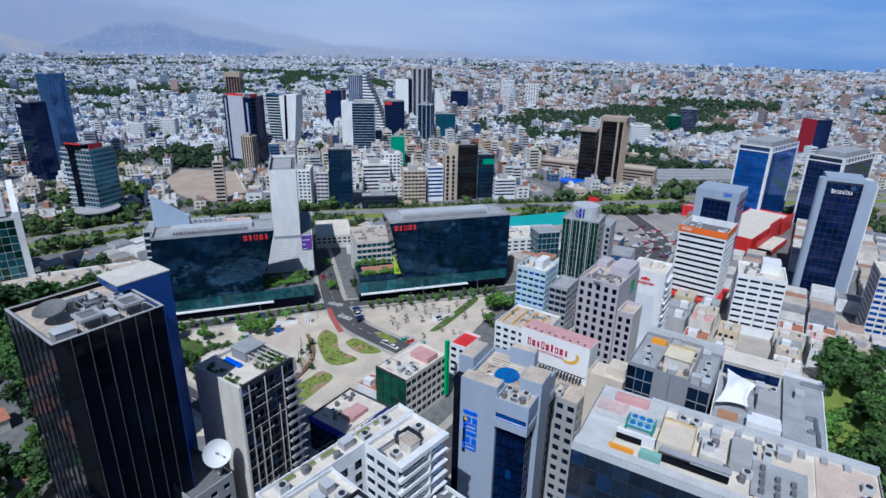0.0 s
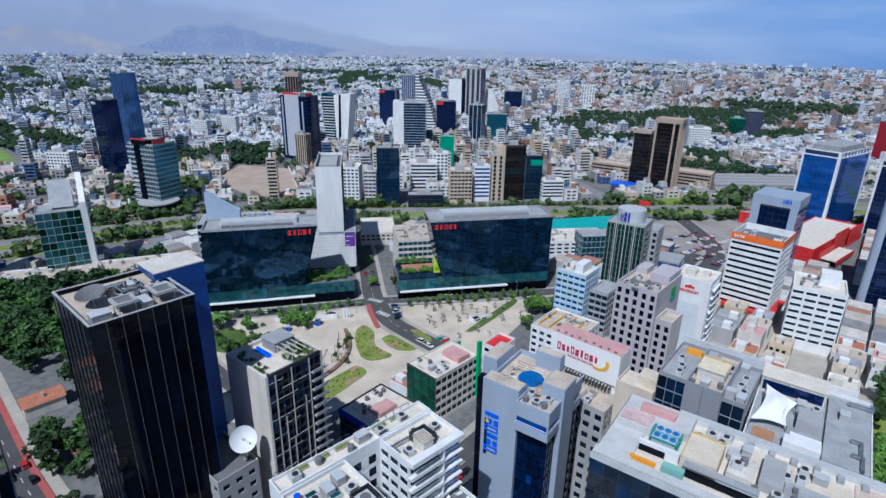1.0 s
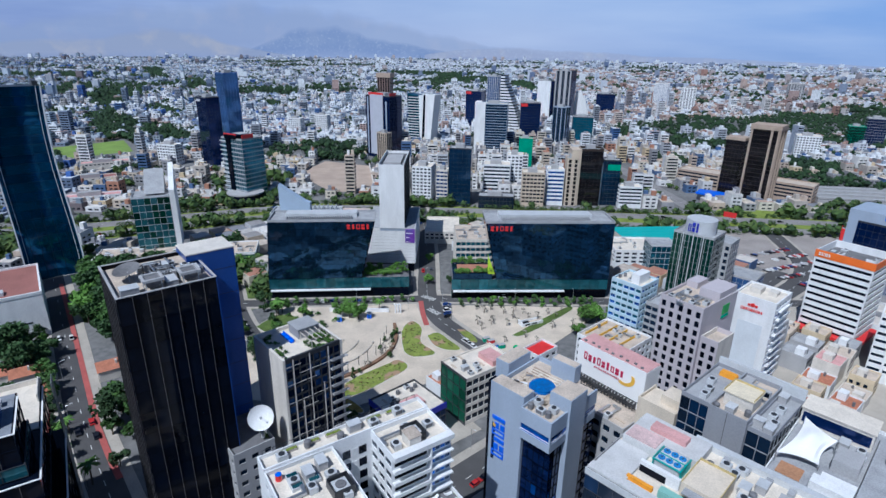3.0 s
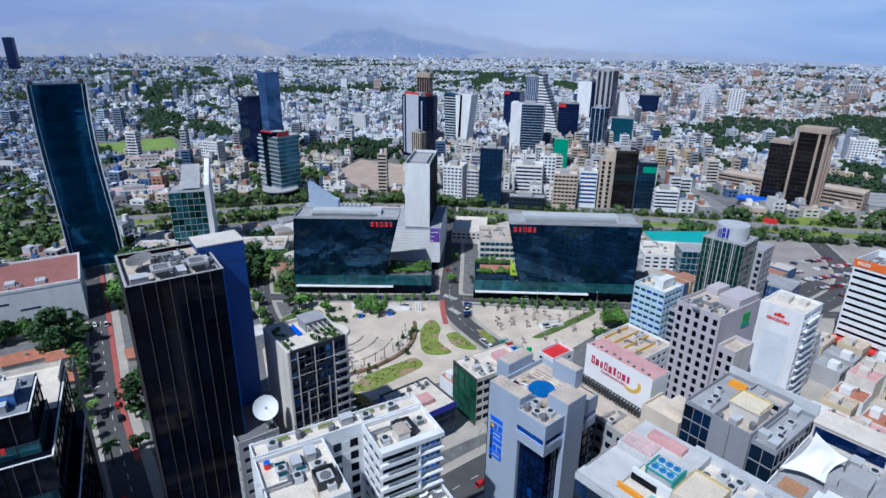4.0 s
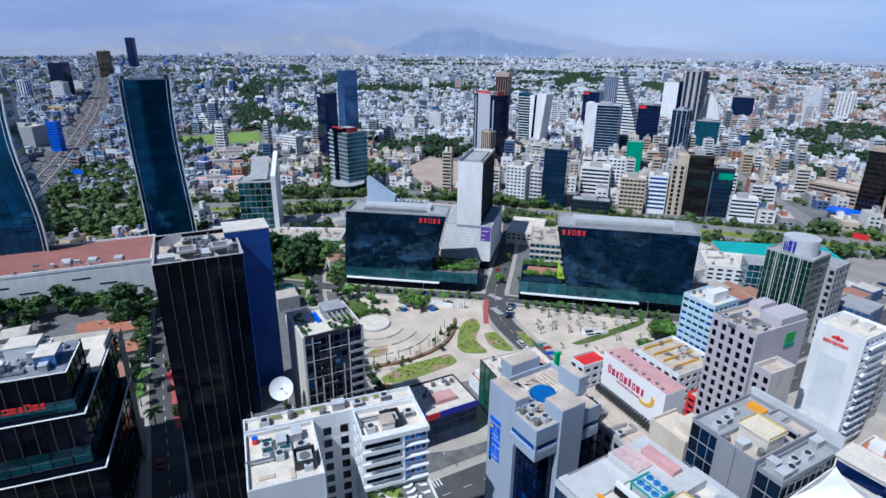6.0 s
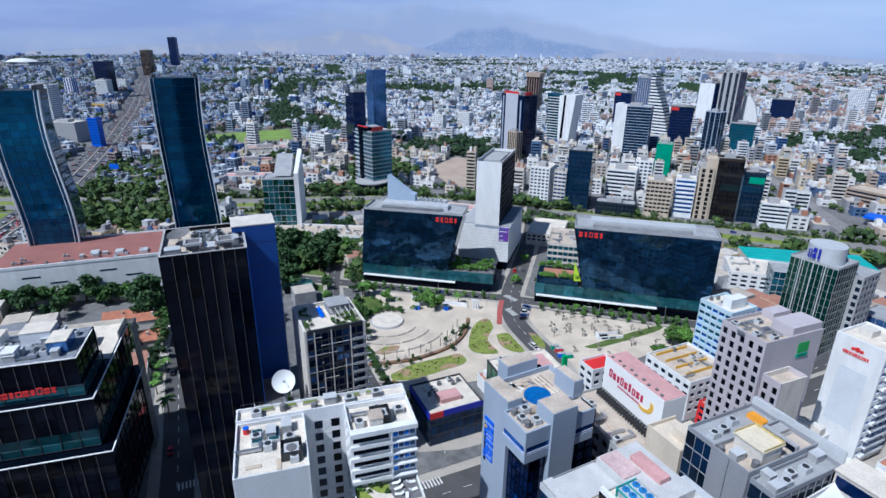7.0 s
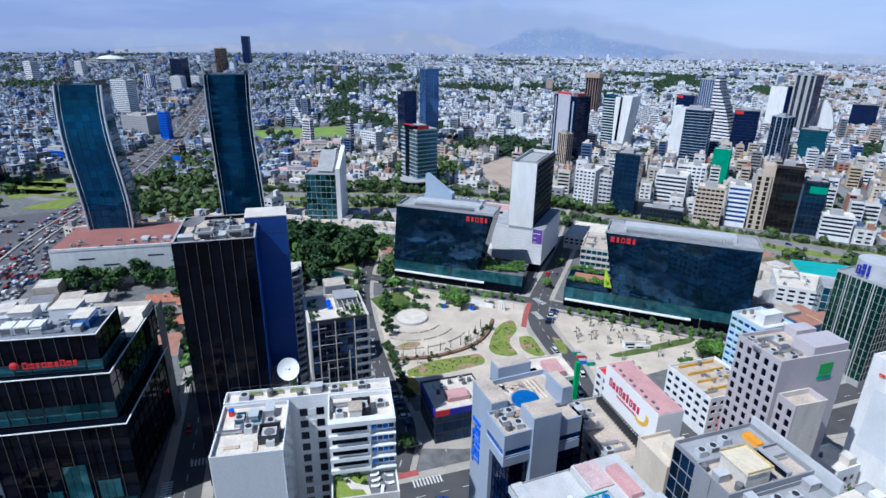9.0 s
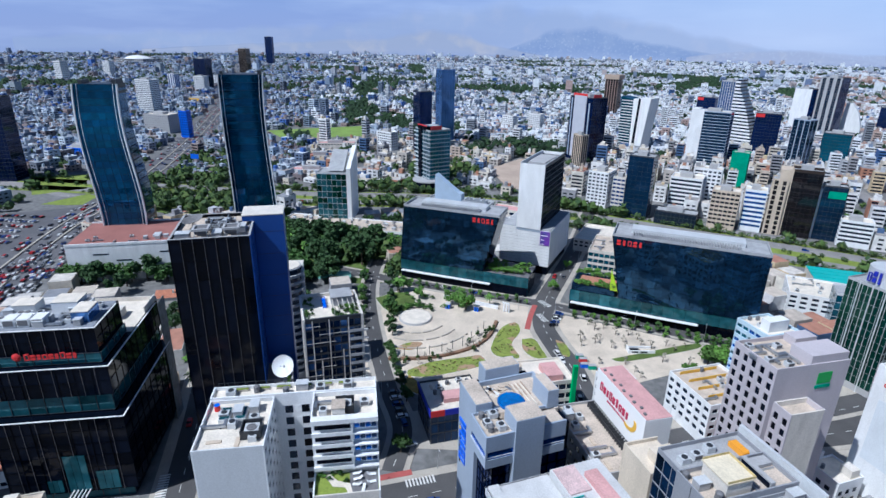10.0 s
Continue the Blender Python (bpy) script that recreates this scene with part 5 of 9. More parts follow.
# the cluster behind the motorway: x, y, yaw, width, depth, height, style, label
G_NIGHT2 = glass("midnight_glass", (0.012, 0.042, 0.10), 0.5)
PERI = mat("periwinkle_cladding", (0.10, 0.18, 0.40), 0.4, 0.3, 0.08)
BROWNRIB = mat("brown_concrete", (0.20, 0.14, 0.12), 0.8)
FAR = [
    ("school", -502, 462, 45, 46, 14, 6.5, with_(FLAT, wall=OFFWHITE, roofing=PINK, bay=4), "long low school with a red-pink roof"),
    ("warehouse", -455, 405, 45, 40, 16, 5.5, with_(FLAT, wall=OFFWHITE, roofing=REDROOF, bay=6, wf=0.4), "low workshop with a red-brown roof"),
    ("warehouse", -404, 352, 40, 44, 13, 5.5, with_(FLAT, wall=WHITE, roofing=PINK, bay=6, wf=0.4), "low shed with a faded red roof"),
    ("office_tower", -425, 599.3, -25, 18.7, 18.7, 95.5, with_(CURT, pane=G_PALE, wall=PERI, wf=0.95, hf=0.97, bay=4), "tall pale blue glass tower"),
    ("office_tower", -403, 532.5, -25, 21.5, 15.6, 74, with_(CURT, pane=G_NAVY, wf=0.98, hf=0.98), "dark navy glass slab tower behind trees"),
    ("office_tower", -284.7, 410.7, -18, 26.9, 21.5, 55, with_(CURT, pane=G_TEAL, wall=GREYWALL, hf=0.75, faces={0: dict(wf=0.85)}), "teal glass tower with a red roof sign"),
    ("office_tower", -247.2, 636.5, -20, 37.2, 22.3, 72.9, with_(CURT, pane=G_NAVY, wf=0.97, hf=0.97), "silver and navy panelled tower with red roof sign"),
    ("office_tower", -215.7, 590.9, -20, 14.5, 8.7, 37, with_(CURT, pane=G_BLACK, wall=BEIGE, wf=0.6), "slim beige and black tower"),
    ("office_tower", -404.6, 1066.1, 0, 25.5, 20.4, 74.6, with_(CURT, pane=G_BROWN, wall=BROWNRIB, bay=5, wf=0.6), "brown ribbed tower with an overhanging top"),
    ("office_tower", -196.2, 943.1, -10, 27.8, 22.3, 57, with_(CURT, pane=G_NAVY, odd=(G_BLUE, 0.3)), "dark blue glass tower with red edge"),
    ("office_tower", -141.5, 848.7, -10, 18.3, 14.7, 87, with_(CURT, pane=G_PALE, wall=GREYWALL, wf=0.7), "tall grey concrete tower with pale glass"),
    ("office_tower", -118.9, 691.6, 5, 33.7, 20.2, 62.8, with_(STRIP, wall=BLUEGREY, pane=G_NIGHT2, bay=34, hf=0.82, wf=0.99), "white and dark glass banded tower"),
    ("office_tower", -84.5, 807.2, 10, 28.1, 19.7, 54, with_(CURT, pane=G_NAVY, faces={3: dict(wall=GREYWALL, pane=GREYWALL)}), "navy glass tower with a red mark"),
    ("office_tower", -91.7, 1077.4, -20, 26.5, 21.2, 69, with_(CURT, pane=G_BLUE, faces={0: dict(wall=WHITE, pane=WHITE)}), "white and blue glass tower"),
    ("office_tower", -60, 1071.5, -20, 30.1, 24.1, 88, with_(CURT, pane=G_NAVY, faces={0: dict(wall=GREYWALL, pane=G_DARK, bay=10, wf=0.5)}), "faceted dark glass tower"),
    ("office_tower", 14.1, 1234.3, 0, 37.4, 26.2, 37, with_(CURT, pane=G_NAVY), "navy glass block among low houses"),
    ("office_tower", -34.8, 748.7, -20, 18.1, 14.5, 57, with_(CURT, pane=G_NIGHT2, wall=BLUEGREY, wf=0.84, bay=6, hf=0.96), "slim grey and blue tower"),
    ("office_tower", -12.1, 817.4, 0, 28.5, 22.8, 37, with_(CURT, pane=G_TEAL), "teal glass block under construction"),
    ("apartment_block", -129.2, 456.8, 5, 17.1, 20.5, 31, with_(FLAT, wall=WHITE), "white apartment block with dark windows"),
    ("apartment_block", -106.7, 455, 5, 10.2, 10.2, 30, with_(FLAT, pane=G_BLUE, wf=0.85), "grey apartment block with blue windows"),
    ("office_tower", -94.8, 452.5, 8, 18.9, 17, 49.5, with_(CURT, pane=G_NIGHT2, wf=0.98, hf=0.97, bay=4, faces={3: dict(wall=GREYWALL)}), "dark blue glass tower on the corner"),
    ("apartment_block", -72, 487.7, 10, 24.2, 19.3, 30.4, with_(STRIP), "white apartment block with strip windows"),
    ("apartment_block", -54.2, 510.2, 10, 14.3, 14.3, 36, with_(FLAT, wall=WHITE), "white apartment block with dark windows"),
    ("construction_block", -57.8, 609.6, 5, 15, 10.5, 36, with_(FLAT, wall=GREENNET, pane=GREENNET, wf=0.9, hf=0.9), "block wrapped in green netting"),
    ("apartment_block", -33.7, 467.1, 11, 18.9, 15.1, 30, with_(FLAT, wall=BEIGE, wf=0.8), "beige apartment block with broad windows"),
    ("apartment_block", -14, 478.3, 11, 14.4, 13.1, 31.8, with_(STRIP, pane=G_BLUE), "blue-and-white striped apartment block"),
    ("office_tower", 1.4, 481.9, 11, 10.2, 12.8, 41.7, with_(CURT, pane=G_BROWN, wall=BEIGE, wf=0.45, hf=0.8, bay=5, faces={3: dict(wall=BEIGE, pane=BEIGE)}), "tan tower with dark glass strips beside flats"),
    ("office_tower", 12.2, 486.2, 11, 18.6, 14.3, 49.5, with_(CURT, pane=G_BROWN, wall=BROWNMETAL, par=2, wf=0.97, hf=0.96, odd=(G_GREEN, 0.3), faces={3: dict(wall=TAN, pane=TAN)}), "dark glass tower with a tan side wall"),
    ("office_tower", 31.4, 493.2, 11, 15, 11.7, 40, with_(CURT, pane=G_NIGHT2, odd=(G_TEAL, 0.25), faces={3: dict(wall=WHITE, pane=G_DARK, wf=0.5, hf=0.4)}), "blue-green glass tower with a white edge"),
    ("office_block", 47, 489, 11, 19.3, 13.4, 19, with_(STRIP), "low white stepped office block"),
    ("shop", -68, 450.5, 11, 30, 14, 11, with_(CURT, pane=G_DARK), "low dark glass showroom"),
    ("office_tower", -2521.5, 1694.6, 30, 36.2, 21.7, 131, with_(CURT, pane=G_NAVY, bay=6, fh=7), "very tall dark blue tower far off"),
    ("office_tower", -1981.2, 1228.5, 30, 31.6, 31.6, 87, with_(CURT, pane=G_BROWN, wall=TAN, bay=6, fh=6), "brown ribbed tower far off"),
    ("office_tower", -1301, 710, 30, 29.6, 29.6, 79, with_(CURT, pane=G_NAVY, bay=5, fh=5), "dark blue tower beside the expressway"),
    ("office_tower", -1238, 674, 30, 25.5, 20.4, 43, with_(FLAT, wall=WHITE, bay=5, fh=4), "white block beside the expressway"),
    ("office_tower", -582, 134.9, 45, 32, 19.2, 77, with_(CURT, pane=G_NAVY), "dark navy glass slab tower"),
    ("office_block", 265.6, 797.7, -10, 27.1, 21.7, 28.8, with_(FLAT, wall=WHITE), "white office block with balconies"),
    ("office_tower", 383.6, 913, -10, 23.4, 18.8, 42, with_(CURT, pane=G_NAVY, wall=GREYWALL), "navy glass block among low houses"),
    ("office_tower", 361.6, 910, -10, 19.7, 15.7, 30.6, with_(CURT, pane=G_GREEN, wall=GREENNET), "green glass block among low houses"),
    ("apartment_block", 141, 1436, -10, 31.9, 25.6, 49.5, with_(FLAT, wall=WHITE, pane=G_PALE), "pale apartment tower among low houses"),
    ("apartment_block", 189, 1335, -10, 29.4, 23.6, 47.5, with_(FLAT, wall=WHITE, bay=6), "white apartment tower among low houses"),
    ("apartment_block", 511, 1761, -10, 39, 31, 40, with_(FLAT, wall=GREYWALL, bay=6), "grey apartment tower among low houses"),
    ("apartment_block", -447.6, 513.7, 0, 24.5, 12.2, 22.8, with_(FLAT, wall=WHITE), "white apartment block with bays"),
    ("apartment_block", -422.7, 753, 0, 19.8, 11.9, 24.3, with_(FLAT, wall=WHITE), "white apartment block with dark windows"),
    ("apartment_block", -405, 801, 0, 21.4, 12.8, 24.4, with_(FLAT, wall=WHITE), "white apartment block with dark windows"),
    ("stadium", -2960, 1150, 25, 158, 110, 22, with_(FLAT, wall=GREYWALL, roofing=ROOFG, bay=12, fh=9), "broad grey stadium under a white dome"),
    ("apartment_block", -2023, 760, 25, 27, 20, 48, with_(FLAT, wall=WHITE, bay=6, fh=5), "white apartment slab far off"),
    ("office_tower", -1429, 701, 25, 20, 18, 38, with_(CURT, pane=G_BLUE, wall=WHITE, bay=6, wf=0.6), "blue and white tower beside the expressway"),
    ("apartment_block", -960, 434, 25, 30, 22, 60, with_(FLAT, wall=WHITE, pane=G_NIGHT, wf=0.75), "white apartment tower with dark blue windows"),
    ("office_block", -772, 364, 25, 42, 26, 26, with_(FLAT, wall=GREYWALL, wf=0.3, hf=0.3), "windowless grey block beside the expressway"),
    ("office_tower", -692, 378, 30, 12, 10, 36, with_(FLAT, wall=BLUEPAINT, pane=G_NAVY), "slim bright blue frame building"),
    ("warehouse", -675, 228, 25, 44, 22, 9, with_(FLAT, wall=BLUEPAINT, pane=G_NAVY, roofing=ROOFG), "shed with a bright blue front"),
    ("warehouse", -1100, 580, 30, 50, 30, 10, with_(FLAT, wall=YELLOW, roofing=ROOFG, wf=0.3), "yellow-fronted shed beside the expressway"),
    ("apartment_block", -1501, 855, 30, 34, 20, 24, with_(FLAT, wall=WHITE, bay=6), "white apartment block beside the expressway"),
    ("apartment_block", -1871, 577, 20, 28.6, 22.9, 56, with_(FLAT, wall=WHITE, bay=6, fh=5), "white apartment tower far off"),
]
for name, x, y, yaw, w, d, h, style, label in FAR:
    near = y < 470 and abs(x) < 120
    t = tower(name, x, y, yaw, w, d, h, label, **with_(style, singles=(0, 1) if near else ()))
    if "red roof sign" in label:
        part("roof_sign", box_mesh("roof_sign", [(w * 0.1, w * 0.7, 1, 1.6, h - 0.5, h + 3.2), (w - 1.6, w - 1, 1.6, d * 0.6, h - 0.5, h + 3.2)]), RED, t)
    if "panelled" in label:
        part("pale_front", box_mesh("pale_front", [(7, 27, -0.5, -0.02, 4, h + 1)]), mat("silver_panel", (0.58, 0.60, 0.68), 0.45, 0.2, 0.06), t)
        part("pale_side", box_mesh("pale_side", [(2.4, 4.2, -0.5, -0.02, 4, h - 2), (31, 33, -0.5, -0.02, 4, h - 6)]), BLUEGREY, t)
    if "teal glass tower with a red" in label:
        part("dark_fin", box_mesh("dark_fin", [(7.5, 12.5, -1.2, -0.02, 0, h + 1.5)]), G_BLACK, t)
        part("dark_crown", box_mesh("dark_crown", [(5, 20, -0.6, 8, h - 0.9, h + 2.4)]), G_BLACK, t)
        for k in range(13):
            part("floor_edge", box_mesh("floor_edge", [(-1.2, 7.4, -1.0, -0.02, 4.4 + k * 3.9, 5.2 + k * 3.9)]), LIGHTMETAL, t)
        part("podium", tube_mesh("podium", 15, 15, 0, 9, 32, 22, 2), G_BLACK, t)
        part("podium_band", tube_mesh("podium_band", 15.3, 15.3, 9, 10, 32, 22, 2), GREYWALL, t)
    if "slab tower behind trees" in label:
        letters(t, 4, 8, 2.4, pose(2, -0.05, h - 5), WHITE, gap=0.2)
    if "banded tower" in label:
        part("white_pier", box_mesh("white_pier", [(-6.5, 6.5, -0.6, -0.02, 0, h + 1.2), (-6.5, -0.02, -0.02, d, 0, h + 1.2)]), WHITE, t)
    if "dark glass tower with a tan" in label:
        part("tan_pier", box_mesh("tan_pier", [(-7.5, -0.02, 1, d + 4, 0, h - 1.5), (-1.0, 0.4, -0.5, -0.02, 0, h + 0.5)]), BEIGE, t)
    if "blue-green" in label:
        part("net", box_mesh("net", [(4, w - 0.5, -0.3, -0.02, h - 9, h - 4)]), GREENNET, t, "strip of bright green netting")
        part("white_edge", box_mesh("white_edge", [(-2.6, -0.02, 0, d, 0, h - 3)]), WHITE, t)
    if "red edge" in label or "red mark" in label:
        part("red_mark", box_mesh("red_mark", [(0.5, w * 0.35, -0.3, -0.01, h - 5, h - 1)]), RED, t)
    if "dome" in label:
        part("dome", tube_mesh("dome", 62, 40, 22, 32, 32, w / 2, d / 2, ((40, 4, 32, 37, w / 2, d / 2),)), WHITE, t, "shallow white dome")
    if "overhanging" in label:
        part("overhang", box_mesh("overhang", [(-2, w + 2, -2, d + 2, h - 8, h)]), TAN, t)
    part("roof_house", box_mesh("roof_house", [(w * 0.25, w * 0.65, d * 0.3, d * 0.75, h - 1, h + 2.5)]), GREYWALL, t)

# white tower that leans outward, striped pyramid tower, white sail
t = thing("office_tower", -235, 751.5, 0, -10, "white tower widening upwards beside a teal glass half", "building")
claim(-235, 751.5, -10, 42, 22)
part("white_half", prism_mesh("white_half", [(20, 0), (36, 0), (43, 66), (18.5, 64)], 0, 20, "y"), WHITE, t)
part("seam", prism_mesh("seam", [(23, 0), (27, 0), (29, 65), (26, 65)], -0.15, -0.01, "y"), G_BLACK, t)
part("glass_half", prism_mesh("glass_half", [(3, 0), (19.9, 0), (18.4, 63), (0, 66)], 0.5, 20, "y"), G_TEAL, t)
for k in range(17):
    part("floor_band", box_mesh("floor_band", [(1.5, 18.6, 0.2, 0.5, 3 + k * 3.6, 3.9 + k * 3.6)]), WHITE, t)
t = thing("office_tower", -117.3, 821.1, 0, -10, "white striped tower stepping up to a point", "building")
claim(-117.3, 821, -10, 34, 22)
for k in range(22):
    s = max(0.18, 1 - (k / 22) ** 1.6)
    part("storey", box_mesh("storey", [(0, 33 * s, 0, 20, k * 4.1, k * 4.1 + 2.2)]), WHITE, t)
    part("glazing", box_mesh("glazing", [(0.4, 33 * s - 0.4, 0.4, 19.6, k * 4.1 + 2.2, k * 4.1 + 4.1)]), G_DARK, t)
t = thing("office_tower", -26.6, 1100.7, 0, 0, "white sail-shaped office block", "building")
claim(-26.6, 1100.7, 0, 30, 16)
part("sail", prism_mesh("sail", [(0, 0), (30, 0), (28, 18), (22, 36), (12, 50), (4, 50), (2, 24)], 0, 14, "y"), WHITE, t)

# ---- the near blocks with busy roofs ----
TARP = mat("orange_tarpaulin", (0.85, 0.36, 0.02), 0.55, var=0.1)
SANDPAINT = mat("sand_paint", (0.55, 0.44, 0.20), 0.7, var=0.2, scale=1)
CREAM = mat("cream_render", (0.66, 0.58, 0.47), 0.85, var=0.12, scale=0.25, streak=0.3)
SMOOTHGREY = mat("smooth_grey_wall", (0.30, 0.31, 0.34), 0.7, var=0.10, scale=0.12, streak=0.2)
t = thing("office_block", 48.9, 125.9, 0, -33.5, "grey office block with dark glass corners and roof plant", "building")
claim(48.9, 125.9, -33.5, 21, 20)
shell(t, 0, 0, 6.7, 19.4, 0, 55.6, SMOOTHGREY, G_DARK, DARKFRAME, ROOFG, 2.2, 3.7, 0.95, 0.93, 0.2, 0, 1.0, 0.5, (0, 3), (G_NIGHT, 0.25), (2,), SMOOTHGREY)
shell(t, 6.72, -0.9, 8.4, 20.2, 0, 56.0, SMOOTHGREY, G_DARK, GREYWALL, ROOF, 3, 3.7, 0.9, 0.5, 0.3, 0, 1.1, 0.5, (), None, (0, 1, 2, 3))
shell(t, 15.14, 0, 5.0, 19.4, 0, 54.6, SMOOTHGREY, G_DARK, DARKFRAME, ROOFG, 2.4, 3.7, 0.95, 0.93, 0.2, 0, 1.0, 0.5, (0,))
part("wall_joint", box_mesh("wall_joint", [(10.8, 10.9, -0.94, -0.9, 0, 55.8)]), DARKFRAME, t)
part("rear_parapet", box_mesh("rear_parapet", [(0, 20.1, 19.42, 20.2, 40, 57.2)]), LIGHTMETAL, t)
part("roof_hut", box_mesh("roof_hut", [(8.0, 14.2, 3.6, 9.2, 54.92, 58.2)]), OFFWHITE, t, "cream roof hut")
part("hut_roof", box_mesh("hut_roof", [(7.7, 14.5, 3.3, 9.5, 58.204, 58.5)]), mat("cream_roof", (0.72, 0.64, 0.48), 0.9, var=0.12), t)
part("hut_rail", box_mesh("hut_rail", [(7.8, 14.4, 9.3, 9.4, 58.5, 59.0), (7.8, 7.9, 3.4, 9.3, 58.5, 59.0), (14.3, 14.4, 3.4, 9.3, 58.5, 59.0)]), SANDPAINT, t)
part("pipe_run", box_mesh("pipe_run", [(7.2, 14.8, 10.6, 10.9, 54.95, 55.4), (7.2, 14.8, 11.4, 11.6, 54.95, 55.2), (10, 10.3, 11.6, 18.5, 54.95, 55.3)]), STEEL, t)
part("skylight", box_mesh("skylight", [(7.4, 14.6, 13.2, 14.2, 54.95, 56.6), (7.4, 9.6, 14.4, 18.6, 54.95, 55.8)]), GREYWALL, t)
part("skylight_glass", box_mesh("skylight_glass", [(7.6, 14.4, 13.1, 13.19, 55.2, 56.3)]), G_BLACK, t)
part("orange_tank", prism_mesh("orange_tank", [(2.2, 54.65), (6.2, 54.65), (6.2, 55.7), (5.9, 56.0), (2.5, 56.0), (2.2, 55.7)], 15.0, 16.5, "y"), TARP, t, "bright orange roof tarpaulin")
t = thing("office_block", 40.3, 131.5, 0, -34, "plain cream rendered block with a flat roof", "building")
claim(40.3, 131.5, -34, 10, 9)
part("body", box_mesh("body", [(0, 9.8, 0, 8.4, 0, 47.6)]), CREAM, t)
part("roof_room", box_mesh("roof_room", [(4.4, 9.7, 3.0, 8.2, 47.6, 50.2)]), CREAM, t)
part("parapet", box_mesh("parapet", [(0, 9.8, 0, 0.3, 47.6, 48.5), (0, 0.3, 0.3, 8.4, 47.6, 48.5), (9.5, 9.8, 0.3, 3.0, 47.6, 48.5)]), CREAM, t)
# broad block under the white sail
LIGHTDECK = mat("light_deck", (0.56, 0.56, 0.56), 0.85, var=0.12, scale=0.3)
t = thing("office_block", 28.0, 96.6, 0, -30.5, "broad office block with dark glass front and terraced roof", "building")
claim(28, 96.6, -30.5, 57, 46)
shell(t, 0, 0, 56, 24.5, 0, 53, GREYWALL, G_DARK, DARKFRAME, ROOFW, 3.1, 4.4, 0.98, 0.97, 0.15, 0, 0.7, 0.5, (0,), (G_NIGHT, 0.3), (), None, {0: dict(wall=DARKFRAME), 1: dict(pane=G_NAVY)})
part("front_band", box_mesh("front_band", [(0, 56, -0.2, -0.01, 51.6, 53.1)]), LIGHTMETAL, t)
part("grey_deck", box_mesh("grey_deck", [(0.4, 7.2, 2.4, 12.6, 52.36, 53.0)]), LIGHTDECK, t)
part("beam", box_mesh("beam", [(11.6, 56, 23.6, 25.2, 52.4, 53.8)]), LIGHTMETAL, t, "long pale roof beam")
part("beam_pad", box_mesh("beam_pad", [(14 + k * 4, 15.2 + k * 4, 21.6, 23.4, 52.4, 53.2) for k in range(10)]), ROOFG, t)["kind"] = "stuff"
part("front_gallery", box_mesh("front_gallery", [(0.2, 56, 0.2, 2.3, 53.0, 53.5)]), LIGHTDECK, t)
part("white_wall", box_mesh("white_wall", [(7.4, 15.4, 7.6, 8.4, 52.4, 54.9)]), WHITE, t)
part("white_wall", box_mesh("white_wall", [(22.8, 30, 5.2, 6.2, 52.4, 54.89)]), WHITE, t)
part("gallery_glass", box_mesh("gallery_glass", [(7.5, 12.8, 7.45, 7.59, 52.5, 54.0), (17, 30, 4.95, 5.1, 52.5, 54.2)]), G_BLACK, t)
part("gallery_roof", box_mesh("gallery_roof", [(16.8, 30.2, 4.8, 6.6, 54.9, 55.2)]), ROOFG, t)
part("planter_box", box_mesh("planter_box", [(6.8, 12.0, 3.6, 4.3, 52.4, 53.4)]), TARP, t, "orange-brown planter box")
part("raised_deck", box_mesh("raised_deck", [(0.8, 8.3, 12.8, 23.4, 52.4, 54.4), (8.3, 15.4, 15.8, 23.4, 52.4, 54.4)]), LIGHTDECK, t)
part("faded_roof", box_mesh("faded_roof", [(1.2, 7.8, 13.2, 17.6, 54.404, 54.7)]), mat("faded_pink_roof", (0.62, 0.46, 0.45), 0.9, var=0.22, scale=0.5), t, "patchy faded pink roof")
part("pink_roof", prism_mesh("pink_roof", [(4.2, 54.404), (11.8, 54.404), (11.8, 55.5), (4.2, 55.5)], 18.2, 20.8, "y"), PINK, t)
part("cream_terrace", box_mesh("cream_terrace", [(15.8, 22.6, 7.0, 15.6, 52.4, 55.6)]), CREAM, t, "cream roof terrace")
part("terrace_rail", box_mesh("terrace_rail", [(15.8, 22.6, 15.4, 15.6, 55.6, 56.1), (15.8, 15.95, 7.0, 15.4, 55.6, 56.0), (22.45, 22.6, 7.0, 15.4, 55.6, 56.0)]), SANDPAINT, t)
part("green_glass_roof", box_mesh("green_glass_roof", [(13.2, 17.4, 3.4, 5.0, 52.4, 54.2)]), mat("pale_green_roof", (0.25, 0.48, 0.42), 0.5), t, "pale green glazed roof")
part("deck", box_mesh("deck", [(34.5, 44.5, 3, 20, 52.36, 52.9)]), CREAM, t)
part("roof_room", box_mesh("roof_room", [(24, 28.5, 8, 14, 52.36, 55.2)]), OFFWHITE, t)
part("roof_room", box_mesh("roof_room", [(29.5, 33.5, 10, 19, 52.36, 54.6)]), GREYWALL, t)
part("dark_pad", box_mesh("dark_pad", [(33.8, 43.5, 4.0, 15.5, 52.905, 53.0)]), ROOFG, t)
for k in range(10):
    part("black_unit", box_mesh("black_unit", [(35.2 + (k % 3) * 2.7, 36.1 + (k % 3) * 2.7, 5 + (k // 3) * 2.4, 6.1 + (k // 3) * 2.4, 53.0, 53.9)]), ROOFD, t)
part("warm_floor", box_mesh("warm_floor", [(45, 55.4, 2.8, 23, 52.36, 52.6)]), mat("warm_screed", (0.62, 0.50, 0.42), 0.9, var=0.14, scale=0.3), t, "warm pinkish roof screed")
t = thing("office_block", 53.5, 117.5, 0, -30.5, "white terraced block with a white tensile sail roof", "building")
claim(64.5, 111, -30.5, 25, 34)
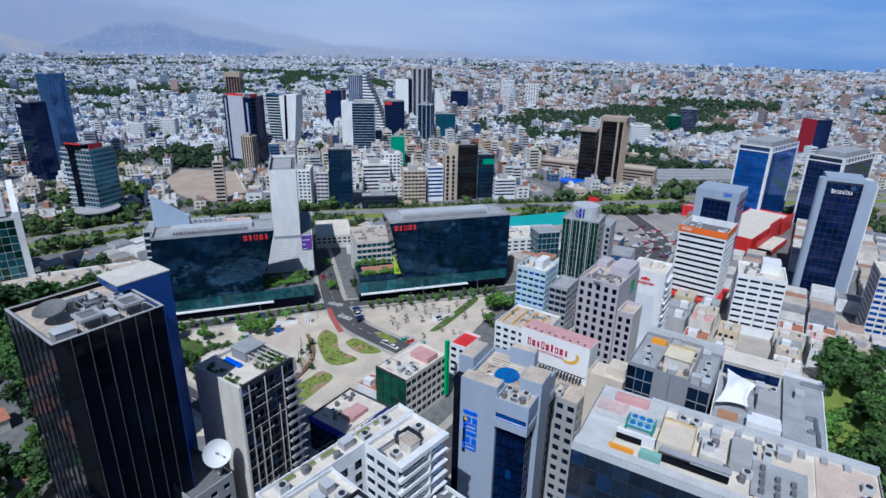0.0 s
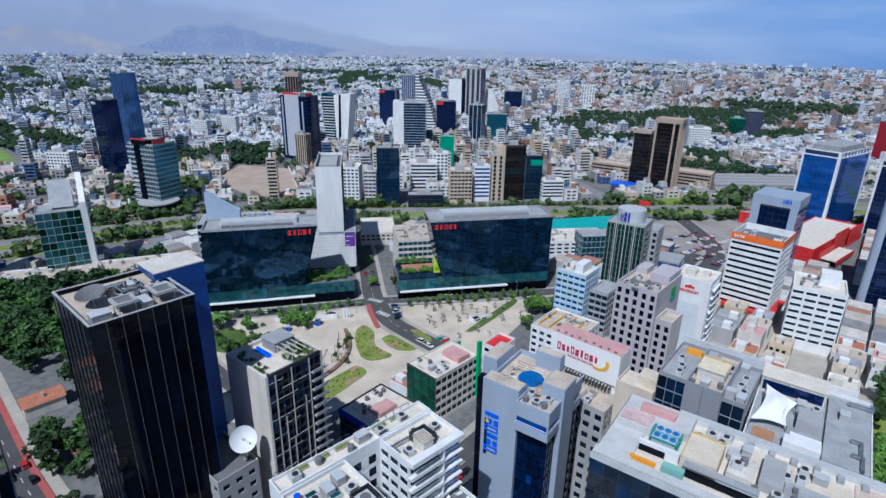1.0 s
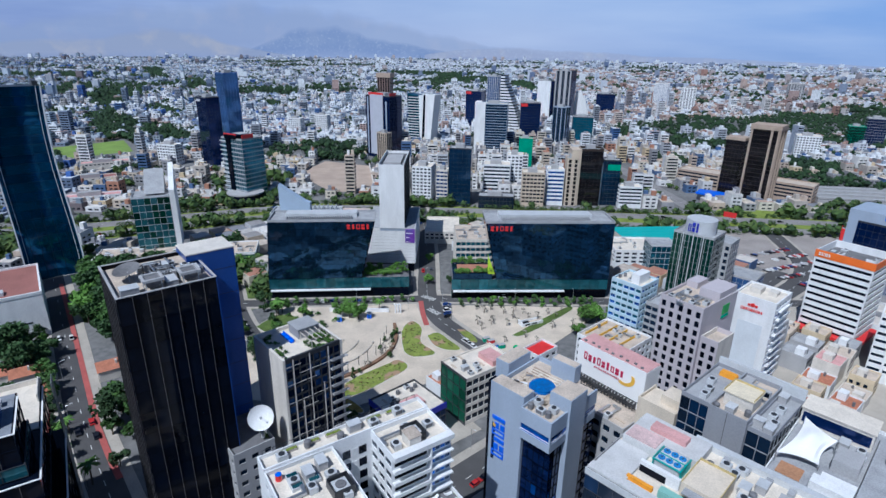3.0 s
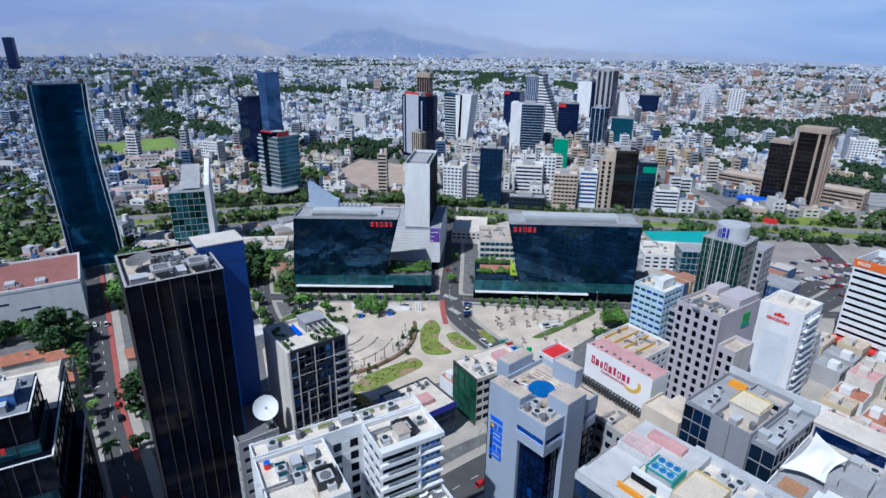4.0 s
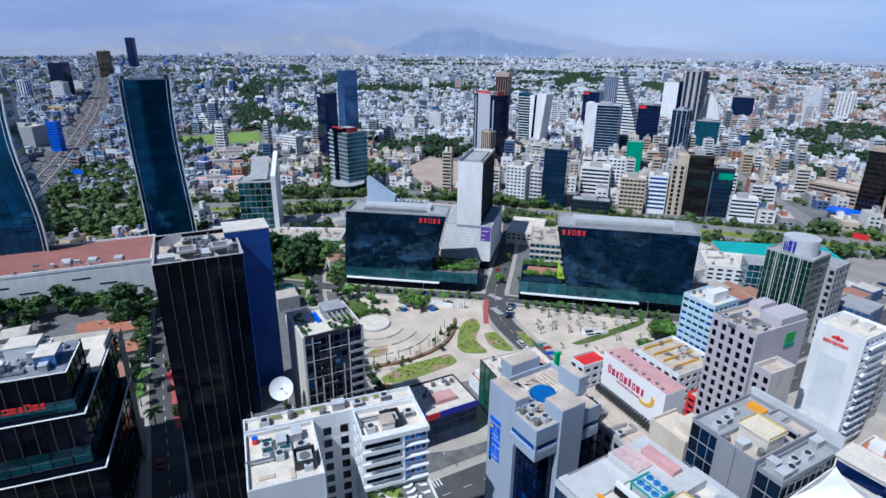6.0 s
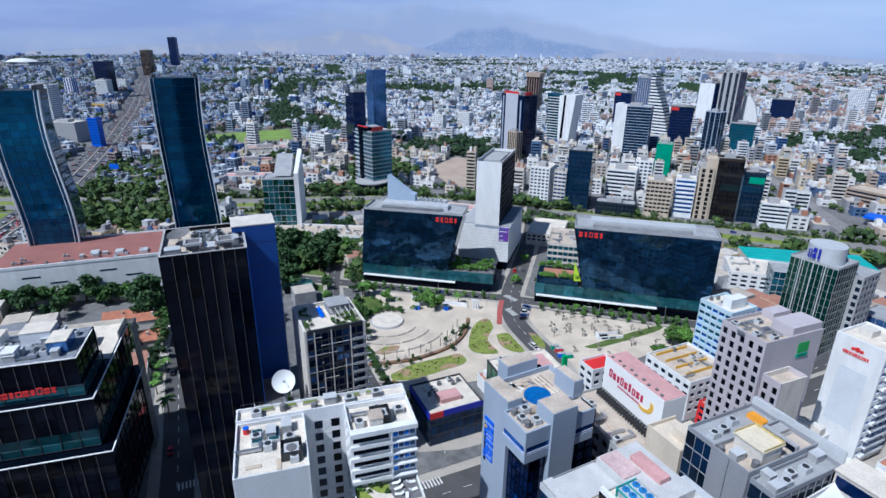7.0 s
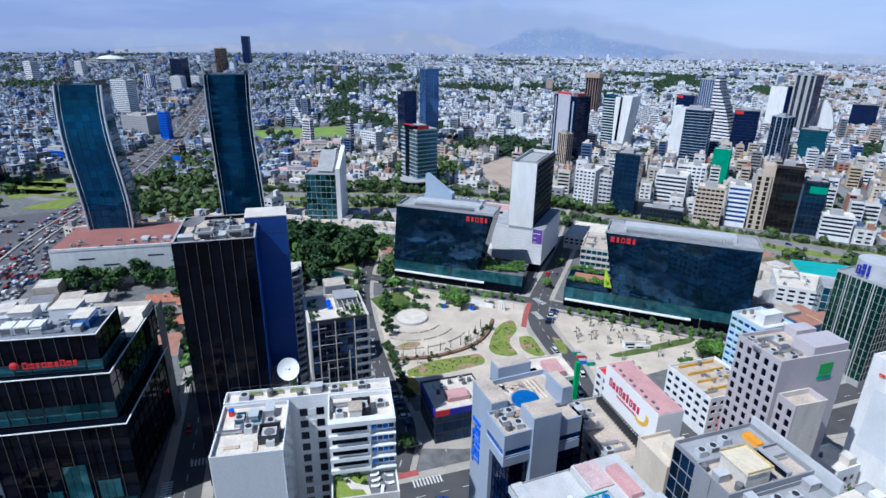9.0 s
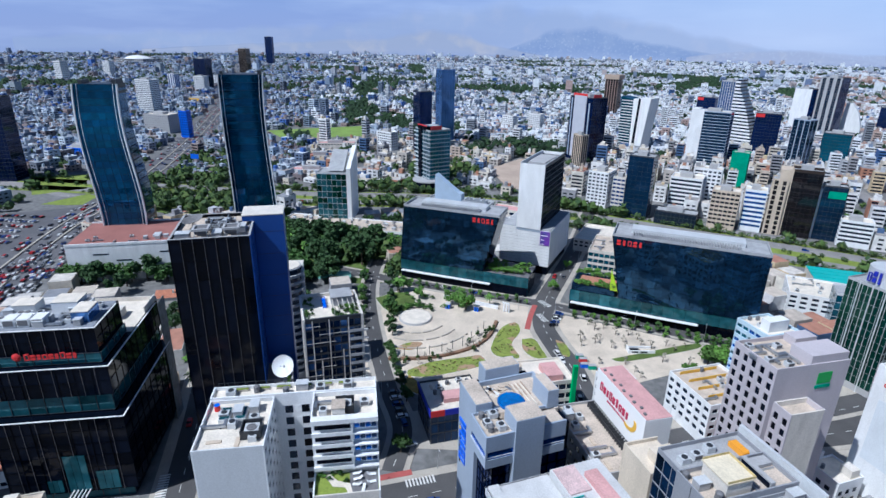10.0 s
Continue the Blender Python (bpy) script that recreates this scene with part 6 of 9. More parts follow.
shell(t, 12.9, -2.5, 23.8, 32.5, 0, 51, WHITE, G_NAVY, GREYWALL, ROOFG, 3, 3.8, 0.94, 0.7, 0.25, 0, 0.9, 0.5, (1,))
part("grey_roof", box_mesh("grey_roof", [(27.8, 36.2, -2, 26, 50.2, 51.6)]), ROOFG, t)
part("white_terrace", box_mesh("white_terrace", [(20.5, 27.5, -1.8, 1.4, 50.2, 52.6), (21.5, 27.5, 1.5, 4.5, 50.2, 51.6)]), WHITE, t)
part("wood_deck", box_mesh("wood_deck", [(14.4, 18.8, -0.5, 3.6, 50.2, 50.5)]), mat("warm_decking", (0.45, 0.24, 0.13), 0.8, var=0.2), t, "warm timber deck")
part("roof_room", box_mesh("roof_room", [(22.2, 26.8, 8, 14, 50.2, 53.0)]), GREYWALL, t)
part("rear_wing", box_mesh("rear_wing", [(13.2, 27, 20.5, 27, 50.2, 54.6)]), OFFWHITE, t)
part("rear_glass", box_mesh("rear_glass", [(13.6, 26.6, 20.4, 20.49, 51.2, 53.8)]), G_NAVY, t)
part("wing_roof", box_mesh("wing_roof", [(13.0, 27.2, 20.2, 27.2, 54.604, 54.9)]), ROOFW, t)
sl = thing("sail_canopy", 53.5, 117.5, 50.2, -30.5, "white tensile sail canopy over a roof terrace", "canopy")
n = 12
v, f = [], []
LB, LT, RT, RB = Vector((13.4, 2.4, 2.4)), Vector((14.6, 17.6, 4.0)), Vector((21.6, 14.2, 3.4)), Vector((20.6, 5.6, 1.6))
for i in range(n + 1):
    for j in range(n + 1):
        a, b = i / n, j / n
        p = (LB * (1 - b) + LT * b) * (1 - a) + (RB * (1 - b) + RT * b) * a
        p.x += 1.0 * math.sin(math.pi * b) * (1 - 2 * a)
        p.y += 1.0 * math.sin(math.pi * a) * (1 - 2 * b)
        p.z += 1.3 * math.exp(-((a - 0.45) ** 2 + (b - 0.6) ** 2) * 9) - 0.5 * math.sin(math.pi * b) * (a > 0.9)
        v += [(p.x, p.y, p.z), (p.x, p.y, p.z - 0.06)]
for i in range(n):
    for j in range(n):
        p, q = 2 * (i * (n + 1) + j), 2 * ((i + 1) * (n + 1) + j)
        f += [(p, q, q + 2, p + 2), (p + 1, p + 3, q + 3, q + 1)]
me = bpy.data.meshes.new("membrane")
me.from_pydata(v, [], f)
part("membrane", me, SIGNWHITE, sl)
for p in (LB, LT, RT, RB):
    part("mast", tube_mesh("mast", 0.12, 0.12, 0, p.z + 0.1, 8, p.x, p.y), STEEL, sl)

# low buildings beside the square and along the avenue
t = thing("bank_branch", -44.5, 156.0, 0, -34, "low white building with a dark blue and red fascia", "building")
claim(-44.5, 156, -34, 20, 22)
shell(t, 0, 0, 18.5, 20, 0, 13.5, DARKFRAME, G_NIGHT, DARKFRAME, ROOFW, 2.6, 4.2, 0.96, 0.9, 0.25, 0, 0.8, 0.5, (0, 1))
part("fascia", box_mesh("fascia", [(-0.2, 18.7, -0.25, 0, 11.3, 13.6)]), NAVYSIGN, t)
part("fascia", box_mesh("fascia", [(18.5, 18.75, 0, 5, 11.3, 13.6)]), RED, t)
part("fascia", box_mesh("fascia", [(18.5, 18.75, 5, 20, 11.3, 13.6)]), NAVYSIGN, t)
part("pink_roof", box_mesh("pink_roof", [(9, 14, 6, 14, 12.8, 14.4)]), PINK, t)
t = thing("office_block", -24.3, 177.3, 0, -38, "low white office block with a pink roof house", "building")
claim(-24.3, 177.3, -38, 18, 26)
shell(t, 0, 0, 15, 24, 0, 20, OFFWHITE, G_DARK, GREYWALL, ROOFW, 3, 3.6, 0.9, 0.6, 0.3, 1, 0.8, 0.5, (0, 1), None, (), None, {0: dict(wall=DARKFRAME, pane=glass("leaf_green_glass", (0.03, 0.15, 0.09), 0.35), bay=3.7, fh=4.5, wf=0.96, hf=0.95)})
part("pink_roof", box_mesh("pink_roof", [(5, 13.5, 14, 20, 19.2, 21.5)]), PINK, t)
part("side_screen", box_mesh("side_screen", [(15.02, 16.2, 22.4, 24.0, 2, 26)]), mat("bright_green_net", (0.01, 0.40, 0.12), 0.6), t, "tall green netting screen")
t = tower("shop", 3.5, 201, -34, 8, 12, 17, "small white block with a red roof panel", **with_(FLAT, wall=WHITE, roofing=RED))
t = tower("office_block", 24, 220, -34, 22, 22, 17, "low white block with yellow-framed roof terraces", **with_(FLAT, wall=WHITE, roofing=ROOF))
for k in range(4):
    part("roof_frame", box_mesh("roof_frame", [(2 + k * 5, 2.25 + k * 5, 3, 19, 16.2, 17.3)]), YELLOW, t)
tower("shop", 46, 206, -34, 8, 9, 12, "small white shop with red fascia", **with_(FLAT, wall=RED, roofing=ROOF))
t = thing("utility_block", -67.5, 115.5, 0, -34, "low dark service building with a roof deck", "building")
claim(-67.5, 115.5, -34, 15, 12)
shell(t, 0, -8, 18, 11, 0, 33, GREYWALL, G_DARK, DARKFRAME, ROOFD, 3, 3.6, 0.5, 0.4, 0.3, 0, 1.0, 0.5, (1,))
dish = thing("satellite_dish", -54.0, 107.4, 33, 0, "large white satellite dish on a roof stand", "satellite dish")
v, f = [(0, 0, 0)], []
for i in range(1, 6):
    for k in range(32):
        a = 2 * math.pi * k / 32
        r = 3.3 * i / 5
        v.append((r * math.cos(a), r * math.sin(a), 0.1 * r * r))
for k in range(32):
    f.append((0, 1 + k, 1 + (k + 1) % 32))
    for i in range(4):
        f.append((1 + 32 * i + k, 1 + 32 * i + 32 + k, 1 + 32 * i + 32 + (k + 1) % 32, 1 + 32 * i + (k + 1) % 32))
me = bpy.data.meshes.new("reflector")
me.from_pydata(v, [], f)
DISHM = Matrix.Translation((0, 0, 6.2)) @ Vector((0.50, -0.70, 0.52)).to_track_quat("Z", "Y").to_matrix().to_4x4()
part("reflector", me, WHITE, dish, m=DISHM)
part("feed_arm", tube_mesh("feed_arm", 0.07, 0.05, 0, 2.6, 8, more=((0.22, 0.22, 2.5, 2.9, 0, 0),)), STEEL, dish, m=DISHM)
part("stand", tube_mesh("stand", 0.5, 0.3, 0, 6.4, 12), GREYWALL, dish)
rb = thing("apartment_block", -100, 141, 0, -38, "rounded grey apartment block with stacked balconies", "building")
claim(-108, 146, -38, 16, 16)
part("body", tube_mesh("body", 5.6, 5.6, 0, 48.5, 24), GREYWALL, rb)
part("rear", box_mesh("rear", [(-9, 2, -5, 6, 0, 47)]), OFFWHITE, rb)
part("roof", tube_mesh("roof", 5.0, 5.0, 48.5, 48.8, 24), ROOFW, rb)
for k in range(15):
    part("balcony", tube_mesh("balcony", 6.5, 6.5, 2.6 + k * 3.05, 3.6 + k * 3.05, 24), GREYWALL, rb)
    part("glazing_band", tube_mesh("glazing_band", 5.7, 5.7, 3.7 + k * 3.05, 5.5 + k * 3.05, 24), G_DARK, rb)
# teal market roofs, station block
t = thing("market_hall", 50, 384, 0, 20, "long market hall with a teal sheet roof", "building")
claim(50, 384, 20, 72, 34)
part("hall", box_mesh("hall", [(0, 70, 0, 28, 0, 6)]), OFFWHITE, t)
for k in range(5):
    part("roof_bay", prism_mesh("roof_bay", [(0, 6), (71, 6), (71, 6.4), (0, 6.4)], 0.1 + k * 5.7, 5.3 + k * 5.7, "y"), TEAL, t)
t = tower("office_block", 42, 345, 14, 34, 26, 12, "white hall with pale roof beside the glass offices", **with_(FLAT, wall=WHITE, bay=5))
tower("office_block", 62, 338, 14, 15, 14, 20, "glass stair block beside the white hall", **with_(CURT, pane=G_TEAL, wall=LIGHTMETAL))
t = tower("office_block", 100, 320, -28, 16, 16, 14, "low grey glass block beside a car park", **with_(CURT, pane=G_PALE, wall=GREYWALL))
tower("office_block", -85, 352, 14, 24, 36, 9, "low pale shops along the side street", **with_(FLAT, wall=OFFWHITE))

# ---- trees ----
def leaf_mesh(name, clumps, per, size, seed, flat=0.5):
    """Many small leaves gathered in clumps (x, y, z, r)."""
    rg = np.random.RandomState(seed)
    v, f = [], []
    for cx, cy, cz, r in clumps:
        for _ in range(per):
            d = rg.normal(size=3)
            d /= np.linalg.norm(d)
            p = np.array((cx, cy, cz)) + d * r * rg.uniform(0.55, 1.05) * np.array((1, 1, 0.8))
            a = rg.normal(size=3)
            a[2] *= flat
            a /= np.linalg.norm(a)
            b = np.cross(a, d + 0.4 * rg.normal(size=3))
            b /= np.linalg.norm(b) + 1e-6
            s = size * rg.uniform(0.6, 1.3)
            k = len(v)
            v += [tuple(p - a * s), tuple(p + b * s * 0.6), tuple(p + a * s), tuple(p - b * s * 0.6)]
            f.append((k, k + 1, k + 2, k + 3))
    me = bpy.data.meshes.new(name)
    me.from_pydata(v, [], f)
    return me


def limb_mesh(name, segs):
    """Tapered limbs: pairs of end points with radii."""
    v, f = [], []
    for (p, r0), (q, r1) in segs:
        p, q = Vector(p), Vector(q)
        d = (q - p).normalized()
        a = d.orthogonal().normalized()
        b = d.cross(a)
        k = len(v)
        for c, r in ((p, r0), (q, r1)):
            for i in range(7):
                t = 2 * math.pi * i / 7
                v.append(tuple(c + (a * math.cos(t) + b * math.sin(t)) * r))
        f += [(k + i, k + (i + 1) % 7, k + 7 + (i + 1) % 7, k + 7 + i) for i in range(7)]
        f.append(tuple(k + 7 + i for i in range(7)))
    me = bpy.data.meshes.new(name)
    me.from_pydata(v, [], f)
    return me


def tree(seed, h, spread, leaf, label, per=70, clump=11):
    rg = random.Random(seed)
    t = thing("tree", 0, -900, 0, 0, label, "tree", "trees")
    segs = [(((0, 0, 0), 0.035 * h), ((0.02 * h, 0, 0.38 * h), 0.024 * h))]
    clumps = []
    for k in range(clump):
        a, r = rg.uniform(0, 6.28), spread * rg.uniform(0.15, 0.85)
        z = h * rg.uniform(0.5, 0.93) - 0.15 * h * (r / spread)
        c = (r * math.cos(a), r * math.sin(a), z)
        clumps.append((*c, spread * rg.uniform(0.3, 0.5)))
        if k % 2 == 0:
            segs.append((((0.02 * h, 0, 0.36 * h), 0.016 * h), (c, 0.006 * h)))
    part("trunk", limb_mesh("trunk", segs), BARK, t)
    part("crown", leaf_mesh("crown", clumps, per, 0.085 * h ** 0.8 + 0.12, seed), leaf, t)
    return t


def palm(seed, h):
    rg = random.Random(seed)
    t = thing("palm_tree", 0, -900, 0, 0, "slim palm tree with arching fronds", "tree", "palms")
    part("trunk", limb_mesh("trunk", [(((0, 0, 0), 0.3), ((0.15, 0, h * 0.5), 0.22)), (((0.15, 0, h * 0.5), 0.22), ((0.1, 0.1, h), 0.2))]), BARK, t)
    v, f = [], []
    for k in range(18):
        a, e = k * 2.4, rg.uniform(0.1, 0.9)
        c, s = math.cos(a), math.sin(a)
        for i in range(5):
            x0, x1 = i * 0.62, (i + 1) * 0.62
            z0, z1 = h + e * x0 - 0.22 * x0 * x0, h + e * x1 - 0.22 * x1 * x1
            for side in (-1, 1):
                w0, w1 = 0.45 * math.sin(0.6 + x0 * 0.75), 0.45 * math.sin(0.6 + x1 * 0.75)
                n = len(v)
                v += [(x0 * c, x0 * s, z0), (x1 * c, x1 * s, z1), (x1 * c - side * s * w1, x1 * s + side * c * w1, z1 - 0.25), (x0 * c - side * s * w0, x0 * s + side * c * w0, z0 - 0.25)]
                f.append((n, n + 1, n + 2, n + 3))
    me = bpy.data.meshes.new("fronds")
    me.from_pydata(v, [], f)
    part("fronds", me, LEAFB, t)
    return t


TREES = [tree(11, 9, 4.2, LEAFD, "dark broad-crowned street tree"), tree(12, 11, 5.0, LEAF, "full green park tree"), tree(13, 8, 3.6, LEAFB, "bright green round-crowned tree"), tree(14, 13, 5.6, LEAFD, "tall dark park tree")]
SMALL = [tree(21, 4.2, 1.7, LEAF, "young street tree in the paving", 40, 8), tree(22, 3.6, 1.5, LEAFB, "young bright street tree", 40, 7), tree(23, 4.6, 1.5, mat("grey_leaf", (0.30, 0.28, 0.23), 0.9, var=0.3, rnd=0.2), "thin dusty sapling on the square", 9, 4)]
SHRUB = [tree(31, 2.4, 1.7, LEAF, "low green shrub in a bed", 50, 8), tree(32, 2.2, 1.9, LEAFB, "low bright shrub in a bed", 50, 8)]
PALM = [palm(41, 7.5), palm(42, 6)]


def plant(kinds, x, y, z=0.0, s=None):
    k = random.choice(kinds)
    s = s or random.uniform(0.8, 1.25)
    return copy_thing(k, pose(x, y, z, 0, 0, random.uniform(0, 360)) @ Matrix.Scale(s, 4))


def inside(x, y, poly):
    hit = False
    for (x0, y0), (x1, y1) in zip(poly, poly[1:] + poly[:1]):
        if (y0 > y) != (y1 > y) and x < (x1 - x0) * (y - y0) / (y1 - y0) + x0:
            hit = not hit
    return hit


def grove(poly, n, kinds, gap, z=0.05, big=1.0):
    done = []
    for _ in range(n * 30):
        x = random.uniform(min(p[0] for p in poly), max(p[0] for p in poly))
        y = random.uniform(min(p[1] for p in poly), max(p[1] for p in poly))
        if inside(x, y, poly) and free(x, y, 1.5) and all((x - a) ** 2 + (y - b) ** 2 > gap * gap for a, b in done) and not near_road(x, y, 1):
            done.append((x, y))
            plant(kinds, x, y, z, big * random.uniform(0.8, 1.25))
            if len(done) >= n:
                break


GAP = np.full((780, 380), 99.0)


def chart_roads():
    """A chart of the distance to the nearest road's edge, in cells of 5 m."""
    for pts, half in ROADS:
        for (x0, y0), (x1, y1) in zip(pts, pts[1:]):
            n = max(1, int(math.hypot(x1 - x0, y1 - y0) / 4))
            for k in range(n):
                x, y = x0 + (x1 - x0) * k / n, y0 + (y1 - y0) * k / n
                i, j = int((x + 2750) / 5), int((y + 150) / 5)
                i0, i1, j0, j1 = max(i - 14, 0), min(i + 15, 780), max(j - 14, 0), min(j + 15, 380)
                if i0 < i1 and j0 < j1:
                    gx = (np.arange(i0, i1) + 0.5) * 5 - 2750 - x
                    gy = (np.arange(j0, j1) + 0.5) * 5 - 150 - y
                    d = np.sqrt(gx[:, None] ** 2 + gy[None] ** 2) - half
                    GAP[i0:i1, j0:j1] = np.minimum(GAP[i0:i1, j0:j1], d)


chart_roads()


def near_road(x, y, extra):
    i, j = int((x + 2750) / 5), int((y + 150) / 5)
    return 0 <= i < 780 and 0 <= j < 380 and GAP[i, j] < extra


FARTREES = []


def far_grove(poly, n, gap):
    """Notes places for distant trees, which are joined later."""
    got = 0
    for _ in range(n * 40):
        x = random.uniform(min(p[0] for p in poly), max(p[0] for p in poly))
        y = random.uniform(min(p[1] for p in poly), max(p[1] for p in poly))
        if inside(x, y, poly) and free(x, y, 2) and not near_road(x, y, 1):
            FARTREES.append((x, y, 6.0, True))
            got += 1
            if got >= 3 * n:
                break


PARK = [(-222, 186), (-178, 196), (-150, 214), (-141, 232), (-160, 255), (-196, 300), (-262, 252)]
grove(PARK, 60, TREES, 4.4, 0.05, 1.4)
for k in range(15):
    x, y = -98 - k * 4.9, 184 + k * 4.8
    for side in (-7.5, 7.5):
        if (k + (side > 0)) % 4:
            plant(TREES, x + side * 0.7 + random.uniform(-1, 1), y + side * 0.72 + random.uniform(-1, 1), 0.2, random.uniform(0.45, 0.75))
for k in range(9):
    plant(TREES[:2], -52 - k * 4.2, 157.5 + k * 2.9, 0.2, random.uniform(0.38, 0.6))
FARPARK = [(-206, 262), (-190, 290), (-166, 286), (-140, 246), (-150, 232), (-185, 232)]
grove([(-132, 204), (-112, 200), (-104, 214), (-112, 232), (-130, 232)], 10, TREES[:3] + SHRUB, 3.5, 0.05, 0.75)
grove([(-112, 222), (-100, 224), (-84, 232), (-80, 240), (-110, 232)], 9, TREES[2:3] + SHRUB, 3.0)
grove([(116, 132), (132, 122), (200, 205), (176, 222), (150, 190)], 26, TREES[1:3], 5, 0.05, 1.4)
far_grove([(-520, 205), (-440, 228), (-400, 265), (-440, 300), (-520, 260)], 24, 7)
far_grove([(-450, 196), (-370, 196), (-300, 255), (-325, 290), (-400, 262)], 34, 7)
far_grove([(-574, 300), (-526, 372), (-400, 305), (-448, 258)], 40, 7)
far_grove([(-619, 498), (-596, 515), (-495, 440), (-513, 421)], 22, 7)
far_grove([(-330, 330), (-300, 345), (-240, 420), (-262, 430)], 16, 7)
grove([(-272, 118), (-236, 112), (-190, 165), (-214, 172)], 9, TREES, 6)
far_grove(FARPARK, 16, 6)
far_grove([(-360, 560), (-270, 610), (-280, 680), (-380, 640)], 26, 7)
far_grove([(-330, 420), (-245, 450), (-265, 500), (-345, 470)], 18, 7)
for k in range(15):
    plant(SMALL[:2], -131 + k * 4.8 + random.uniform(-0.6, 0.6), 236.0 + k * 1.76, 0.2)
for k in range(17):
    plant(SMALL[:2], -38 + k * 4.2 + random.uniform(-0.6, 0.6), 266.5 + k * 1.3, 0.2)
for k in range(10):
    plant(SMALL[:2] + SHRUB, -36 + k * 6.7 + random.uniform(-0.8, 0.8), 263.0 + k * 2.1, 0.2)
grove([(-38, 252), (-20, 236), (10, 262), (22, 276), (-34, 262)], 18, SMALL[2:], 4.6, 0.1)
grove([(-10, 232), (4, 226), (30, 262), (24, 272)], 7, SMALL[2:], 3.8, 0.1)
grove([(-62, 203), (-55, 203), (-55, 216), (-60, 226), (-64, 222)], 15, SMALL[2:] + SMALL[:1], 1.9, 0.1, 0.65)
grove([(-80, 168), (-66, 178), (-60, 196), (-64, 196), (-70, 184), (-82, 174)], 14, SMALL[2:] + SMALL[:1], 2.2, 0.1, 0.65)
grove([(20, 250), (34, 236), (44, 262), (38, 284), (26, 270)], 12, TREES[2:3] + SHRUB, 3.0)
for k in range(12):
    plant(TREES[:3], -150 - k * 7 + random.uniform(-1, 1), 122 + k * 5.3, 0.2, random.uniform(0.7, 1))
for x, y, s in ((-196, 158, 1.25), (-131, 128, 0.7), (-116, 116, 0.7), (-34, 136, 0.7), (70, 213, 0.8), (84, 204, 0.6), (88, 203, 0.6), (-62, 286, 0.8), (-84, 296, 0.7), (-50, 290, 0.6), (-72, 320, 0.7)):
    plant(TREES[:3], x, y, 0.2, s)
for x, y in ((-118, 107), (-93, 241), (-77, 246), (-146, 124), (110, 205), (-124, 226)):
    plant(PALM, x, y, 0.2)
for k in range(17):
    for o in (2.5,):
        plant(TREES[:2] + TREES[3:], -266 + k * 5.0 + o * 0.55 + random.uniform(-1, 1), 242.5 - k * 3.95 + o * 0.83 + random.uniform(-1, 1), 0.2, random.uniform(1.0, 1.25))
for x, y, s in ((-205, 152, 1.55), (-196, 146, 1.3), (-213, 161, 1.3), (-144, 142, 0.95), (-138, 139, 0.7), (-170, 124, 0.8), (-178, 128, 0.9)):
    plant(TREES[1:2] + TREES[3:], x, y, 0.2, s)
grove([(-138, 132), (-120, 130), (-112, 148), (-140, 178), (-172, 204), (-182, 192), (-152, 166)], 24, TREES, 5.0)
for x, y in ((-148, 122), (-141, 117.5), (-135, 113)):
    plant(PALM, x, y, 0.2, 0.8)
for k in range(10):
    plant(TREES[1:2] + TREES[3:], -268 + k * 4.6 + random.uniform(-1, 1), 108 + k * 5.2 + random.uniform(-2, 2), 0.2, random.uniform(0.9, 1.35))
# planted terraces of the slanted blocks
for ox, oy, yaw, x0, x1, n in ((-138.8, 242.4, 19.8, 51, 74, 40), (-44.5, 271.0, 17.4, 1.5, 21, 34)):
    c, s = math.cos(radians(yaw)), math.sin(radians(yaw))
    for k in range(n):
        u = x0 + (x1 - x0) * k / n
        vv = random.choice((1.6, 2.2, 15.0, 16.0)) if x0 < 10 else random.uniform(2, 15)
        plant(SHRUB[1:] + SHRUB[1:] + SMALL[1:2], ox + u * c - vv * s, oy + u * s + vv * c, 14.6 if x0 < 10 else 10.9, random.uniform(0.8, 1.3))
# roof gardens
for ox, oy, yaw, x0, x1, y0, y1, z, n, s in ((-62.9, 120.5, -32.7, 9.5, 16.5, 9, 16.5, 53.95, 22, 0.5), (-62.9, 120.5, -32.7, 2, 16.5, 1, 3.4, 53.95, 16, 0.4), (-33, 76.5, -41, 14, 16.5, 22.6, 29, 42.3, 7, 0.4), (-67.5, 115.5, -34, 1, 17, 1.4, 2.4, 32, 7, 0.5)):
    c, sn = math.cos(radians(yaw)), math.sin(radians(yaw))
    for k in range(n):
        u, w = random.uniform(x0, x1), random.uniform(y0, y1)
        plant(SHRUB, ox + u * c - w * sn, oy + u * sn + w * c, z, s * random.uniform(0.7, 1.3))
# tufts and young shrubs in the square's beds
rg = random.Random(41)
tufts = []
for poly in ([(-66, 173.5), (-63, 184), (-52, 202), (-46.5, 199), (-58, 177)], [(-55, 222), (-57.5, 232), (-56, 238), (-51, 233), (-47, 221), (-40, 214), (-46, 210), (-50, 212)], [(-43, 228), (-34, 226), (-29, 221), (-38, 222)]):
    for _ in range(400):
        x, y = rg.uniform(-66, -28), rg.uniform(172, 240)
        if inside(x, y, poly):
            tufts.append((x, y, 0.4, rg.uniform(0.25, 0.6)))
slab("shrubs", leaf_mesh("shrubs", tufts, 14, 0.28, 5), island("shrub_leaves", [(0.10, 0.15, 0.03), (0.16, 0.19, 0.04), (0.06, 0.09, 0.03), (0.20, 0.09, 0.05)]), "young green and reddish shrubs in the curved beds", "shrubs", "stuff")
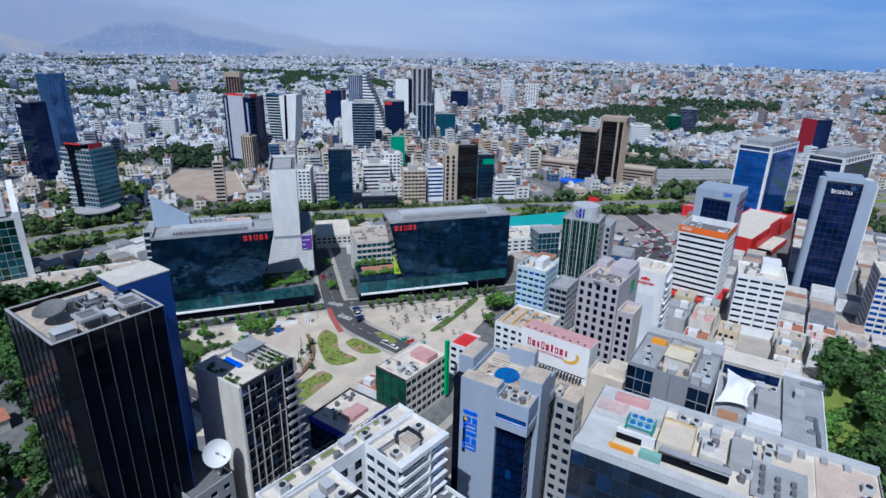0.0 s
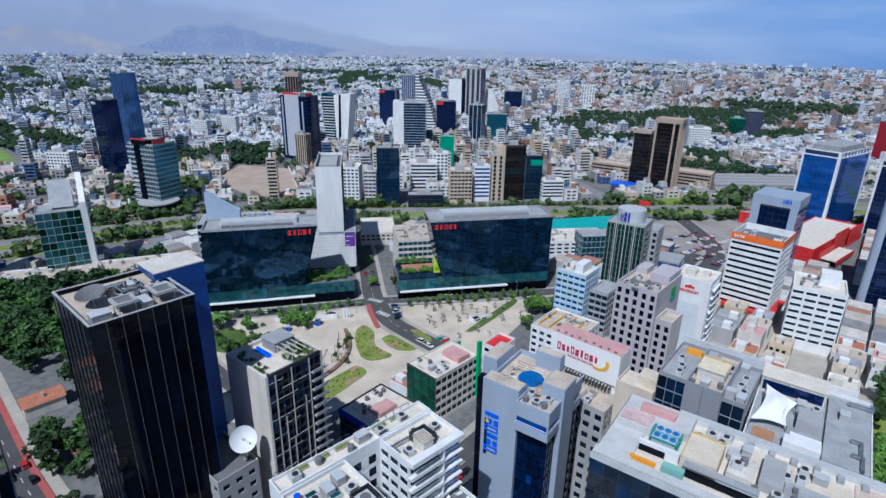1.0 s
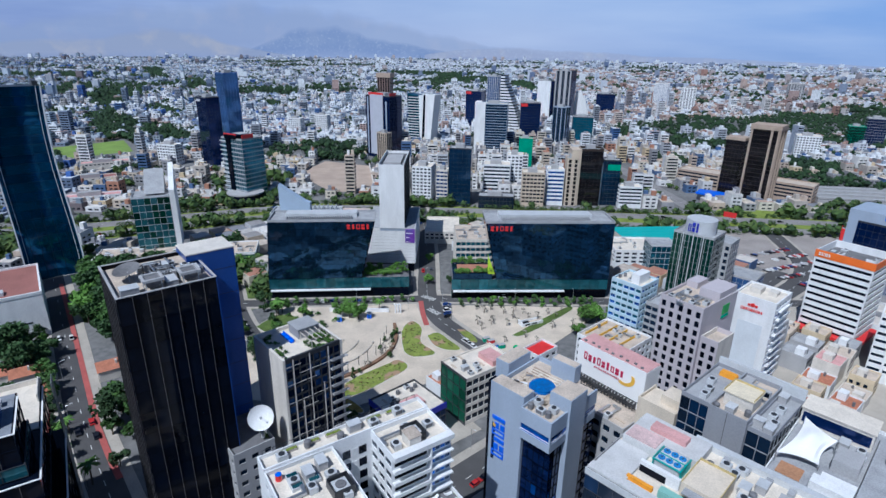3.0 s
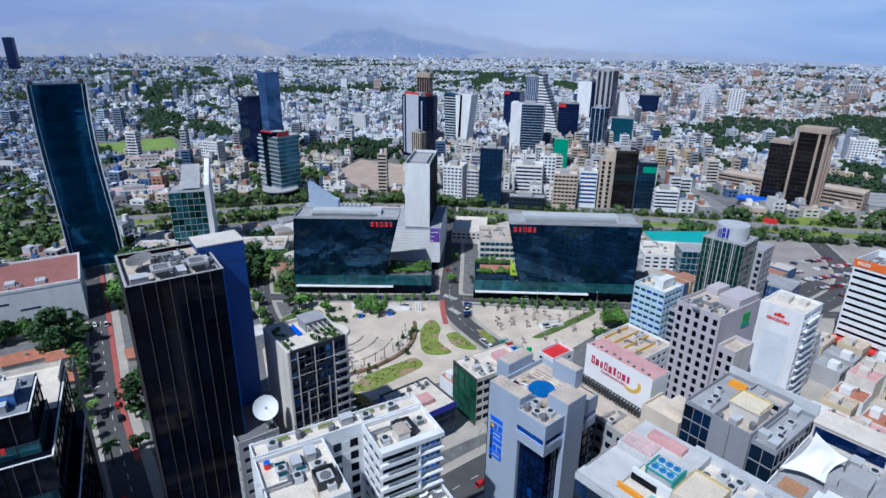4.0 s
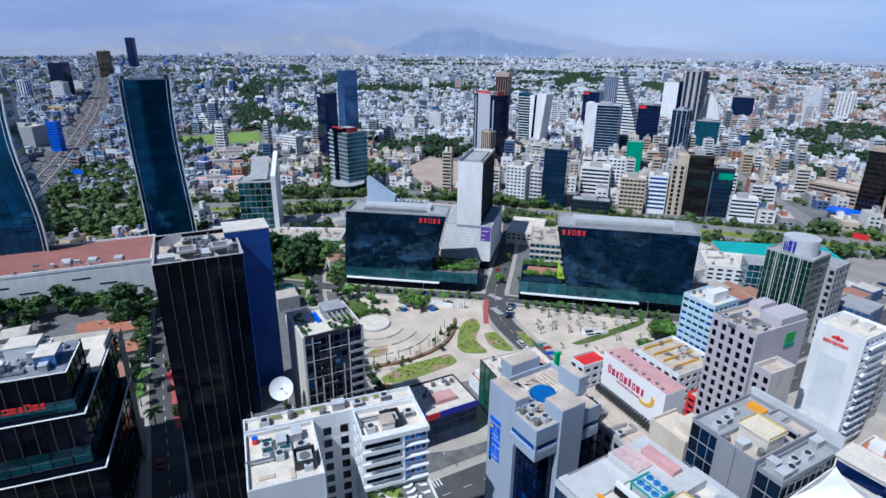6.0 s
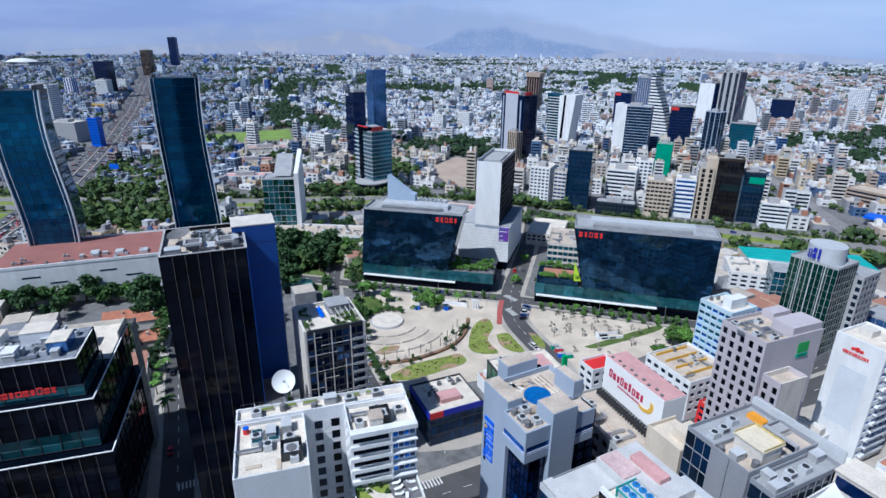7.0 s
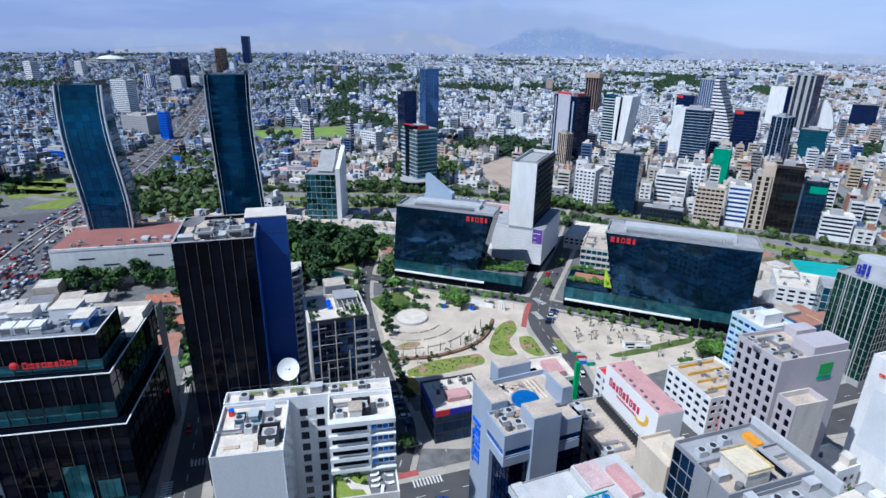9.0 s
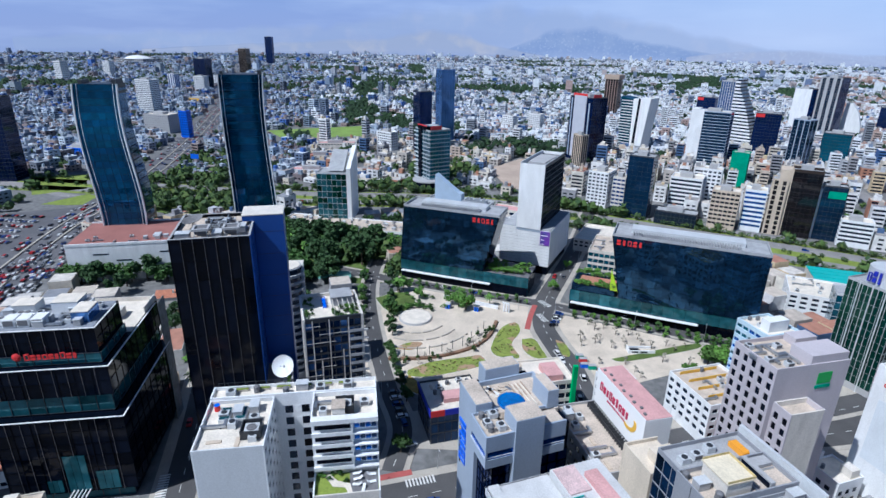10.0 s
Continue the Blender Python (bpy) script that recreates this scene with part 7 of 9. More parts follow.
# motorway hedges
rgm = random.Random(21)
for x, y in curve_through(HW, 60):
    if -700 < x < 235:
        for side in (-24, -22, 0, 22, 24):
            if rgm.random() < (0.75 if noise.noise(Vector((x * 0.02, y * 0.02 + side, 1.7))) > -0.1 else 0.1):
                sx, sy = x - side * 0.32 + rgm.uniform(-2, 2), y + side * 0.95 + rgm.uniform(-2, 2)
                if free(sx, sy, 2):
                    big_ = rgm.random() < 0.22 and abs(side) > 10
                    FARTREES.append((sx, sy, 6.0 if big_ else 2.0, big_))
for k in range(70):
    x, y = -112 + k * 3.0, 396 + k * 0.62
    FARTREES.append((x, y + random.uniform(-3, 3), 2.0, False))
for k in range(50):
    x, y = -60 + k * 3.2, 451 + k * 0.66
    FARTREES.append((x, y + random.uniform(-2, 2), 2.0, False))

# ---- roof plant ----
ac = thing("ac_unit", 0, -920, 0, 0, "grey rooftop air-conditioning unit with a fan", "air conditioner", "roof units")
part("casing", box_mesh("casing", [(-1, 1, -0.8, 0.8, 0.15, 1.35), (-0.95, -0.8, -0.75, 0.75, 0, 0.15), (0.8, 0.95, -0.75, 0.75, 0, 0.15)]), LIGHTMETAL, ac)
part("fan", tube_mesh("fan", 0.6, 0.6, 1.35, 1.5, 16), DARKFRAME, ac)
part("grille", box_mesh("grille", [(-0.8, 0.8, -0.84, -0.8, 0.35, 1.2)]), ROOFD, ac)
bigac = thing("chiller_unit", 0, -920, 0, 0, "white rooftop chiller with two dark fans", "air conditioner", "roof units")
part("casing", box_mesh("casing", [(-1.8, 1.8, -1.1, 1.1, 0.25, 2.1), (-1.6, -1.3, -1, 1, 0, 0.25), (1.3, 1.6, -1, 1, 0, 0.25)]), WHITE, bigac)
for s in (-0.85, 0.85):
    part("fan", tube_mesh("fan", 0.75, 0.75, 2.1, 2.3, 16, s, 0), ROOFD, bigac)
tank = thing("water_tank", 0, -920, 0, 0, "small black rooftop water tank", "tank", "roof tanks")
part("vessel", tube_mesh("vessel", 0.7, 0.7, 0.2, 1.5, 16, more=((0.7, 0.25, 1.5, 1.8, 0, 0),)), ROOFD, tank)
part("base", box_mesh("base", [(-0.6, 0.6, -0.6, 0.6, 0, 0.2)]), CONCRETE, tank)
hut = thing("roof_hut", 0, -920, 0, 0, "small rendered stair hut on a roof", "hut", "roof huts")
part("body", box_mesh("body", [(-1.6, 1.6, -1.3, 1.3, 0, 2.5)]), OFFWHITE, hut)
part("lid", box_mesh("lid", [(-1.75, 1.75, -1.45, 1.45, 2.5, 2.65)]), ROOF, hut)
part("door", box_mesh("door", [(-0.45, 0.45, -1.34, -1.3, 0, 2.0)]), DARKFRAME, hut)
duct = thing("air_duct", 0, -920, 0, 0, "bent sheet-metal air duct on a roof", "duct", "roof ducts")
part("run", box_mesh("run", [(-2.6, 2.6, -0.3, 0.3, 0.3, 0.9), (2.0, 2.6, 0.3, 2.0, 0.3, 0.9)]), STEEL, duct)
part("foot", box_mesh("foot", [(-2.2, -2.0, -0.3, 0.3, 0, 0.3)]), DARKFRAME, duct)
part("foot", box_mesh("foot", [(1.4, 1.6, -0.3, 0.3, 0, 0.3)]), DARKFRAME, duct)
crate = thing("roof_crate", 0, -920, 0, 0, "stack of planks and boards on a roof", "planks", "roof lumber")
for k in range(2):
    part("board", box_mesh("board", [(-1.5 + 0.1 * k, 1.5 - 0.15 * k, -0.5 + 0.05 * k, 0.4, 0.12 * k, 0.12 * k + 0.1)]), BEIGE, crate)
box_ = thing("plant_box", 0, -920, 0, 0, "grey cabinet housing roof machinery", "cabinet", "roof units")
part("cabinet", box_mesh("cabinet", [(-1.3, 1.3, -0.9, 0.9, 0, 1.7)]), GREYWALL, box_)
part("hood", box_mesh("hood", [(-1.4, 1.4, -1.0, 1.0, 1.7, 1.85)]), LIGHTMETAL, box_)
ROOFKIT = [ac, ac, ac, tank, duct, box_, crate]


def furnish(ox, oy, yaw, x0, x1, y0, y1, z, n, kit=None, gap=2.6, seed=0):
    """Stands machinery on a roof, square to its walls."""
    rg = random.Random(seed)
    c, s = math.cos(radians(yaw)), math.sin(radians(yaw))
    done = []
    for _ in range(n * 20):
        u, w = rg.uniform(x0, x1), rg.uniform(y0, y1)
        if all(abs(u - a) > gap or abs(w - b) > gap for a, b in done):
            done.append((u, w))
            copy_thing(rg.choice(kit or ROOFKIT), pose(ox + u * c - w * s, oy + u * s + w * c, z, 0, 0, yaw + 90 * rg.randrange(4)))
            if len(done) == n:
                break


furnish(-129, 68, -41, 17, 30, 4, 27, 56.1, 26, [bigac, ac, ac, box_, duct, duct], 2.9, 1)
furnish(-33, 76.5, -41, 6.5, 17.5, 2, 11.5, 55.86, 11, None, 2.8, 2)
furnish(-33, 76.5, -41, 1.2, 3.0, 2, 34, 56.46, 6, [ac, box_, tank], 3.0, 3)
furnish(-33, 76.5, -41, 6, 12, 24, 34, 55.86, 6, [ac, duct, hut], 3.2, 4)
furnish(3.9, 115.2, -30, 1.2, 3.8, 8, 13.5, 52.9, 3, [crate, ac], 2.2, 5)
furnish(3.9, 115.2, -30, 10.8, 16.8, 2.6, 6.5, 52.9, 5, [ac, ac, tank], 2.0, 6)
furnish(16.5, 143.5, -36, 1.5, 24, 1.5, 5.0, 39.26, 11, [ac, duct, box_, crate], 2.4, 7)
furnish(49, 182.6, -36, 1.5, 13, 1.5, 10, 54.46, 9, [ac, duct, box_], 2.8, 8)
furnish(48.9, 125.9, -33.5, 15.9, 19.2, 2, 18, 53.66, 6, [ac, ac, box_], 2.4, 9)
furnish(48.9, 125.9, -33.5, 1.5, 5.4, 1.5, 12, 54.66, 3, [ac, duct], 3.0, 10)
furnish(48.9, 125.9, -33.5, 8, 14, -0.2, 2.6, 54.96, 3, [ac, box_, tank], 2.4, 11)
furnish(28, 96.6, -30.5, 35, 44, 16.5, 20, 52.9, 3, None, 2.8, 12)
furnish(28, 96.6, -30.5, 24, 34, 16, 21, 52.36, 5, [ac, tank, crate, box_], 2.2, 31)
furnish(28, 96.6, -30.5, 16.5, 22, 17.5, 22, 52.36, 5, [ac, ac, tank, crate], 1.9, 32)
furnish(28, 96.6, -30.5, 24, 33, 7, 9.5, 52.36, 4, [ac, tank], 2.0, 33)
furnish(28, 96.6, -30.5, 52, 54.6, 4, 20, 52.6, 3, [ac], 2.4, 34)
furnish(28, 96.6, -30.5, 24.6, 28, 8.6, 13.4, 55.2, 2, [ac, tank], 1.8, 35)
furnish(53.5, 117.5, -30.5, 22, 27, 15, 19.5, 50.16, 5, None, 2.2, 14)
furnish(53.5, 117.5, -30.5, 29, 35, 0, 24, 51.6, 4, [duct, box_], 4.0, 15)
furnish(-24.3, 177.3, -38, 1.5, 13, 1.5, 12, 19.26, 9, None, 2.6, 16)
furnish(-44.5, 156, -34, 1.5, 8, 2, 18, 12.76, 9, [ac, tank, crate], 2.4, 17)
furnish(-252, 236, 28, 2, 90, 2, 20, 9.66, 40, [ac, duct, box_, crate, tank], 3.0, 18)
furnish(24, 220, -34, 2, 20, 3, 19, 16.2, 8, [ac, tank, duct], 2.6, 19)
furnish(-62.9, 120.5, -32.7, 3, 8, 9, 15, 53.96, 4, [ac, box_], 2.6, 20)
furnish(128, 285, -38, 4, 20, 4, 20, 40.0, 8, [bigac, ac, box_], 3.5, 21)
furnish(143, 247, -27, 2, 9, 3, 18, 30.16, 7, [ac, duct, tank], 2.8, 22)
furnish(-50, 301, 17.4, 2, 20, 0, 22, 24.06, 10, [ac, duct, box_], 3.0, 23)
furnish(36.8, 251.6, -33, 1.5, 7, 2, 13, 30.56, 5, [ac, tank], 2.6, 24)
furnish(-318, 116, -38, 30, 40, 30, 100, 21.5, 12, [ac, duct, box_], 4.0, 25)
furnish(42, 345, 14, 3, 18, 3, 23, 11.06, 8, [ac, duct], 3.5, 26)
# things on the black tower's roof
DT = pose(-89.2, 100.4, 79.2, 0, 0, -36.2)
for k, (x, y) in enumerate(((19.2, 8.0), (19.2, 15.8))):
    tub = thing("cooling_tower", 0, 0, 0, 0, "square grey open-topped cooling tower on legs", "cooling tower", "roof cooling towers")
    tub.matrix_basis = DT @ pose(x, y, 0)
    part("rim", box_mesh("rim", [(-2.2, 2.2, -2.2, -1.6, 2.6, 3.2), (-2.2, 2.2, 1.6, 2.2, 2.6, 3.2), (-2.2, -1.6, -1.6, 1.6, 2.6, 3.2), (1.6, 2.2, -1.6, 1.6, 2.6, 3.2)]), GREYWALL, tub)
    part("hopper", box_mesh("hopper", [(-1.6, 1.6, -1.6, 1.6, 1.5, 2.7), (-1.1, 1.1, -1.1, 1.1, 0.9, 1.5)]), ROOFD, tub)
    for lx in (-1.7, 1.5):
        for ly in (-1.7, 1.5):
            part("leg", box_mesh("leg", [(lx, lx + 0.2, ly, ly + 0.2, 0, 2.6)]), LIGHTMETAL, tub)
for x, y, w, d, h in ((19.6, 3.2, 1.4, 1.8, 1.9), (18.4, 11.9, 2.0, 1.2, 1.5), (14.6, 17.6, 1.6, 1.4, 1.7)):
    tub = thing("plant_box", 0, 0, 0, 0, "dark blue-grey cabinet beside the cooling towers", "cabinet", "roof units")
    tub.matrix_basis = DT @ pose(x, y, 0)
    part("cabinet", box_mesh("cabinet", [(-w, w, -d, d, 0, h)]), SMOOTHGREY, tub)
    part("hood", box_mesh("hood", [(-w - 0.1, w + 0.1, -d - 0.1, d + 0.1, h, h + 0.15)]), LIGHTMETAL, tub)
for k in range(16):
    copy_thing(random.choice([ac, box_, duct, crate]), DT @ pose(random.uniform(6, 15), 8 + k * 0.65, 0.0, 0, 0, random.choice((0, 90))))
d2 = thing("satellite_dish", 0, 0, 0, 0, "dark mesh satellite dish on a tripod", "satellite dish")
d2.matrix_basis = DT @ pose(11.0, 4.6, 0)
v, f = [(0, 0, 0)], []
for i in range(1, 5):
    for k in range(24):
        a, r = 2 * math.pi * k / 24, 0.75 * i
        v.append((r * math.cos(a), r * math.sin(a), 0.11 * r * r))
for k in range(24):
    f.append((0, 1 + k, 1 + (k + 1) % 24))
    for i in range(3):
        f.append((1 + 24 * i + k, 1 + 24 * i + 24 + k, 1 + 24 * i + 24 + (k + 1) % 24, 1 + 24 * i + (k + 1) % 24))
me = bpy.data.meshes.new("reflector")
me.from_pydata(v, [], f)
part("reflector", me, ROOFD, d2, m=pose(0, 0, 2.2, 12, 8, 0))
part("stand", limb_mesh("stand", [(((0, 0, 2.3), 0.12), ((0.9, 0, 0), 0.1)), (((0, 0, 2.3), 0.12), ((-0.5, 0.8, 0), 0.1)), (((0, 0, 2.3), 0.12), ((-0.5, -0.8, 0), 0.1))]), STEEL, d2)
rh = thing("roof_pergola", 0, 0, 0, 0, "grey roof house beside blue sofas", "roof house")
rh.matrix_basis = pose(-62.9, 120.5, 53.95, 0, 0, -32.7)
part("body", box_mesh("body", [(2.6, 8.4, 9.4, 15.4, 0, 2.9)]), SMOOTHGREY, rh)
part("lid", box_mesh("lid", [(2.3, 8.7, 9.1, 15.7, 2.9, 3.1)]), ROOFG, rh)
for k in range(5):
    part("pergola_beam", box_mesh("pergola_beam", [(9.2, 15.8, 9.4 + k * 1.5, 9.55 + k * 1.5, 2.5, 2.7)]), OFFWHITE, rh)
for x in (9.3, 15.6):
    part("pergola_post", box_mesh("pergola_post", [(x, x + 0.15, 9.4, 9.55, 0, 2.5), (x, x + 0.15, 15.4, 15.55, 0, 2.5)]), OFFWHITE, rh)
for x in (2.6, 4.8, 7.0):
    so = thing("roof_sofa", 0, 0, 0, 0, "blue outdoor sofa on the roof terrace", "sofa", "roof sofas")
    so.matrix_basis = pose(-62.9, 120.5, 53.95, 0, 0, -32.7) @ pose(x + 1, 7.2, 0)
    part("seat", box_mesh("seat", [(-0.95, 0.95, -0.5, 0.3, 0, 0.45)]), BLUEPAINT, so)
    part("back", box_mesh("back", [(-0.95, 0.95, 0.3, 0.55, 0, 0.95)]), BLUEPAINT, so)
hv = thing("cooling_plant", 0, 0, 0, 0, "blue-piped cooling frame on a roof", "cooling tower")
hv.matrix_basis = pose(28, 96.6, 52.4, 0, 0, -30.5)
BLUEFAN = mat("blue_fan", (0.04, 0.22, 0.55), 0.5, var=0.2, scale=1.5)
for j in range(2):
    part("fan_box", box_mesh("fan_box", [(9.0, 14.0, 10.6 + j * 2.5, 12.6 + j * 2.5, 0.6, 2.3)]), LIGHTMETAL, hv)
    for k in range(3):
        part("fan", tube_mesh("fan", 0.72, 0.72, 2.3, 2.5, 16, 9.9 + k * 1.6, 11.6 + j * 2.5), BLUEFAN, hv)
        part("fan_hub", tube_mesh("fan_hub", 0.2, 0.2, 2.5, 2.58, 10, 9.9 + k * 1.6, 11.6 + j * 2.5), DARKFRAME, hv)
    part("pipe", box_mesh("pipe", [(8.6, 14.4, 10.3 + j * 2.5, 10.5 + j * 2.5, 2.0, 2.3), (8.6, 8.8, 10.5 + j * 2.5, 12.8 + j * 2.5, 0, 2.4), (14.2, 14.4, 10.5 + j * 2.5, 12.8 + j * 2.5, 0, 2.4)]), TEAL, hv)

# ---- vehicles ----
def car(color, label, van=False):
    t = thing("car", 0, -940, 0, 0, label, "car", "cars")
    h = 0.6 if van else 0.0
    prof = [(-2.2, 0.35), (2.2, 0.35), (2.25, 0.8), (1.3, 0.95), (-2.1, 1.0), (-2.25, 0.7)]
    part("body", prism_mesh("body", prof, -0.88, 0.88, "y"), color, t)
    part("cabin", prism_mesh("cabin", [(-2.0, 0.98), (1.1, 0.94), (0.5, 1.42 + h), (-1.7, 1.44 + h)], -0.78, 0.78, "y"), G_BLACK, t)
    part("roof_panel", box_mesh("roof_panel", [(-1.6, 0.4, -0.72, 0.72, 1.43 + h, 1.49 + h)]), color, t)
    for x in (-1.4, 1.4):
        for y in (-0.85, 0.85):
            part("wheel", tube_mesh("wheel", 0.33, 0.33, -0.1, 0.1, 12), ROOFD, t, m=pose(x, y, 0.33, 90, 0, 0))
    return t


CARS = [car(mat("white_car", (0.75, 0.75, 0.75), 0.25), "white saloon car on the road"), car(mat("black_car", (0.02, 0.02, 0.025), 0.2), "black saloon car on the road"), car(mat("grey_car", (0.25, 0.26, 0.28), 0.25, 0.5), "grey metallic car on the road"), car(mat("red_car", (0.45, 0.03, 0.03), 0.25), "red car on the road"), car(mat("blue_car", (0.03, 0.07, 0.25), 0.25), "dark blue car on the road"), car(mat("yellow_van", (0.7, 0.7, 0.66), 0.3), "white van on the road", True)]


def drive(pts, n, offset, z, seed):
    """Cars spread along a road, keeping to one side of its line."""
    rg = random.Random(seed)
    pts = curve_through(pts)
    for _ in range(n):
        i = rg.randrange(len(pts) - 1)
        (x0, y0), (x1, y1) = pts[i], pts[i + 1]
        s = rg.random()
        a = math.atan2(y1 - y0, x1 - x0)
        o = offset * rg.choice((-1, 1)) if offset > 0 else offset
        copy_thing(rg.choice(CARS), pose(x0 + (x1 - x0) * s - o * math.sin(a), y0 + (y1 - y0) * s + o * math.cos(a), z, 0, 0, math.degrees(a) + (180 if o > 0 else 0)))


drive([(-100, 20), (-22, 118), (12, 170), (60, 240)], 14, 3.2, 0.2, 5)
drive([(0, 204), (-15, 221), (-31, 234), (-44, 246), (-53.5, 262), (-60, 276), (-70, 309), (-83, 350), (-101, 400)], 9, 2.4, 0.24, 6)
drive([(-120, 244), (-54, 268), (40, 293)], 6, 2.0, 0.25, 7)
drive([(-98, 97), (-146, 130), (-208, 178)], 6, 2.4, 0.22, 8)
for k in range(6):
    copy_thing(CARS[(k * 2 + 4) % 6], pose(-43.5 - k * 3.2, 147.5 + k * 2.1, 0.22, 0, 0, 58 if k else 150))
copy_thing(CARS[0], pose(-33.8, 140.6, 0.22, 0, 0, 60))
for k in range(5):
    copy_thing(random.choice(CARS), pose(-44.5 + k * 1.0, 262 - k * 3.2, 0.24, 0, 0, 20 + 10 * k))
drive([(x + 4, y - 12) for x, y in HW[2:11]], 18, -2.5, 0.14, 9)
drive([(x - 4, y + 12) for x, y in HW[2:11]], 18, 2.5, 0.14, 10)

# crowds of small far cars, joined
def traffic(spots, name, label):
    v, f = [], []
    rg = random.Random(77)
    for x, y, a in spots:
        c, s = math.cos(a), math.sin(a)
        for x0, x1, y0, y1, z0, z1 in ((-2.2, 2.2, -0.88, 0.88, 0.25, 0.95), (-1.7, 0.8, -0.76, 0.76, 0.95, 1.45)):
            n = len(v)
            v += [(x + p * c - q * s, y + p * s + q * c, 0.15 + z) for p, q, z in ((x0, y0, z0), (x1, y0, z0), (x1, y1, z0), (x0, y1, z0), (x0, y0, z1), (x1, y0, z1), (x1, y1, z1), (x0, y1, z1))]
            f += [tuple(n + i for i in qd) for qd in QUADS]
    me = bpy.data.meshes.new(name)
    me.from_pydata(v, [], f)
    slab(name, me, island("car_paints", [(0.7, 0.7, 0.7), (0.02, 0.02, 0.03), (0.2, 0.21, 0.23), (0.75, 0.75, 0.75), (0.03, 0.07, 0.25), (0.4, 0.03, 0.03), (0.05, 0.05, 0.06), (0.5, 0.5, 0.52)], 0.3), label, "cars", "stuff")


spots = []
rg = random.Random(3)
ex = curve_through(EX)
for (x0, y0), (x1, y1) in zip(ex, ex[1:]):
    d = math.hypot(x1 - x0, y1 - y0)
    a = math.atan2(y1 - y0, x1 - x0)
    for lane in (-16, -13, -10, -3.6, -1, 2.4, 9.5, 13, 16):
        s = rg.uniform(0, 14) if lane % 2 else rg.uniform(0, 30)
        while s < d:
            spots.append((x0 + (x1 - x0) * s / d - lane * math.sin(a), y0 + (y1 - y0) * s / d + lane * math.cos(a), a))
            s += rg.uniform(6, 13) if x0 > -430 else rg.uniform(10, 60)
for row in range(15):
    for k in range(26):
        x, y = -440 + k * 3.0 + row * 9.5, 120 + k * 2.2 - row * 6.5 + rg.uniform(-0.4, 0.4)
        if rg.random() < 0.82 and inside(x, y, [(-450, 118), (-428, 158), (-400, 130), (-312, 64), (-332, 38)]):
            spots.append((x, y, radians(120 + rg.uniform(-4, 4))))
for row in range(7):
    for k in range(22):
        x, y = 104 + k * 2.7 + row * 8.5, 372 + k * 2.1 - row * 8.0 + rg.uniform(-0.3, 0.3)
        if rg.random() < 0.75 and inside(x, y, [(100, 395), (150, 345), (178, 352), (180, 420), (112, 440)]) and free(x, y, 2):
            spots.append((x, y, radians(52 + 90 + rg.uniform(-4, 4))))
for k in range(120):
    u, w = rg.uniform(-10, 85), rg.choice((0, 3.4, 6.8, 10.2, -6, -9.4))
    spots.append((-268 - u * 0.80 + w * 0.6, 78 + u * 0.6 + w * 0.8, radians(143)))
traffic(spots, "traffic", "crowded cars on the expressway and car park")

# ---- houses near by, each a thing ----
def house(seed, w, d, h, wall, roofing, label):
    rg = random.Random(seed)
    t = thing("house", 0, -960, 0, 0, label, "house", "low houses")
    part("body", box_mesh("body", [(-w / 2, w / 2, -d / 2, d / 2, 0, h)]), wall, t)
    part("roof", box_mesh("roof", [(-w / 2 + 0.25, w / 2 - 0.25, -d / 2 + 0.25, d / 2 - 0.25, h + 0.004, h + 0.12)]), roofing, t)
    p = 0.7
    part("parapet", box_mesh("parapet", [(-w / 2, w / 2, -d / 2, -d / 2 + 0.25, h, h + p), (-w / 2, w / 2, d / 2 - 0.25, d / 2, h, h + p), (-w / 2, -w / 2 + 0.25, -d / 2 + 0.25, d / 2 - 0.25, h, h + p), (w / 2 - 0.25, w / 2, -d / 2 + 0.25, d / 2 - 0.25, h, h + p)]), wall, t)
    hx, hy = rg.uniform(-w / 4, w / 4), rg.uniform(-d / 5, d / 4)
    part("roof_room", box_mesh("roof_room", [(hx - w * 0.18, hx + w * 0.18, hy - d * 0.16, hy + d * 0.16, h + 0.12, h + 2.6)]), rg.choice([OFFWHITE, BEIGE, GREYWALL, WHITE]), t)
    win = []
    for z in range(int(h // 3)):
        for x in range(int(w // 2.8)):
            win.append((-w / 2 + 0.8 + x * 2.8, -w / 2 + 2.3 + x * 2.8, -d / 2 - 0.05, -d / 2, z * 3 + 1.0, z * 3 + 2.3))
        for y in range(int(d // 3.2)):
            win.append((w / 2, w / 2 + 0.05, -d / 2 + 1 + y * 3.2, -d / 2 + 2.4 + y * 3.2, z * 3 + 1.0, z * 3 + 2.3))
    part("glazing", box_mesh("glazing", win), G_DARK, t)["kind"] = "stuff"
    part("roof_tank", tube_mesh("roof_tank", 0.55, 0.55, h + 0.12, h + 1.5, 10, -hx * 0.8, -d * 0.3), ROOFD, t)
    return t


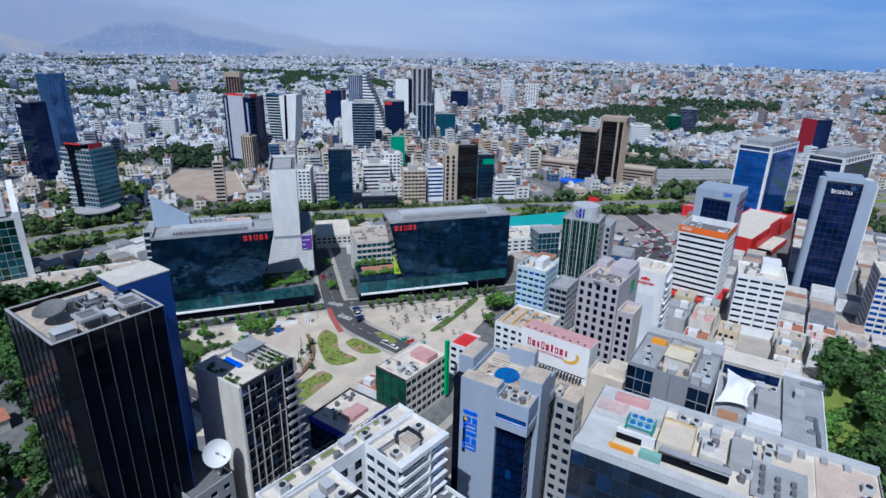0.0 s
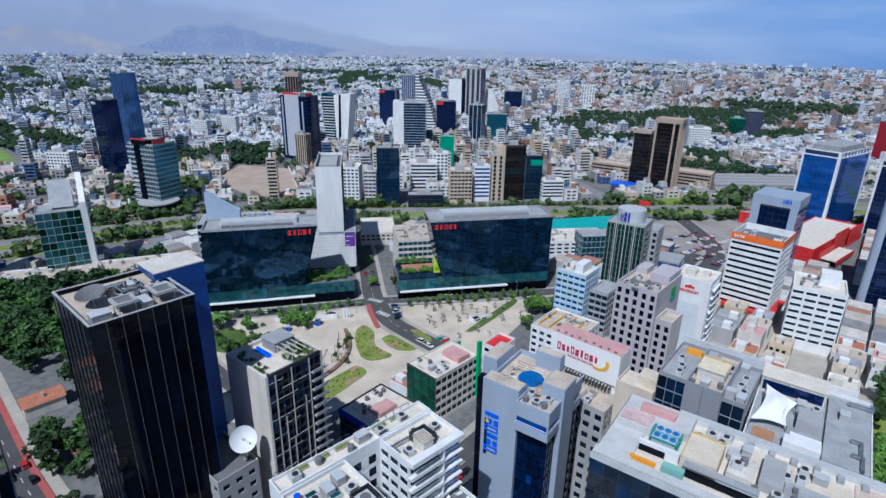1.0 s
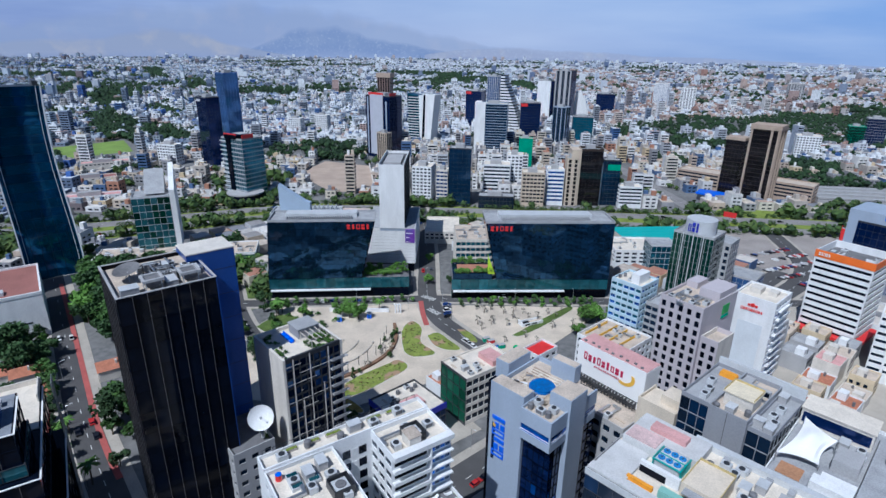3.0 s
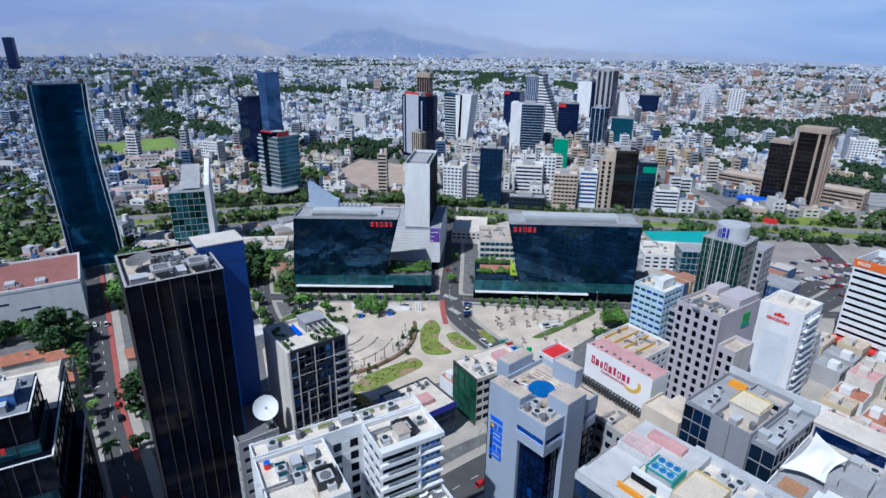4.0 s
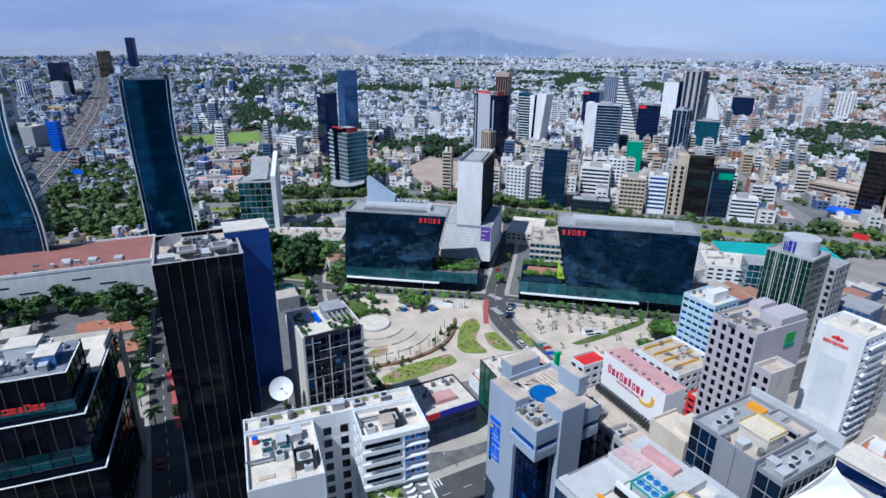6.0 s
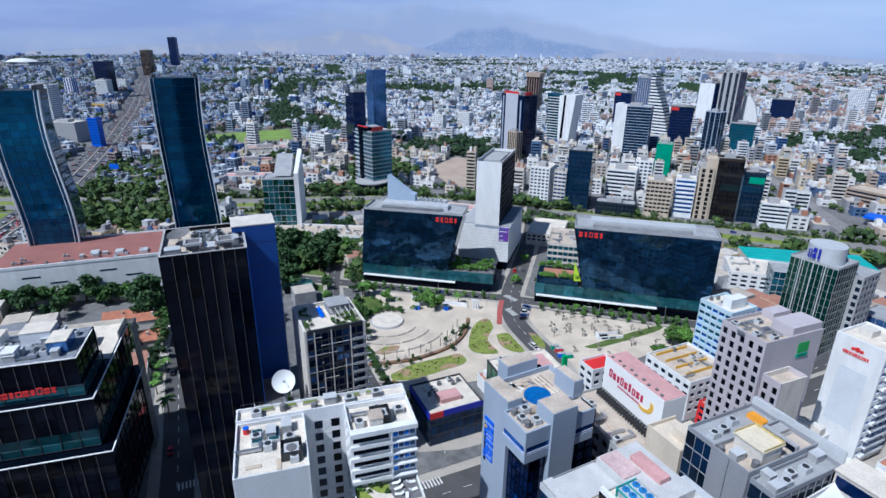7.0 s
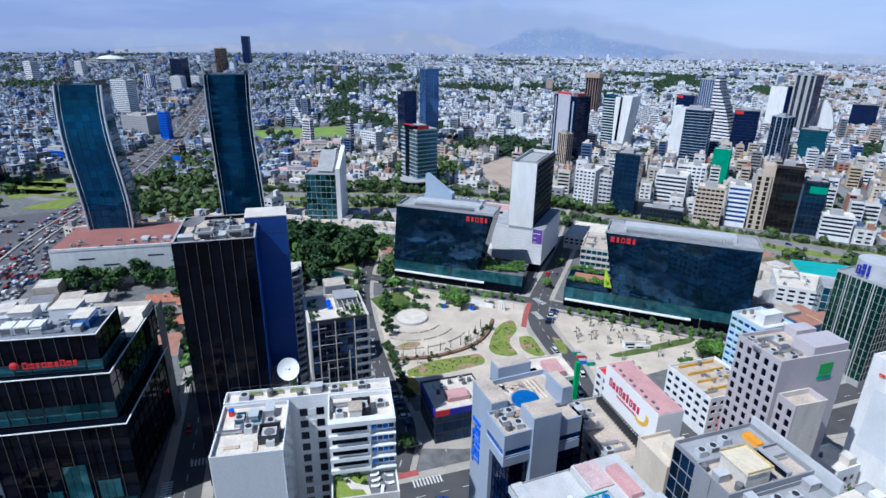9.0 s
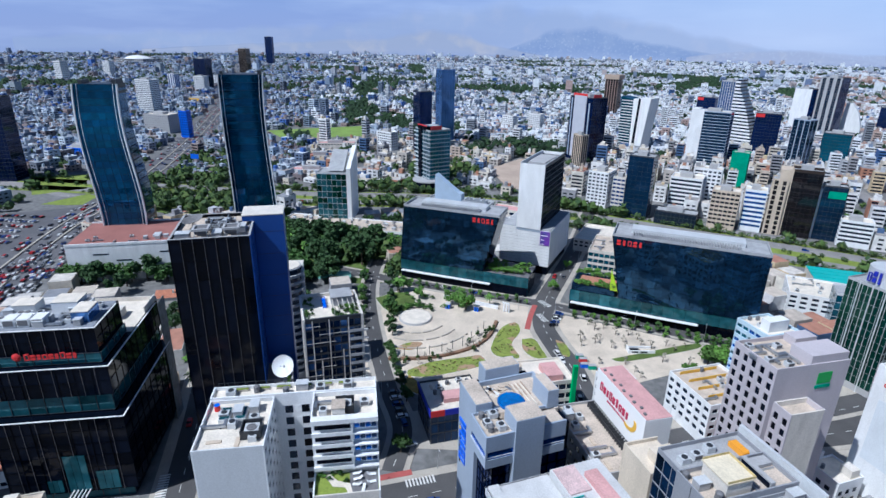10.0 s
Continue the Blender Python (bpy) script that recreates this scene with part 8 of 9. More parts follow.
TERRA = mat("terracotta_tiles", (0.42, 0.17, 0.10), 0.9, var=0.25, scale=0.5)
YWALL = mat("ochre_render", (0.64, 0.53, 0.36), 0.85, var=0.12)
HOUSES = [house(1, 11, 12, 6.5, OFFWHITE, ROOF, "low cream house with a cluttered flat roof"), house(2, 10, 11, 7.5, WHITE, ROOFW, "low white house with a flat roof"), house(3, 12, 12, 9.5, BEIGE, ROOF, "beige three-storey house with roof room"), house(4, 10, 12, 6, GREYWALL, ROOFG, "grey two-storey house with a flat roof"), house(5, 11, 11, 8.5, OFFWHITE, PINK, "cream house with a pink roof terrace"), house(6, 12, 10, 5.5, WHITE, TERRA, "white house with terracotta roof paving"), house(7, 10, 10, 7, YWALL, ROOF, "ochre-painted house with a flat roof"), house(8, 11, 12, 12, WHITE, ROOFW, "white four-storey house with a roof room")]
PLAZA_P = [(-130, 236), (-122, 184), (-98, 156), (-58, 155), (-24, 190), (0, 190), (36, 258), (42, 290), (-40, 275)]
CLEAR = [PLAZA_P, PARK, [(-600, 140), (-560, 228), (-415, 190), (-440, 135)], [(196, 350), (270, 415), (290, 430), (250, 460), (180, 385)], [(-450, 118), (-418, 185), (-365, 160), (-285, 85), (-262, 60), (-330, 30)], [(-480, 195), (-435, 222), (-380, 262), (-330, 300), (-300, 262), (-340, 215), (-400, 190)], [(116, 132), (132, 122), (200, 205), (176, 222), (150, 190)], [(-280, 514), (-284, 592), (-222, 584), (-168, 472), (-212, 458)], [(-680, 486), (-606, 640), (-500, 560), (-560, 440)], [(-360, 560), (-270, 610), (-280, 680), (-380, 640)], [(-330, 420), (-245, 450), (-265, 500), (-345, 470)], [(-272, 118), (-236, 112), (-190, 165), (-214, 172)], [(-52, 268), (48, 290), (48, 330), (-60, 305)], [(-145, 240), (-52, 268), (-60, 310), (-150, 262)], [(-218, 122), (-160, 118), (-150, 170), (-186, 195), (-262, 252), (-275, 240), (-212, 164)], [(-140, 128), (-112, 128), (-104, 160), (-140, 200), (-178, 205), (-190, 190)], [(100, 395), (190, 330), (200, 440), (110, 450)]]


def open_ground(x, y, m):
    return free(x, y, m) and not any(inside(x, y, p) for p in CLEAR) and not near_road(x, y, m) and math.hypot(x - 36, y - 14) > 60


HW_FULL = curve_through(HW)


def on_motorway(x, y):
    return any((x - a) ** 2 + (y - b) ** 2 < 38 ** 2 for a, b in HW_FULL)


c, s = math.cos(radians(-33)), math.sin(radians(-33))
rg = random.Random(9)
cells = []
for i in range(-30, 40):
    for j in range(-6, 40):
        u, w = i * 12.4, j * 13.0
        x, y = u * c - w * s, u * s + w * c
        if -260 < x < 330 and 40 < y < 440 and i % 6 and open_ground(x, y, 5.5) and not on_motorway(x, y):
            away = math.degrees(math.atan2(y - 14, x - 36))
            cells.append((math.hypot(x - 60, y - 100) + (400 if not 48 < away < 172 else 0), x, y))
for _, x, y in sorted(cells)[:84]:
    copy_thing(rg.choice(HOUSES), pose(x, y, 0, 0, 0, -33 + rg.choice((0, 180, 90)) + rg.uniform(-1.5, 1.5)) @ Matrix.Diagonal((rg.uniform(0.85, 1.05), rg.uniform(0.85, 1.05), rg.uniform(0.7, 1.3), 1)))
HOUSE_REST = sorted(cells)[84:]

# ---- the town beyond: joined ----
def town():
    rs = np.random.RandomState(5)
    walls, roofs, panes = ([], [], [], [], []), ([], [], [], []), []
    zones = ((0, 760, 14.0, 11), (760, 1500, 16.0, 10), (1500, 2700, 22.0, 9), (2700, 4760, 33.0, 40))
    for r0, r1, size, street in zones:
        a = radians(14 if r0 < 1500 else 25)
        ca, sa = math.cos(a), math.sin(a)
        n = int(r1 / size) + 2
        for i in range(-n, n):
            for j in range(-3, n):
                if (i % street == 0 or j % max(4, street // 2) == 0) and rs.rand() < (0.6 if r1 < 800 else 0.3):
                    continue
                u, w = (i + rs.uniform(-0.12, 0.12)) * size, (j + rs.uniform(-0.12, 0.12)) * size
                x, y = 36 + u * ca - w * sa, 14 + u * sa + w * ca
                r = math.hypot(x - 36, y - 14)
                if not r0 <= r < r1:
                    continue
                ang = math.degrees(math.atan2(y - 14, x - 36))
                if not 38 < ang < 178:
                    continue
                if -260 < x < 330 and 40 < y < 440:
                    continue
                if r < 1300:
                    if not open_ground(x, y, 7) or on_motorway(x, y):
                        continue
                elif near_road(x, y, size * 0.5) or not free(x, y, 8):
                    continue
                g = noise.fractal(Vector((x * 0.0021, y * 0.0021, 3.3)), 1.0, 2.0, 3)
                belt = green(x, y)
                if (belt and rs.rand() < 0.86) or g > 0.38 or rs.rand() < (0.20 if r < 800 else 0.17 if r < 2000 else 0.13):
                    GREENS.append((x, y, size, belt))
                    continue
                q = rs.rand()
                h = rs.uniform(3.2, 7.5)
                if q > 0.80:
                    h = rs.uniform(7, 13)
                if q > (0.955 if r < 900 else 0.92):
                    h = rs.uniform(12, 21)
                if q > (0.99 if r < 1200 else 0.975):
                    h = rs.uniform(20, 38)
                if ang > 141 and h > 13 and rs.rand() < 0.5:
                    h *= 0.5
                if -160 < x < 110 and 440 < y < 950 and rs.rand() < 0.6:
                    h = rs.uniform(8, 24)
                ww, dd = size * rs.uniform(0.5, 0.97), size * rs.uniform(0.5, 0.97)
                if h > 16:
                    ww, dd = min(ww, 22) * 0.9, min(dd, 20) * 0.9
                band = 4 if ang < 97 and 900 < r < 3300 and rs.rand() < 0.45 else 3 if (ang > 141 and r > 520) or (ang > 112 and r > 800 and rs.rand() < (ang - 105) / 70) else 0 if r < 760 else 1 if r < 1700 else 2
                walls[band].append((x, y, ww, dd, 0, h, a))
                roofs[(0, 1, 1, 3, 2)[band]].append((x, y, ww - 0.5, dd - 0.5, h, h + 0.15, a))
                for _ in range(rs.randint(1, 4) if size < 40 else rs.randint(1, 4)):
                    hw = rs.uniform(0.16, 0.4)
                    ox, oy = rs.uniform(-0.3, 0.3) * ww, rs.uniform(-0.3, 0.3) * dd
                    walls[band].append((x + ox * ca - oy * sa, y + ox * sa + oy * ca, ww * hw, dd * hw, h, h + rs.uniform(1.8, 4.5), a))
                if size < 20 or h > 12:
                    rows = max(1, int(h / 3.2)) if size < 20 else min(5, int(h / 3.2))
                    for k in range(rows):
                        z = 1.2 + k * 3.2
                        if size < 17 and h < 16:
                            for e in (-0.28, 0.12):
                                ox = e * ww + 0.1 * ww
                                panes.append((x + ox * ca + (dd / 2) * sa, y + ox * sa - (dd / 2) * ca, ww * 0.24, 0.16, z, z + 1.3, a))
                                panes.append((x + (ww / 2) * ca - e * dd * sa, y + (ww / 2) * sa + e * dd * ca, 0.16, dd * 0.22, z, z + 1.3, a))
                        else:
                            panes.append((x + (dd / 2) * sa, y - (dd / 2) * ca, ww * 0.86, 0.2, z, z + 1.5, a))
                            if size < 20:
                                panes.append((x + (ww / 2) * ca, y + (ww / 2) * sa, 0.2, dd * 0.8, z, z + 1.5, a))
    for _, x, y in HOUSE_REST:
        h = rs.uniform(4, 9)
        walls[0].append((x, y, 11, 11, 0, h, radians(-33)))
        roofs[0].append((x, y, 10.5, 10.5, h, h + 0.15, radians(-33)))
    return walls, roofs, panes


def rotated(boxes, name):
    b = np.array(boxes)
    n = len(b)
    sx = np.array((-1, 1, 1, -1, -1, 1, 1, -1)) / 2
    sy = np.array((-1, -1, 1, 1, -1, -1, 1, 1)) / 2
    px, py = b[:, 2:3] * sx, b[:, 3:4] * sy
    ca, sa = np.cos(b[:, 6:7]), np.sin(b[:, 6:7])
    v = np.empty((n, 8, 3))
    v[:, :, 0] = b[:, 0:1] + px * ca - py * sa
    v[:, :, 1] = b[:, 1:2] + px * sa + py * ca
    v[:, :4, 2], v[:, 4:, 2] = b[:, 4:5], b[:, 5:6]
    q = np.array(QUADS[1:])
    f = (np.arange(n)[:, None, None] * 8 + q[None]).reshape(-1)
    me = bpy.data.meshes.new(name)
    me.vertices.add(n * 8)
    me.vertices.foreach_set("co", v.reshape(-1))
    me.loops.add(len(f))
    me.loops.foreach_set("vertex_index", f.astype(np.int32))
    me.polygons.add(n * 5)
    me.polygons.foreach_set("loop_start", np.arange(0, n * 20, 4, dtype=np.int32))
    me.update()
    me.validate()
    me.shade_flat()
    return me


BELTS = [[(-855, 802), (-897, 900), (-688, 746), (-563, 708), (-515, 648), (-614, 602)], [(-1077, 1014), (-1180, 1180), (-1110, 1190), (-1021, 1100), (-960, 965), (-920, 890)], [(-904, 1005), (-735, 905), (-698, 876), (-790, 904)], [(-502, 710), (-497, 745), (-458, 703), (-472, 668)], [(-738, 1170), (-640, 1110), (-581, 1028), (-657, 1063)], [(-349, 670), (-294, 700), (-250, 612), (-282, 568)], [(-1294, 1600), (-1244, 1620), (-1060, 1400), (-1080, 1360)], [(-2000, 2200), (-1850, 2150), (-1560, 1800), (-1640, 1830)], [(35, 880), (75, 905), (170, 895), (228, 885), (213, 824), (139, 803), (37, 850)], [(300, 960), (420, 1010), (390, 930), (326, 910), (280, 880)], [(418, 960), (540, 1010), (500, 930), (378, 858)], [(256, 768), (296, 749), (282, 690), (235, 705)], [(92, 735), (130, 740), (126, 706), (90, 692)], [(-260, 1950), (-215, 1960), (-165, 1640), (-202, 1654)], [(-1230, 431), (-1210, 441), (-1025, 374), (-1024, 355)]]
GREENS = []


def green(x, y):
    return any(inside(x, y, p) for p in BELTS)


walls, roofs, panes = town()
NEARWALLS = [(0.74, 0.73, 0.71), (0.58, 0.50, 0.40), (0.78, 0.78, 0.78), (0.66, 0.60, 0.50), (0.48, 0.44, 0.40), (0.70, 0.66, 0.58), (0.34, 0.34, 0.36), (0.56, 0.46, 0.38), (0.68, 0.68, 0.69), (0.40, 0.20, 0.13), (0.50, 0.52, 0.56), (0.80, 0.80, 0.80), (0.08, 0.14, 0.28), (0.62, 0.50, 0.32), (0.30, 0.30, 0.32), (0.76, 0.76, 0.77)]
# the mid and far walls are cooled: distance haze is painted into their colours
HAZE_MIDWALLS = [(0.78, 0.81, 0.84), (0.58, 0.56, 0.54), (0.80, 0.83, 0.86), (0.72, 0.71, 0.69), (0.34, 0.38, 0.46), (0.77, 0.80, 0.84), (0.20, 0.25, 0.35), (0.80, 0.83, 0.86), (0.62, 0.65, 0.71), (0.42, 0.31, 0.28), (0.72, 0.75, 0.80), (0.80, 0.83, 0.86), (0.06, 0.13, 0.32), (0.52, 0.54, 0.60), (0.26, 0.28, 0.32), (0.80, 0.80, 0.82)]
HAZE_FARWALLS = [(0.76, 0.80, 0.84), (0.46, 0.50, 0.58), (0.80, 0.83, 0.86), (0.28, 0.33, 0.44), (0.66, 0.70, 0.77), (0.16, 0.21, 0.34), (0.76, 0.80, 0.85), (0.36, 0.38, 0.44), (0.20, 0.25, 0.34), (0.80, 0.83, 0.86), (0.46, 0.40, 0.39), (0.56, 0.62, 0.71)]
BRICKS = [(0.40, 0.24, 0.19), (0.72, 0.70, 0.68), (0.48, 0.33, 0.27), (0.34, 0.22, 0.19), (0.62, 0.55, 0.50), (0.45, 0.38, 0.36), (0.80, 0.79, 0.78), (0.38, 0.27, 0.23), (0.54, 0.42, 0.36), (0.30, 0.28, 0.30)]
# shed walls and roofs: bluish haze put into darker, bluer tones
HAZE_WORKS = [(0.26, 0.32, 0.40), (0.13, 0.17, 0.26), (0.56, 0.63, 0.72), (0.20, 0.17, 0.18), (0.07, 0.15, 0.44), (0.32, 0.36, 0.40), (0.22, 0.28, 0.38), (0.16, 0.18, 0.23), (0.46, 0.52, 0.61), (0.30, 0.23, 0.21), (0.26, 0.29, 0.36), (0.38, 0.46, 0.57)]
HAZE_WORKROOFS = [(0.34, 0.37, 0.43), (0.22, 0.25, 0.31), (0.56, 0.60, 0.66), (0.28, 0.24, 0.24), (0.42, 0.46, 0.53), (0.16, 0.22, 0.38), (0.36, 0.32, 0.31), (0.62, 0.67, 0.74)]
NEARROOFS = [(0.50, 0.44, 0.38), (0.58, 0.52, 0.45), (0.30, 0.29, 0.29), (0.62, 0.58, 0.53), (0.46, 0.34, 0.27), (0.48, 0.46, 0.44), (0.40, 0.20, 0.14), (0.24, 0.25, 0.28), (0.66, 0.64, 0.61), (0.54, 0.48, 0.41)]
# far roofs carry the same haze, mixed into cool pale tones
HAZE_FARROOFS = [(0.60, 0.60, 0.60), (0.72, 0.75, 0.78), (0.32, 0.35, 0.41), (0.75, 0.77, 0.80), (0.48, 0.44, 0.42), (0.56, 0.59, 0.65), (0.44, 0.32, 0.29), (0.77, 0.80, 0.83), (0.62, 0.63, 0.66)]
for k, (ramp, label) in enumerate(((NEARWALLS, "low cream and white houses beyond the motorway"), (HAZE_MIDWALLS, "crowded pale houses of the town, tinted cool for haze"), (HAZE_FARWALLS, "thousands of small white houses towards the horizon, haze in their colours"), (HAZE_WORKS, "grey, blue and brown sheds along the expressway, darkened blue for haze"), (BRICKS, "unrendered brick and pale houses of the crowded quarter"))):
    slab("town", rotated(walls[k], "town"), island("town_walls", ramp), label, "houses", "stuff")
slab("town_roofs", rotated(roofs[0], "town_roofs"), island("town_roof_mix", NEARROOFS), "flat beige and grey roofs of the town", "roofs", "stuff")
slab("town_roofs", rotated(roofs[1], "town_roofs"), island("town_roof_mix", HAZE_FARROOFS), "flat pale roofs far off in the town, tinted cool for haze", "roofs", "stuff")
slab("town_roofs", rotated(roofs[2], "town_roofs"), island("town_roof_mix", BRICKS), "bare brick and cement roofs of the crowded quarter", "roofs", "stuff")
slab("town_roofs", rotated(roofs[3], "town_roofs"), island("town_roof_mix", HAZE_WORKROOFS), "dull grey and blue sheet roofs along the expressway, haze in their colours", "roofs", "stuff")
slab("town_windows", rotated(panes, "town_windows"), G_DARK, "dark windows of the town's houses", "windows", "stuff")


OCTA = ((0, 2, 4), (2, 1, 4), (1, 3, 4), (3, 0, 4), (2, 0, 5), (1, 2, 5), (3, 1, 5), (0, 3, 5))


AXES = np.array(((1, 0, 0), (-1, 0, 0), (0, 1, 0), (0, -1, 0), (0, 0, 0.9), (0, 0, -0.9)))


def woods(r0, r1):
    """Clumps of leaves round a dark heart, one for each far treetop."""
    rs = np.random.RandomState(8)
    pts, quads, tris, k = [], [], [], 0
    for x, y, size, belt in GREENS + FARTREES:
        r = math.hypot(x, y)
        if not r0 <= r < r1:
            continue
        m = 1 if size < 5 else 3 if r < 1500 else (2 if r < 2700 else 1)
        if belt:
            m = max(1, int(size * size / 34)) if r < 1700 else 6
        for _ in range(m):
            cx, cy = x + rs.uniform(-0.55, 0.55) * size, y + rs.uniform(-0.55, 0.55) * size
            big = rs.uniform(2.5, 4.5) * (0.5 if size < 3 else 1.0 if r < 1500 else 1.8)
            if belt:
                big *= rs.uniform(1.0, 1.5)
            n = 60 if size < 5 else 26 if r < 700 else 12 if r < 1100 else 7 if r < 1700 else 5
            d = rs.normal(size=(n, 3))
            d /= np.linalg.norm(d, axis=1)[:, None]
            if size > 5:
                e = big * rs.uniform(0.75, 1.0, (6, 1)) * AXES
                pts.append(e + np.array((cx, cy, big * 1.1)))
                tris.append(np.array(OCTA) + k)
                k += 6
            c = np.array((cx, cy, big * 1.1)) + d * big * rs.uniform(0.6, 1.0, (n, 1)) * np.array((1, 1, 0.9))
            a = rs.normal(size=(n, 3)) * np.array((1, 1, 0.6))
            a *= (big * rs.uniform(0.28, 0.5, (n, 1)) * (0.7 if size < 5 else 1)) / np.linalg.norm(a, axis=1)[:, None]
            b = np.cross(a, d) * 0.8
            pts.append(np.stack((c - a, c + b, c + a, c - b), 1).reshape(-1, 3))
            quads.append(np.arange(k, k + 4 * n).reshape(n, 4))
            k += 4 * n
    v, q, t = np.concatenate(pts), np.concatenate(quads), np.concatenate(tris)
    me = bpy.data.meshes.new("woods")
    me.vertices.add(len(v))
    me.vertices.foreach_set("co", v.reshape(-1))
    me.loops.add(q.size + t.size)
    me.loops.foreach_set("vertex_index", np.concatenate((q.reshape(-1), t.reshape(-1))).astype(np.int32))
    me.polygons.add(len(q) + len(t))
    me.polygons.foreach_set("loop_start", np.concatenate((np.arange(len(q)) * 4, q.size + np.arange(len(t)) * 3)).astype(np.int32))
    me.update()
    me.validate()
    me.shade_flat()
    return me


# nearer leaves take a brighter ramp, with the sunlit look put into the colour
slab("woods", woods(0, 640), island("wood_leaves", [(0.06, 0.11, 0.025), (0.035, 0.075, 0.022), (0.08, 0.14, 0.03), (0.05, 0.09, 0.028), (0.10, 0.15, 0.035)]), "green trees along the motorway, sunlit look in the leaf colours", "trees", "stuff")
slab("woods", woods(640, 9000), island("wood_leaves", [(0.020, 0.052, 0.018), (0.014, 0.036, 0.016), (0.026, 0.064, 0.020), (0.018, 0.046, 0.018), (0.034, 0.074, 0.022)]), "dark green treetops among the houses", "trees", "stuff")

# ---- small things of the square and streets ----
def kiosk(x, y, yaw):
    t = thing("kiosk", x, y, 0.1, yaw, "small bright blue service cabin on the square", "cabin", "blue cabins")
    part("cabin", box_mesh("cabin", [(-1.1, 1.1, -1.1, 1.1, 0, 2.6)]), BLUEPAINT, t)
    part("roof", box_mesh("roof", [(-1.25, 1.25, -1.25, 1.25, 2.6, 2.8)]), LIGHTMETAL, t)
    part("door", box_mesh("door", [(-0.45, 0.45, -1.14, -1.1, 0, 2.1)]), G_BLUE, t)


kiosk(-91.6, 229.5, 20)
kiosk(-78.8, 237.2, 20)
slab("wall_white", prism_mesh("wall_white", [(-101.3, 238.0), (-71.5, 246.2), (-71.3, 245.6), (-101.1, 237.4)], 0, 2.2), WHITE, "long low white wall behind the square", "wall")
arch = thing("sculpture", -67.8, 246.0, 0.1, 18, "three tall white bent tubes standing together", "sculpture")
for k in range(3):
    part("tube", limb_mesh("tube", [(((k * 1.3, 0, 0), 0.45), ((k * 1.3, 0, 4.6), 0.45)), (((k * 1.3, 0, 4.5), 0.45), ((k * 1.3 - 0.9, 0, 5.3), 0.4))]), WHITE, arch)
post = thing("bollard_post", 0, -980, 0, 0, "slim dark post along the curved wall", "post", "posts")
part("shaft", tube_mesh("shaft", 0.16, 0.12, 0, 4.4, 8), DARKFRAME, post)
part("cap", tube_mesh("cap", 0.22, 0.22, 4.4, 4.6, 8), STEEL, post)
for x, y in ((-75.5, 180.5), (-72.1, 185.1), (-68.6, 189.3), (-66.0, 194.7), (-63.9, 199.7), (-62.0, 204.6), (-62.8, 212.0), (-63.0, 217.4), (-64.5, 224)):
    copy_thing(post, pose(x, y, 0.1))
lamp = thing("street_lamp", 0, -980, 0, 0, "grey street lamp with one arm", "lamp", "street lamps")
part("pole", limb_mesh("pole", [(((0, 0, 0), 0.12), ((0, 0, 8), 0.08)), (((0, 0, 7.95), 0.07), ((1.8, 0, 8.5), 0.05))]), STEEL, lamp)
part("head", box_mesh("head", [(1.5, 2.3, -0.15, 0.15, 8.42, 8.56)]), LIGHTMETAL, lamp)
for k in range(11):
    u = -70 + k * 22
    copy_thing(lamp, pose(-28 + 0.555 * u - 2.2 * 0.832, 122.6 + 0.832 * u + 2.2 * 0.555, 0.15, 0, 0, -34))
for x, y, a in ((-38, 247, 200), (-47, 262, 200), (-63, 252, 20), (-58, 300, 200), (-72, 335, 200), (-10, 274, 105), (20, 283, 105), (-90, 247, 105), (-118, 105, 50), (-150, 128, 50), (-178, 150, 50), (-60, 152, 230), (-84, 168, 230), (10, 214, 180), (66, 226, 150), (92, 262, 150)):
    copy_thing(lamp, pose(x, y, 0.15, 0, 0, a))
ramp = thing("garage_ramp", 0, 251.5, 0, 40, "white walled garage ramp on the square", "ramp")
part("side_wall", box_mesh("side_wall", [(-3, 9, 0, 0.4, 0, 1.7), (-3, 9, 4.6, 5.0, 0, 1.2), (-3, -2.6, 0.4, 4.6, 0, 2.2)]), WHITE, ramp)
part("opening", box_mesh("opening", [(-2.6, 3, 0.4, 4.6, 0.02, 0.3)]), G_BLACK, ramp)
part("dark_slot", box_mesh("dark_slot", [(-1.6, 1.2, -0.05, 0, 0.6, 1.3), (2.4, 5.4, -0.05, 0, 0.6, 1.3)]), G_BLACK, ramp)
bed([(-6, 240), (0, 243), (18, 272), (20, 280), (14, 274)], GRASS, "long narrow planted strip by the ramp")
# kerb blocks and cones where the square is being laid out
for x, y, m_ in ((-17, 231, GREENNET), (-14.5, 229.5, RED), (-9, 227, GREENNET), (-12, 226, BLUEPAINT)):
    t = thing("site_container", x, y, 0.1, 40, "small painted site container by the kerb", "container", "site containers")
    part("shell", box_mesh("shell", [(-1.6, 1.6, -0.9, 0.9, 0, 1.9)]), m_, t)
    part("lid", box_mesh("lid", [(-1.65, 1.65, -0.95, 0.95, 1.9, 2.0)]), GREYWALL, t)
ph = thing("park_shelter", -160.5, 211, 0, 50, "pale green tent roof among park trees", "shelter")
part("roof", prism_mesh("roof", [(-9, 4.4), (0, 6.2), (9, 4.4), (9, 4.2), (0, 5.9), (-9, 4.2)], -4, 4, "y"), mat("pale_green_sheet", (0.18, 0.42, 0.34), 0.6), ph)
for x in (-8, 8):
    for y in (-3.5, 3.5):
        part("leg", tube_mesh("leg", 0.12, 0.12, 0, 4.4, 8, x, y), STEEL, ph)


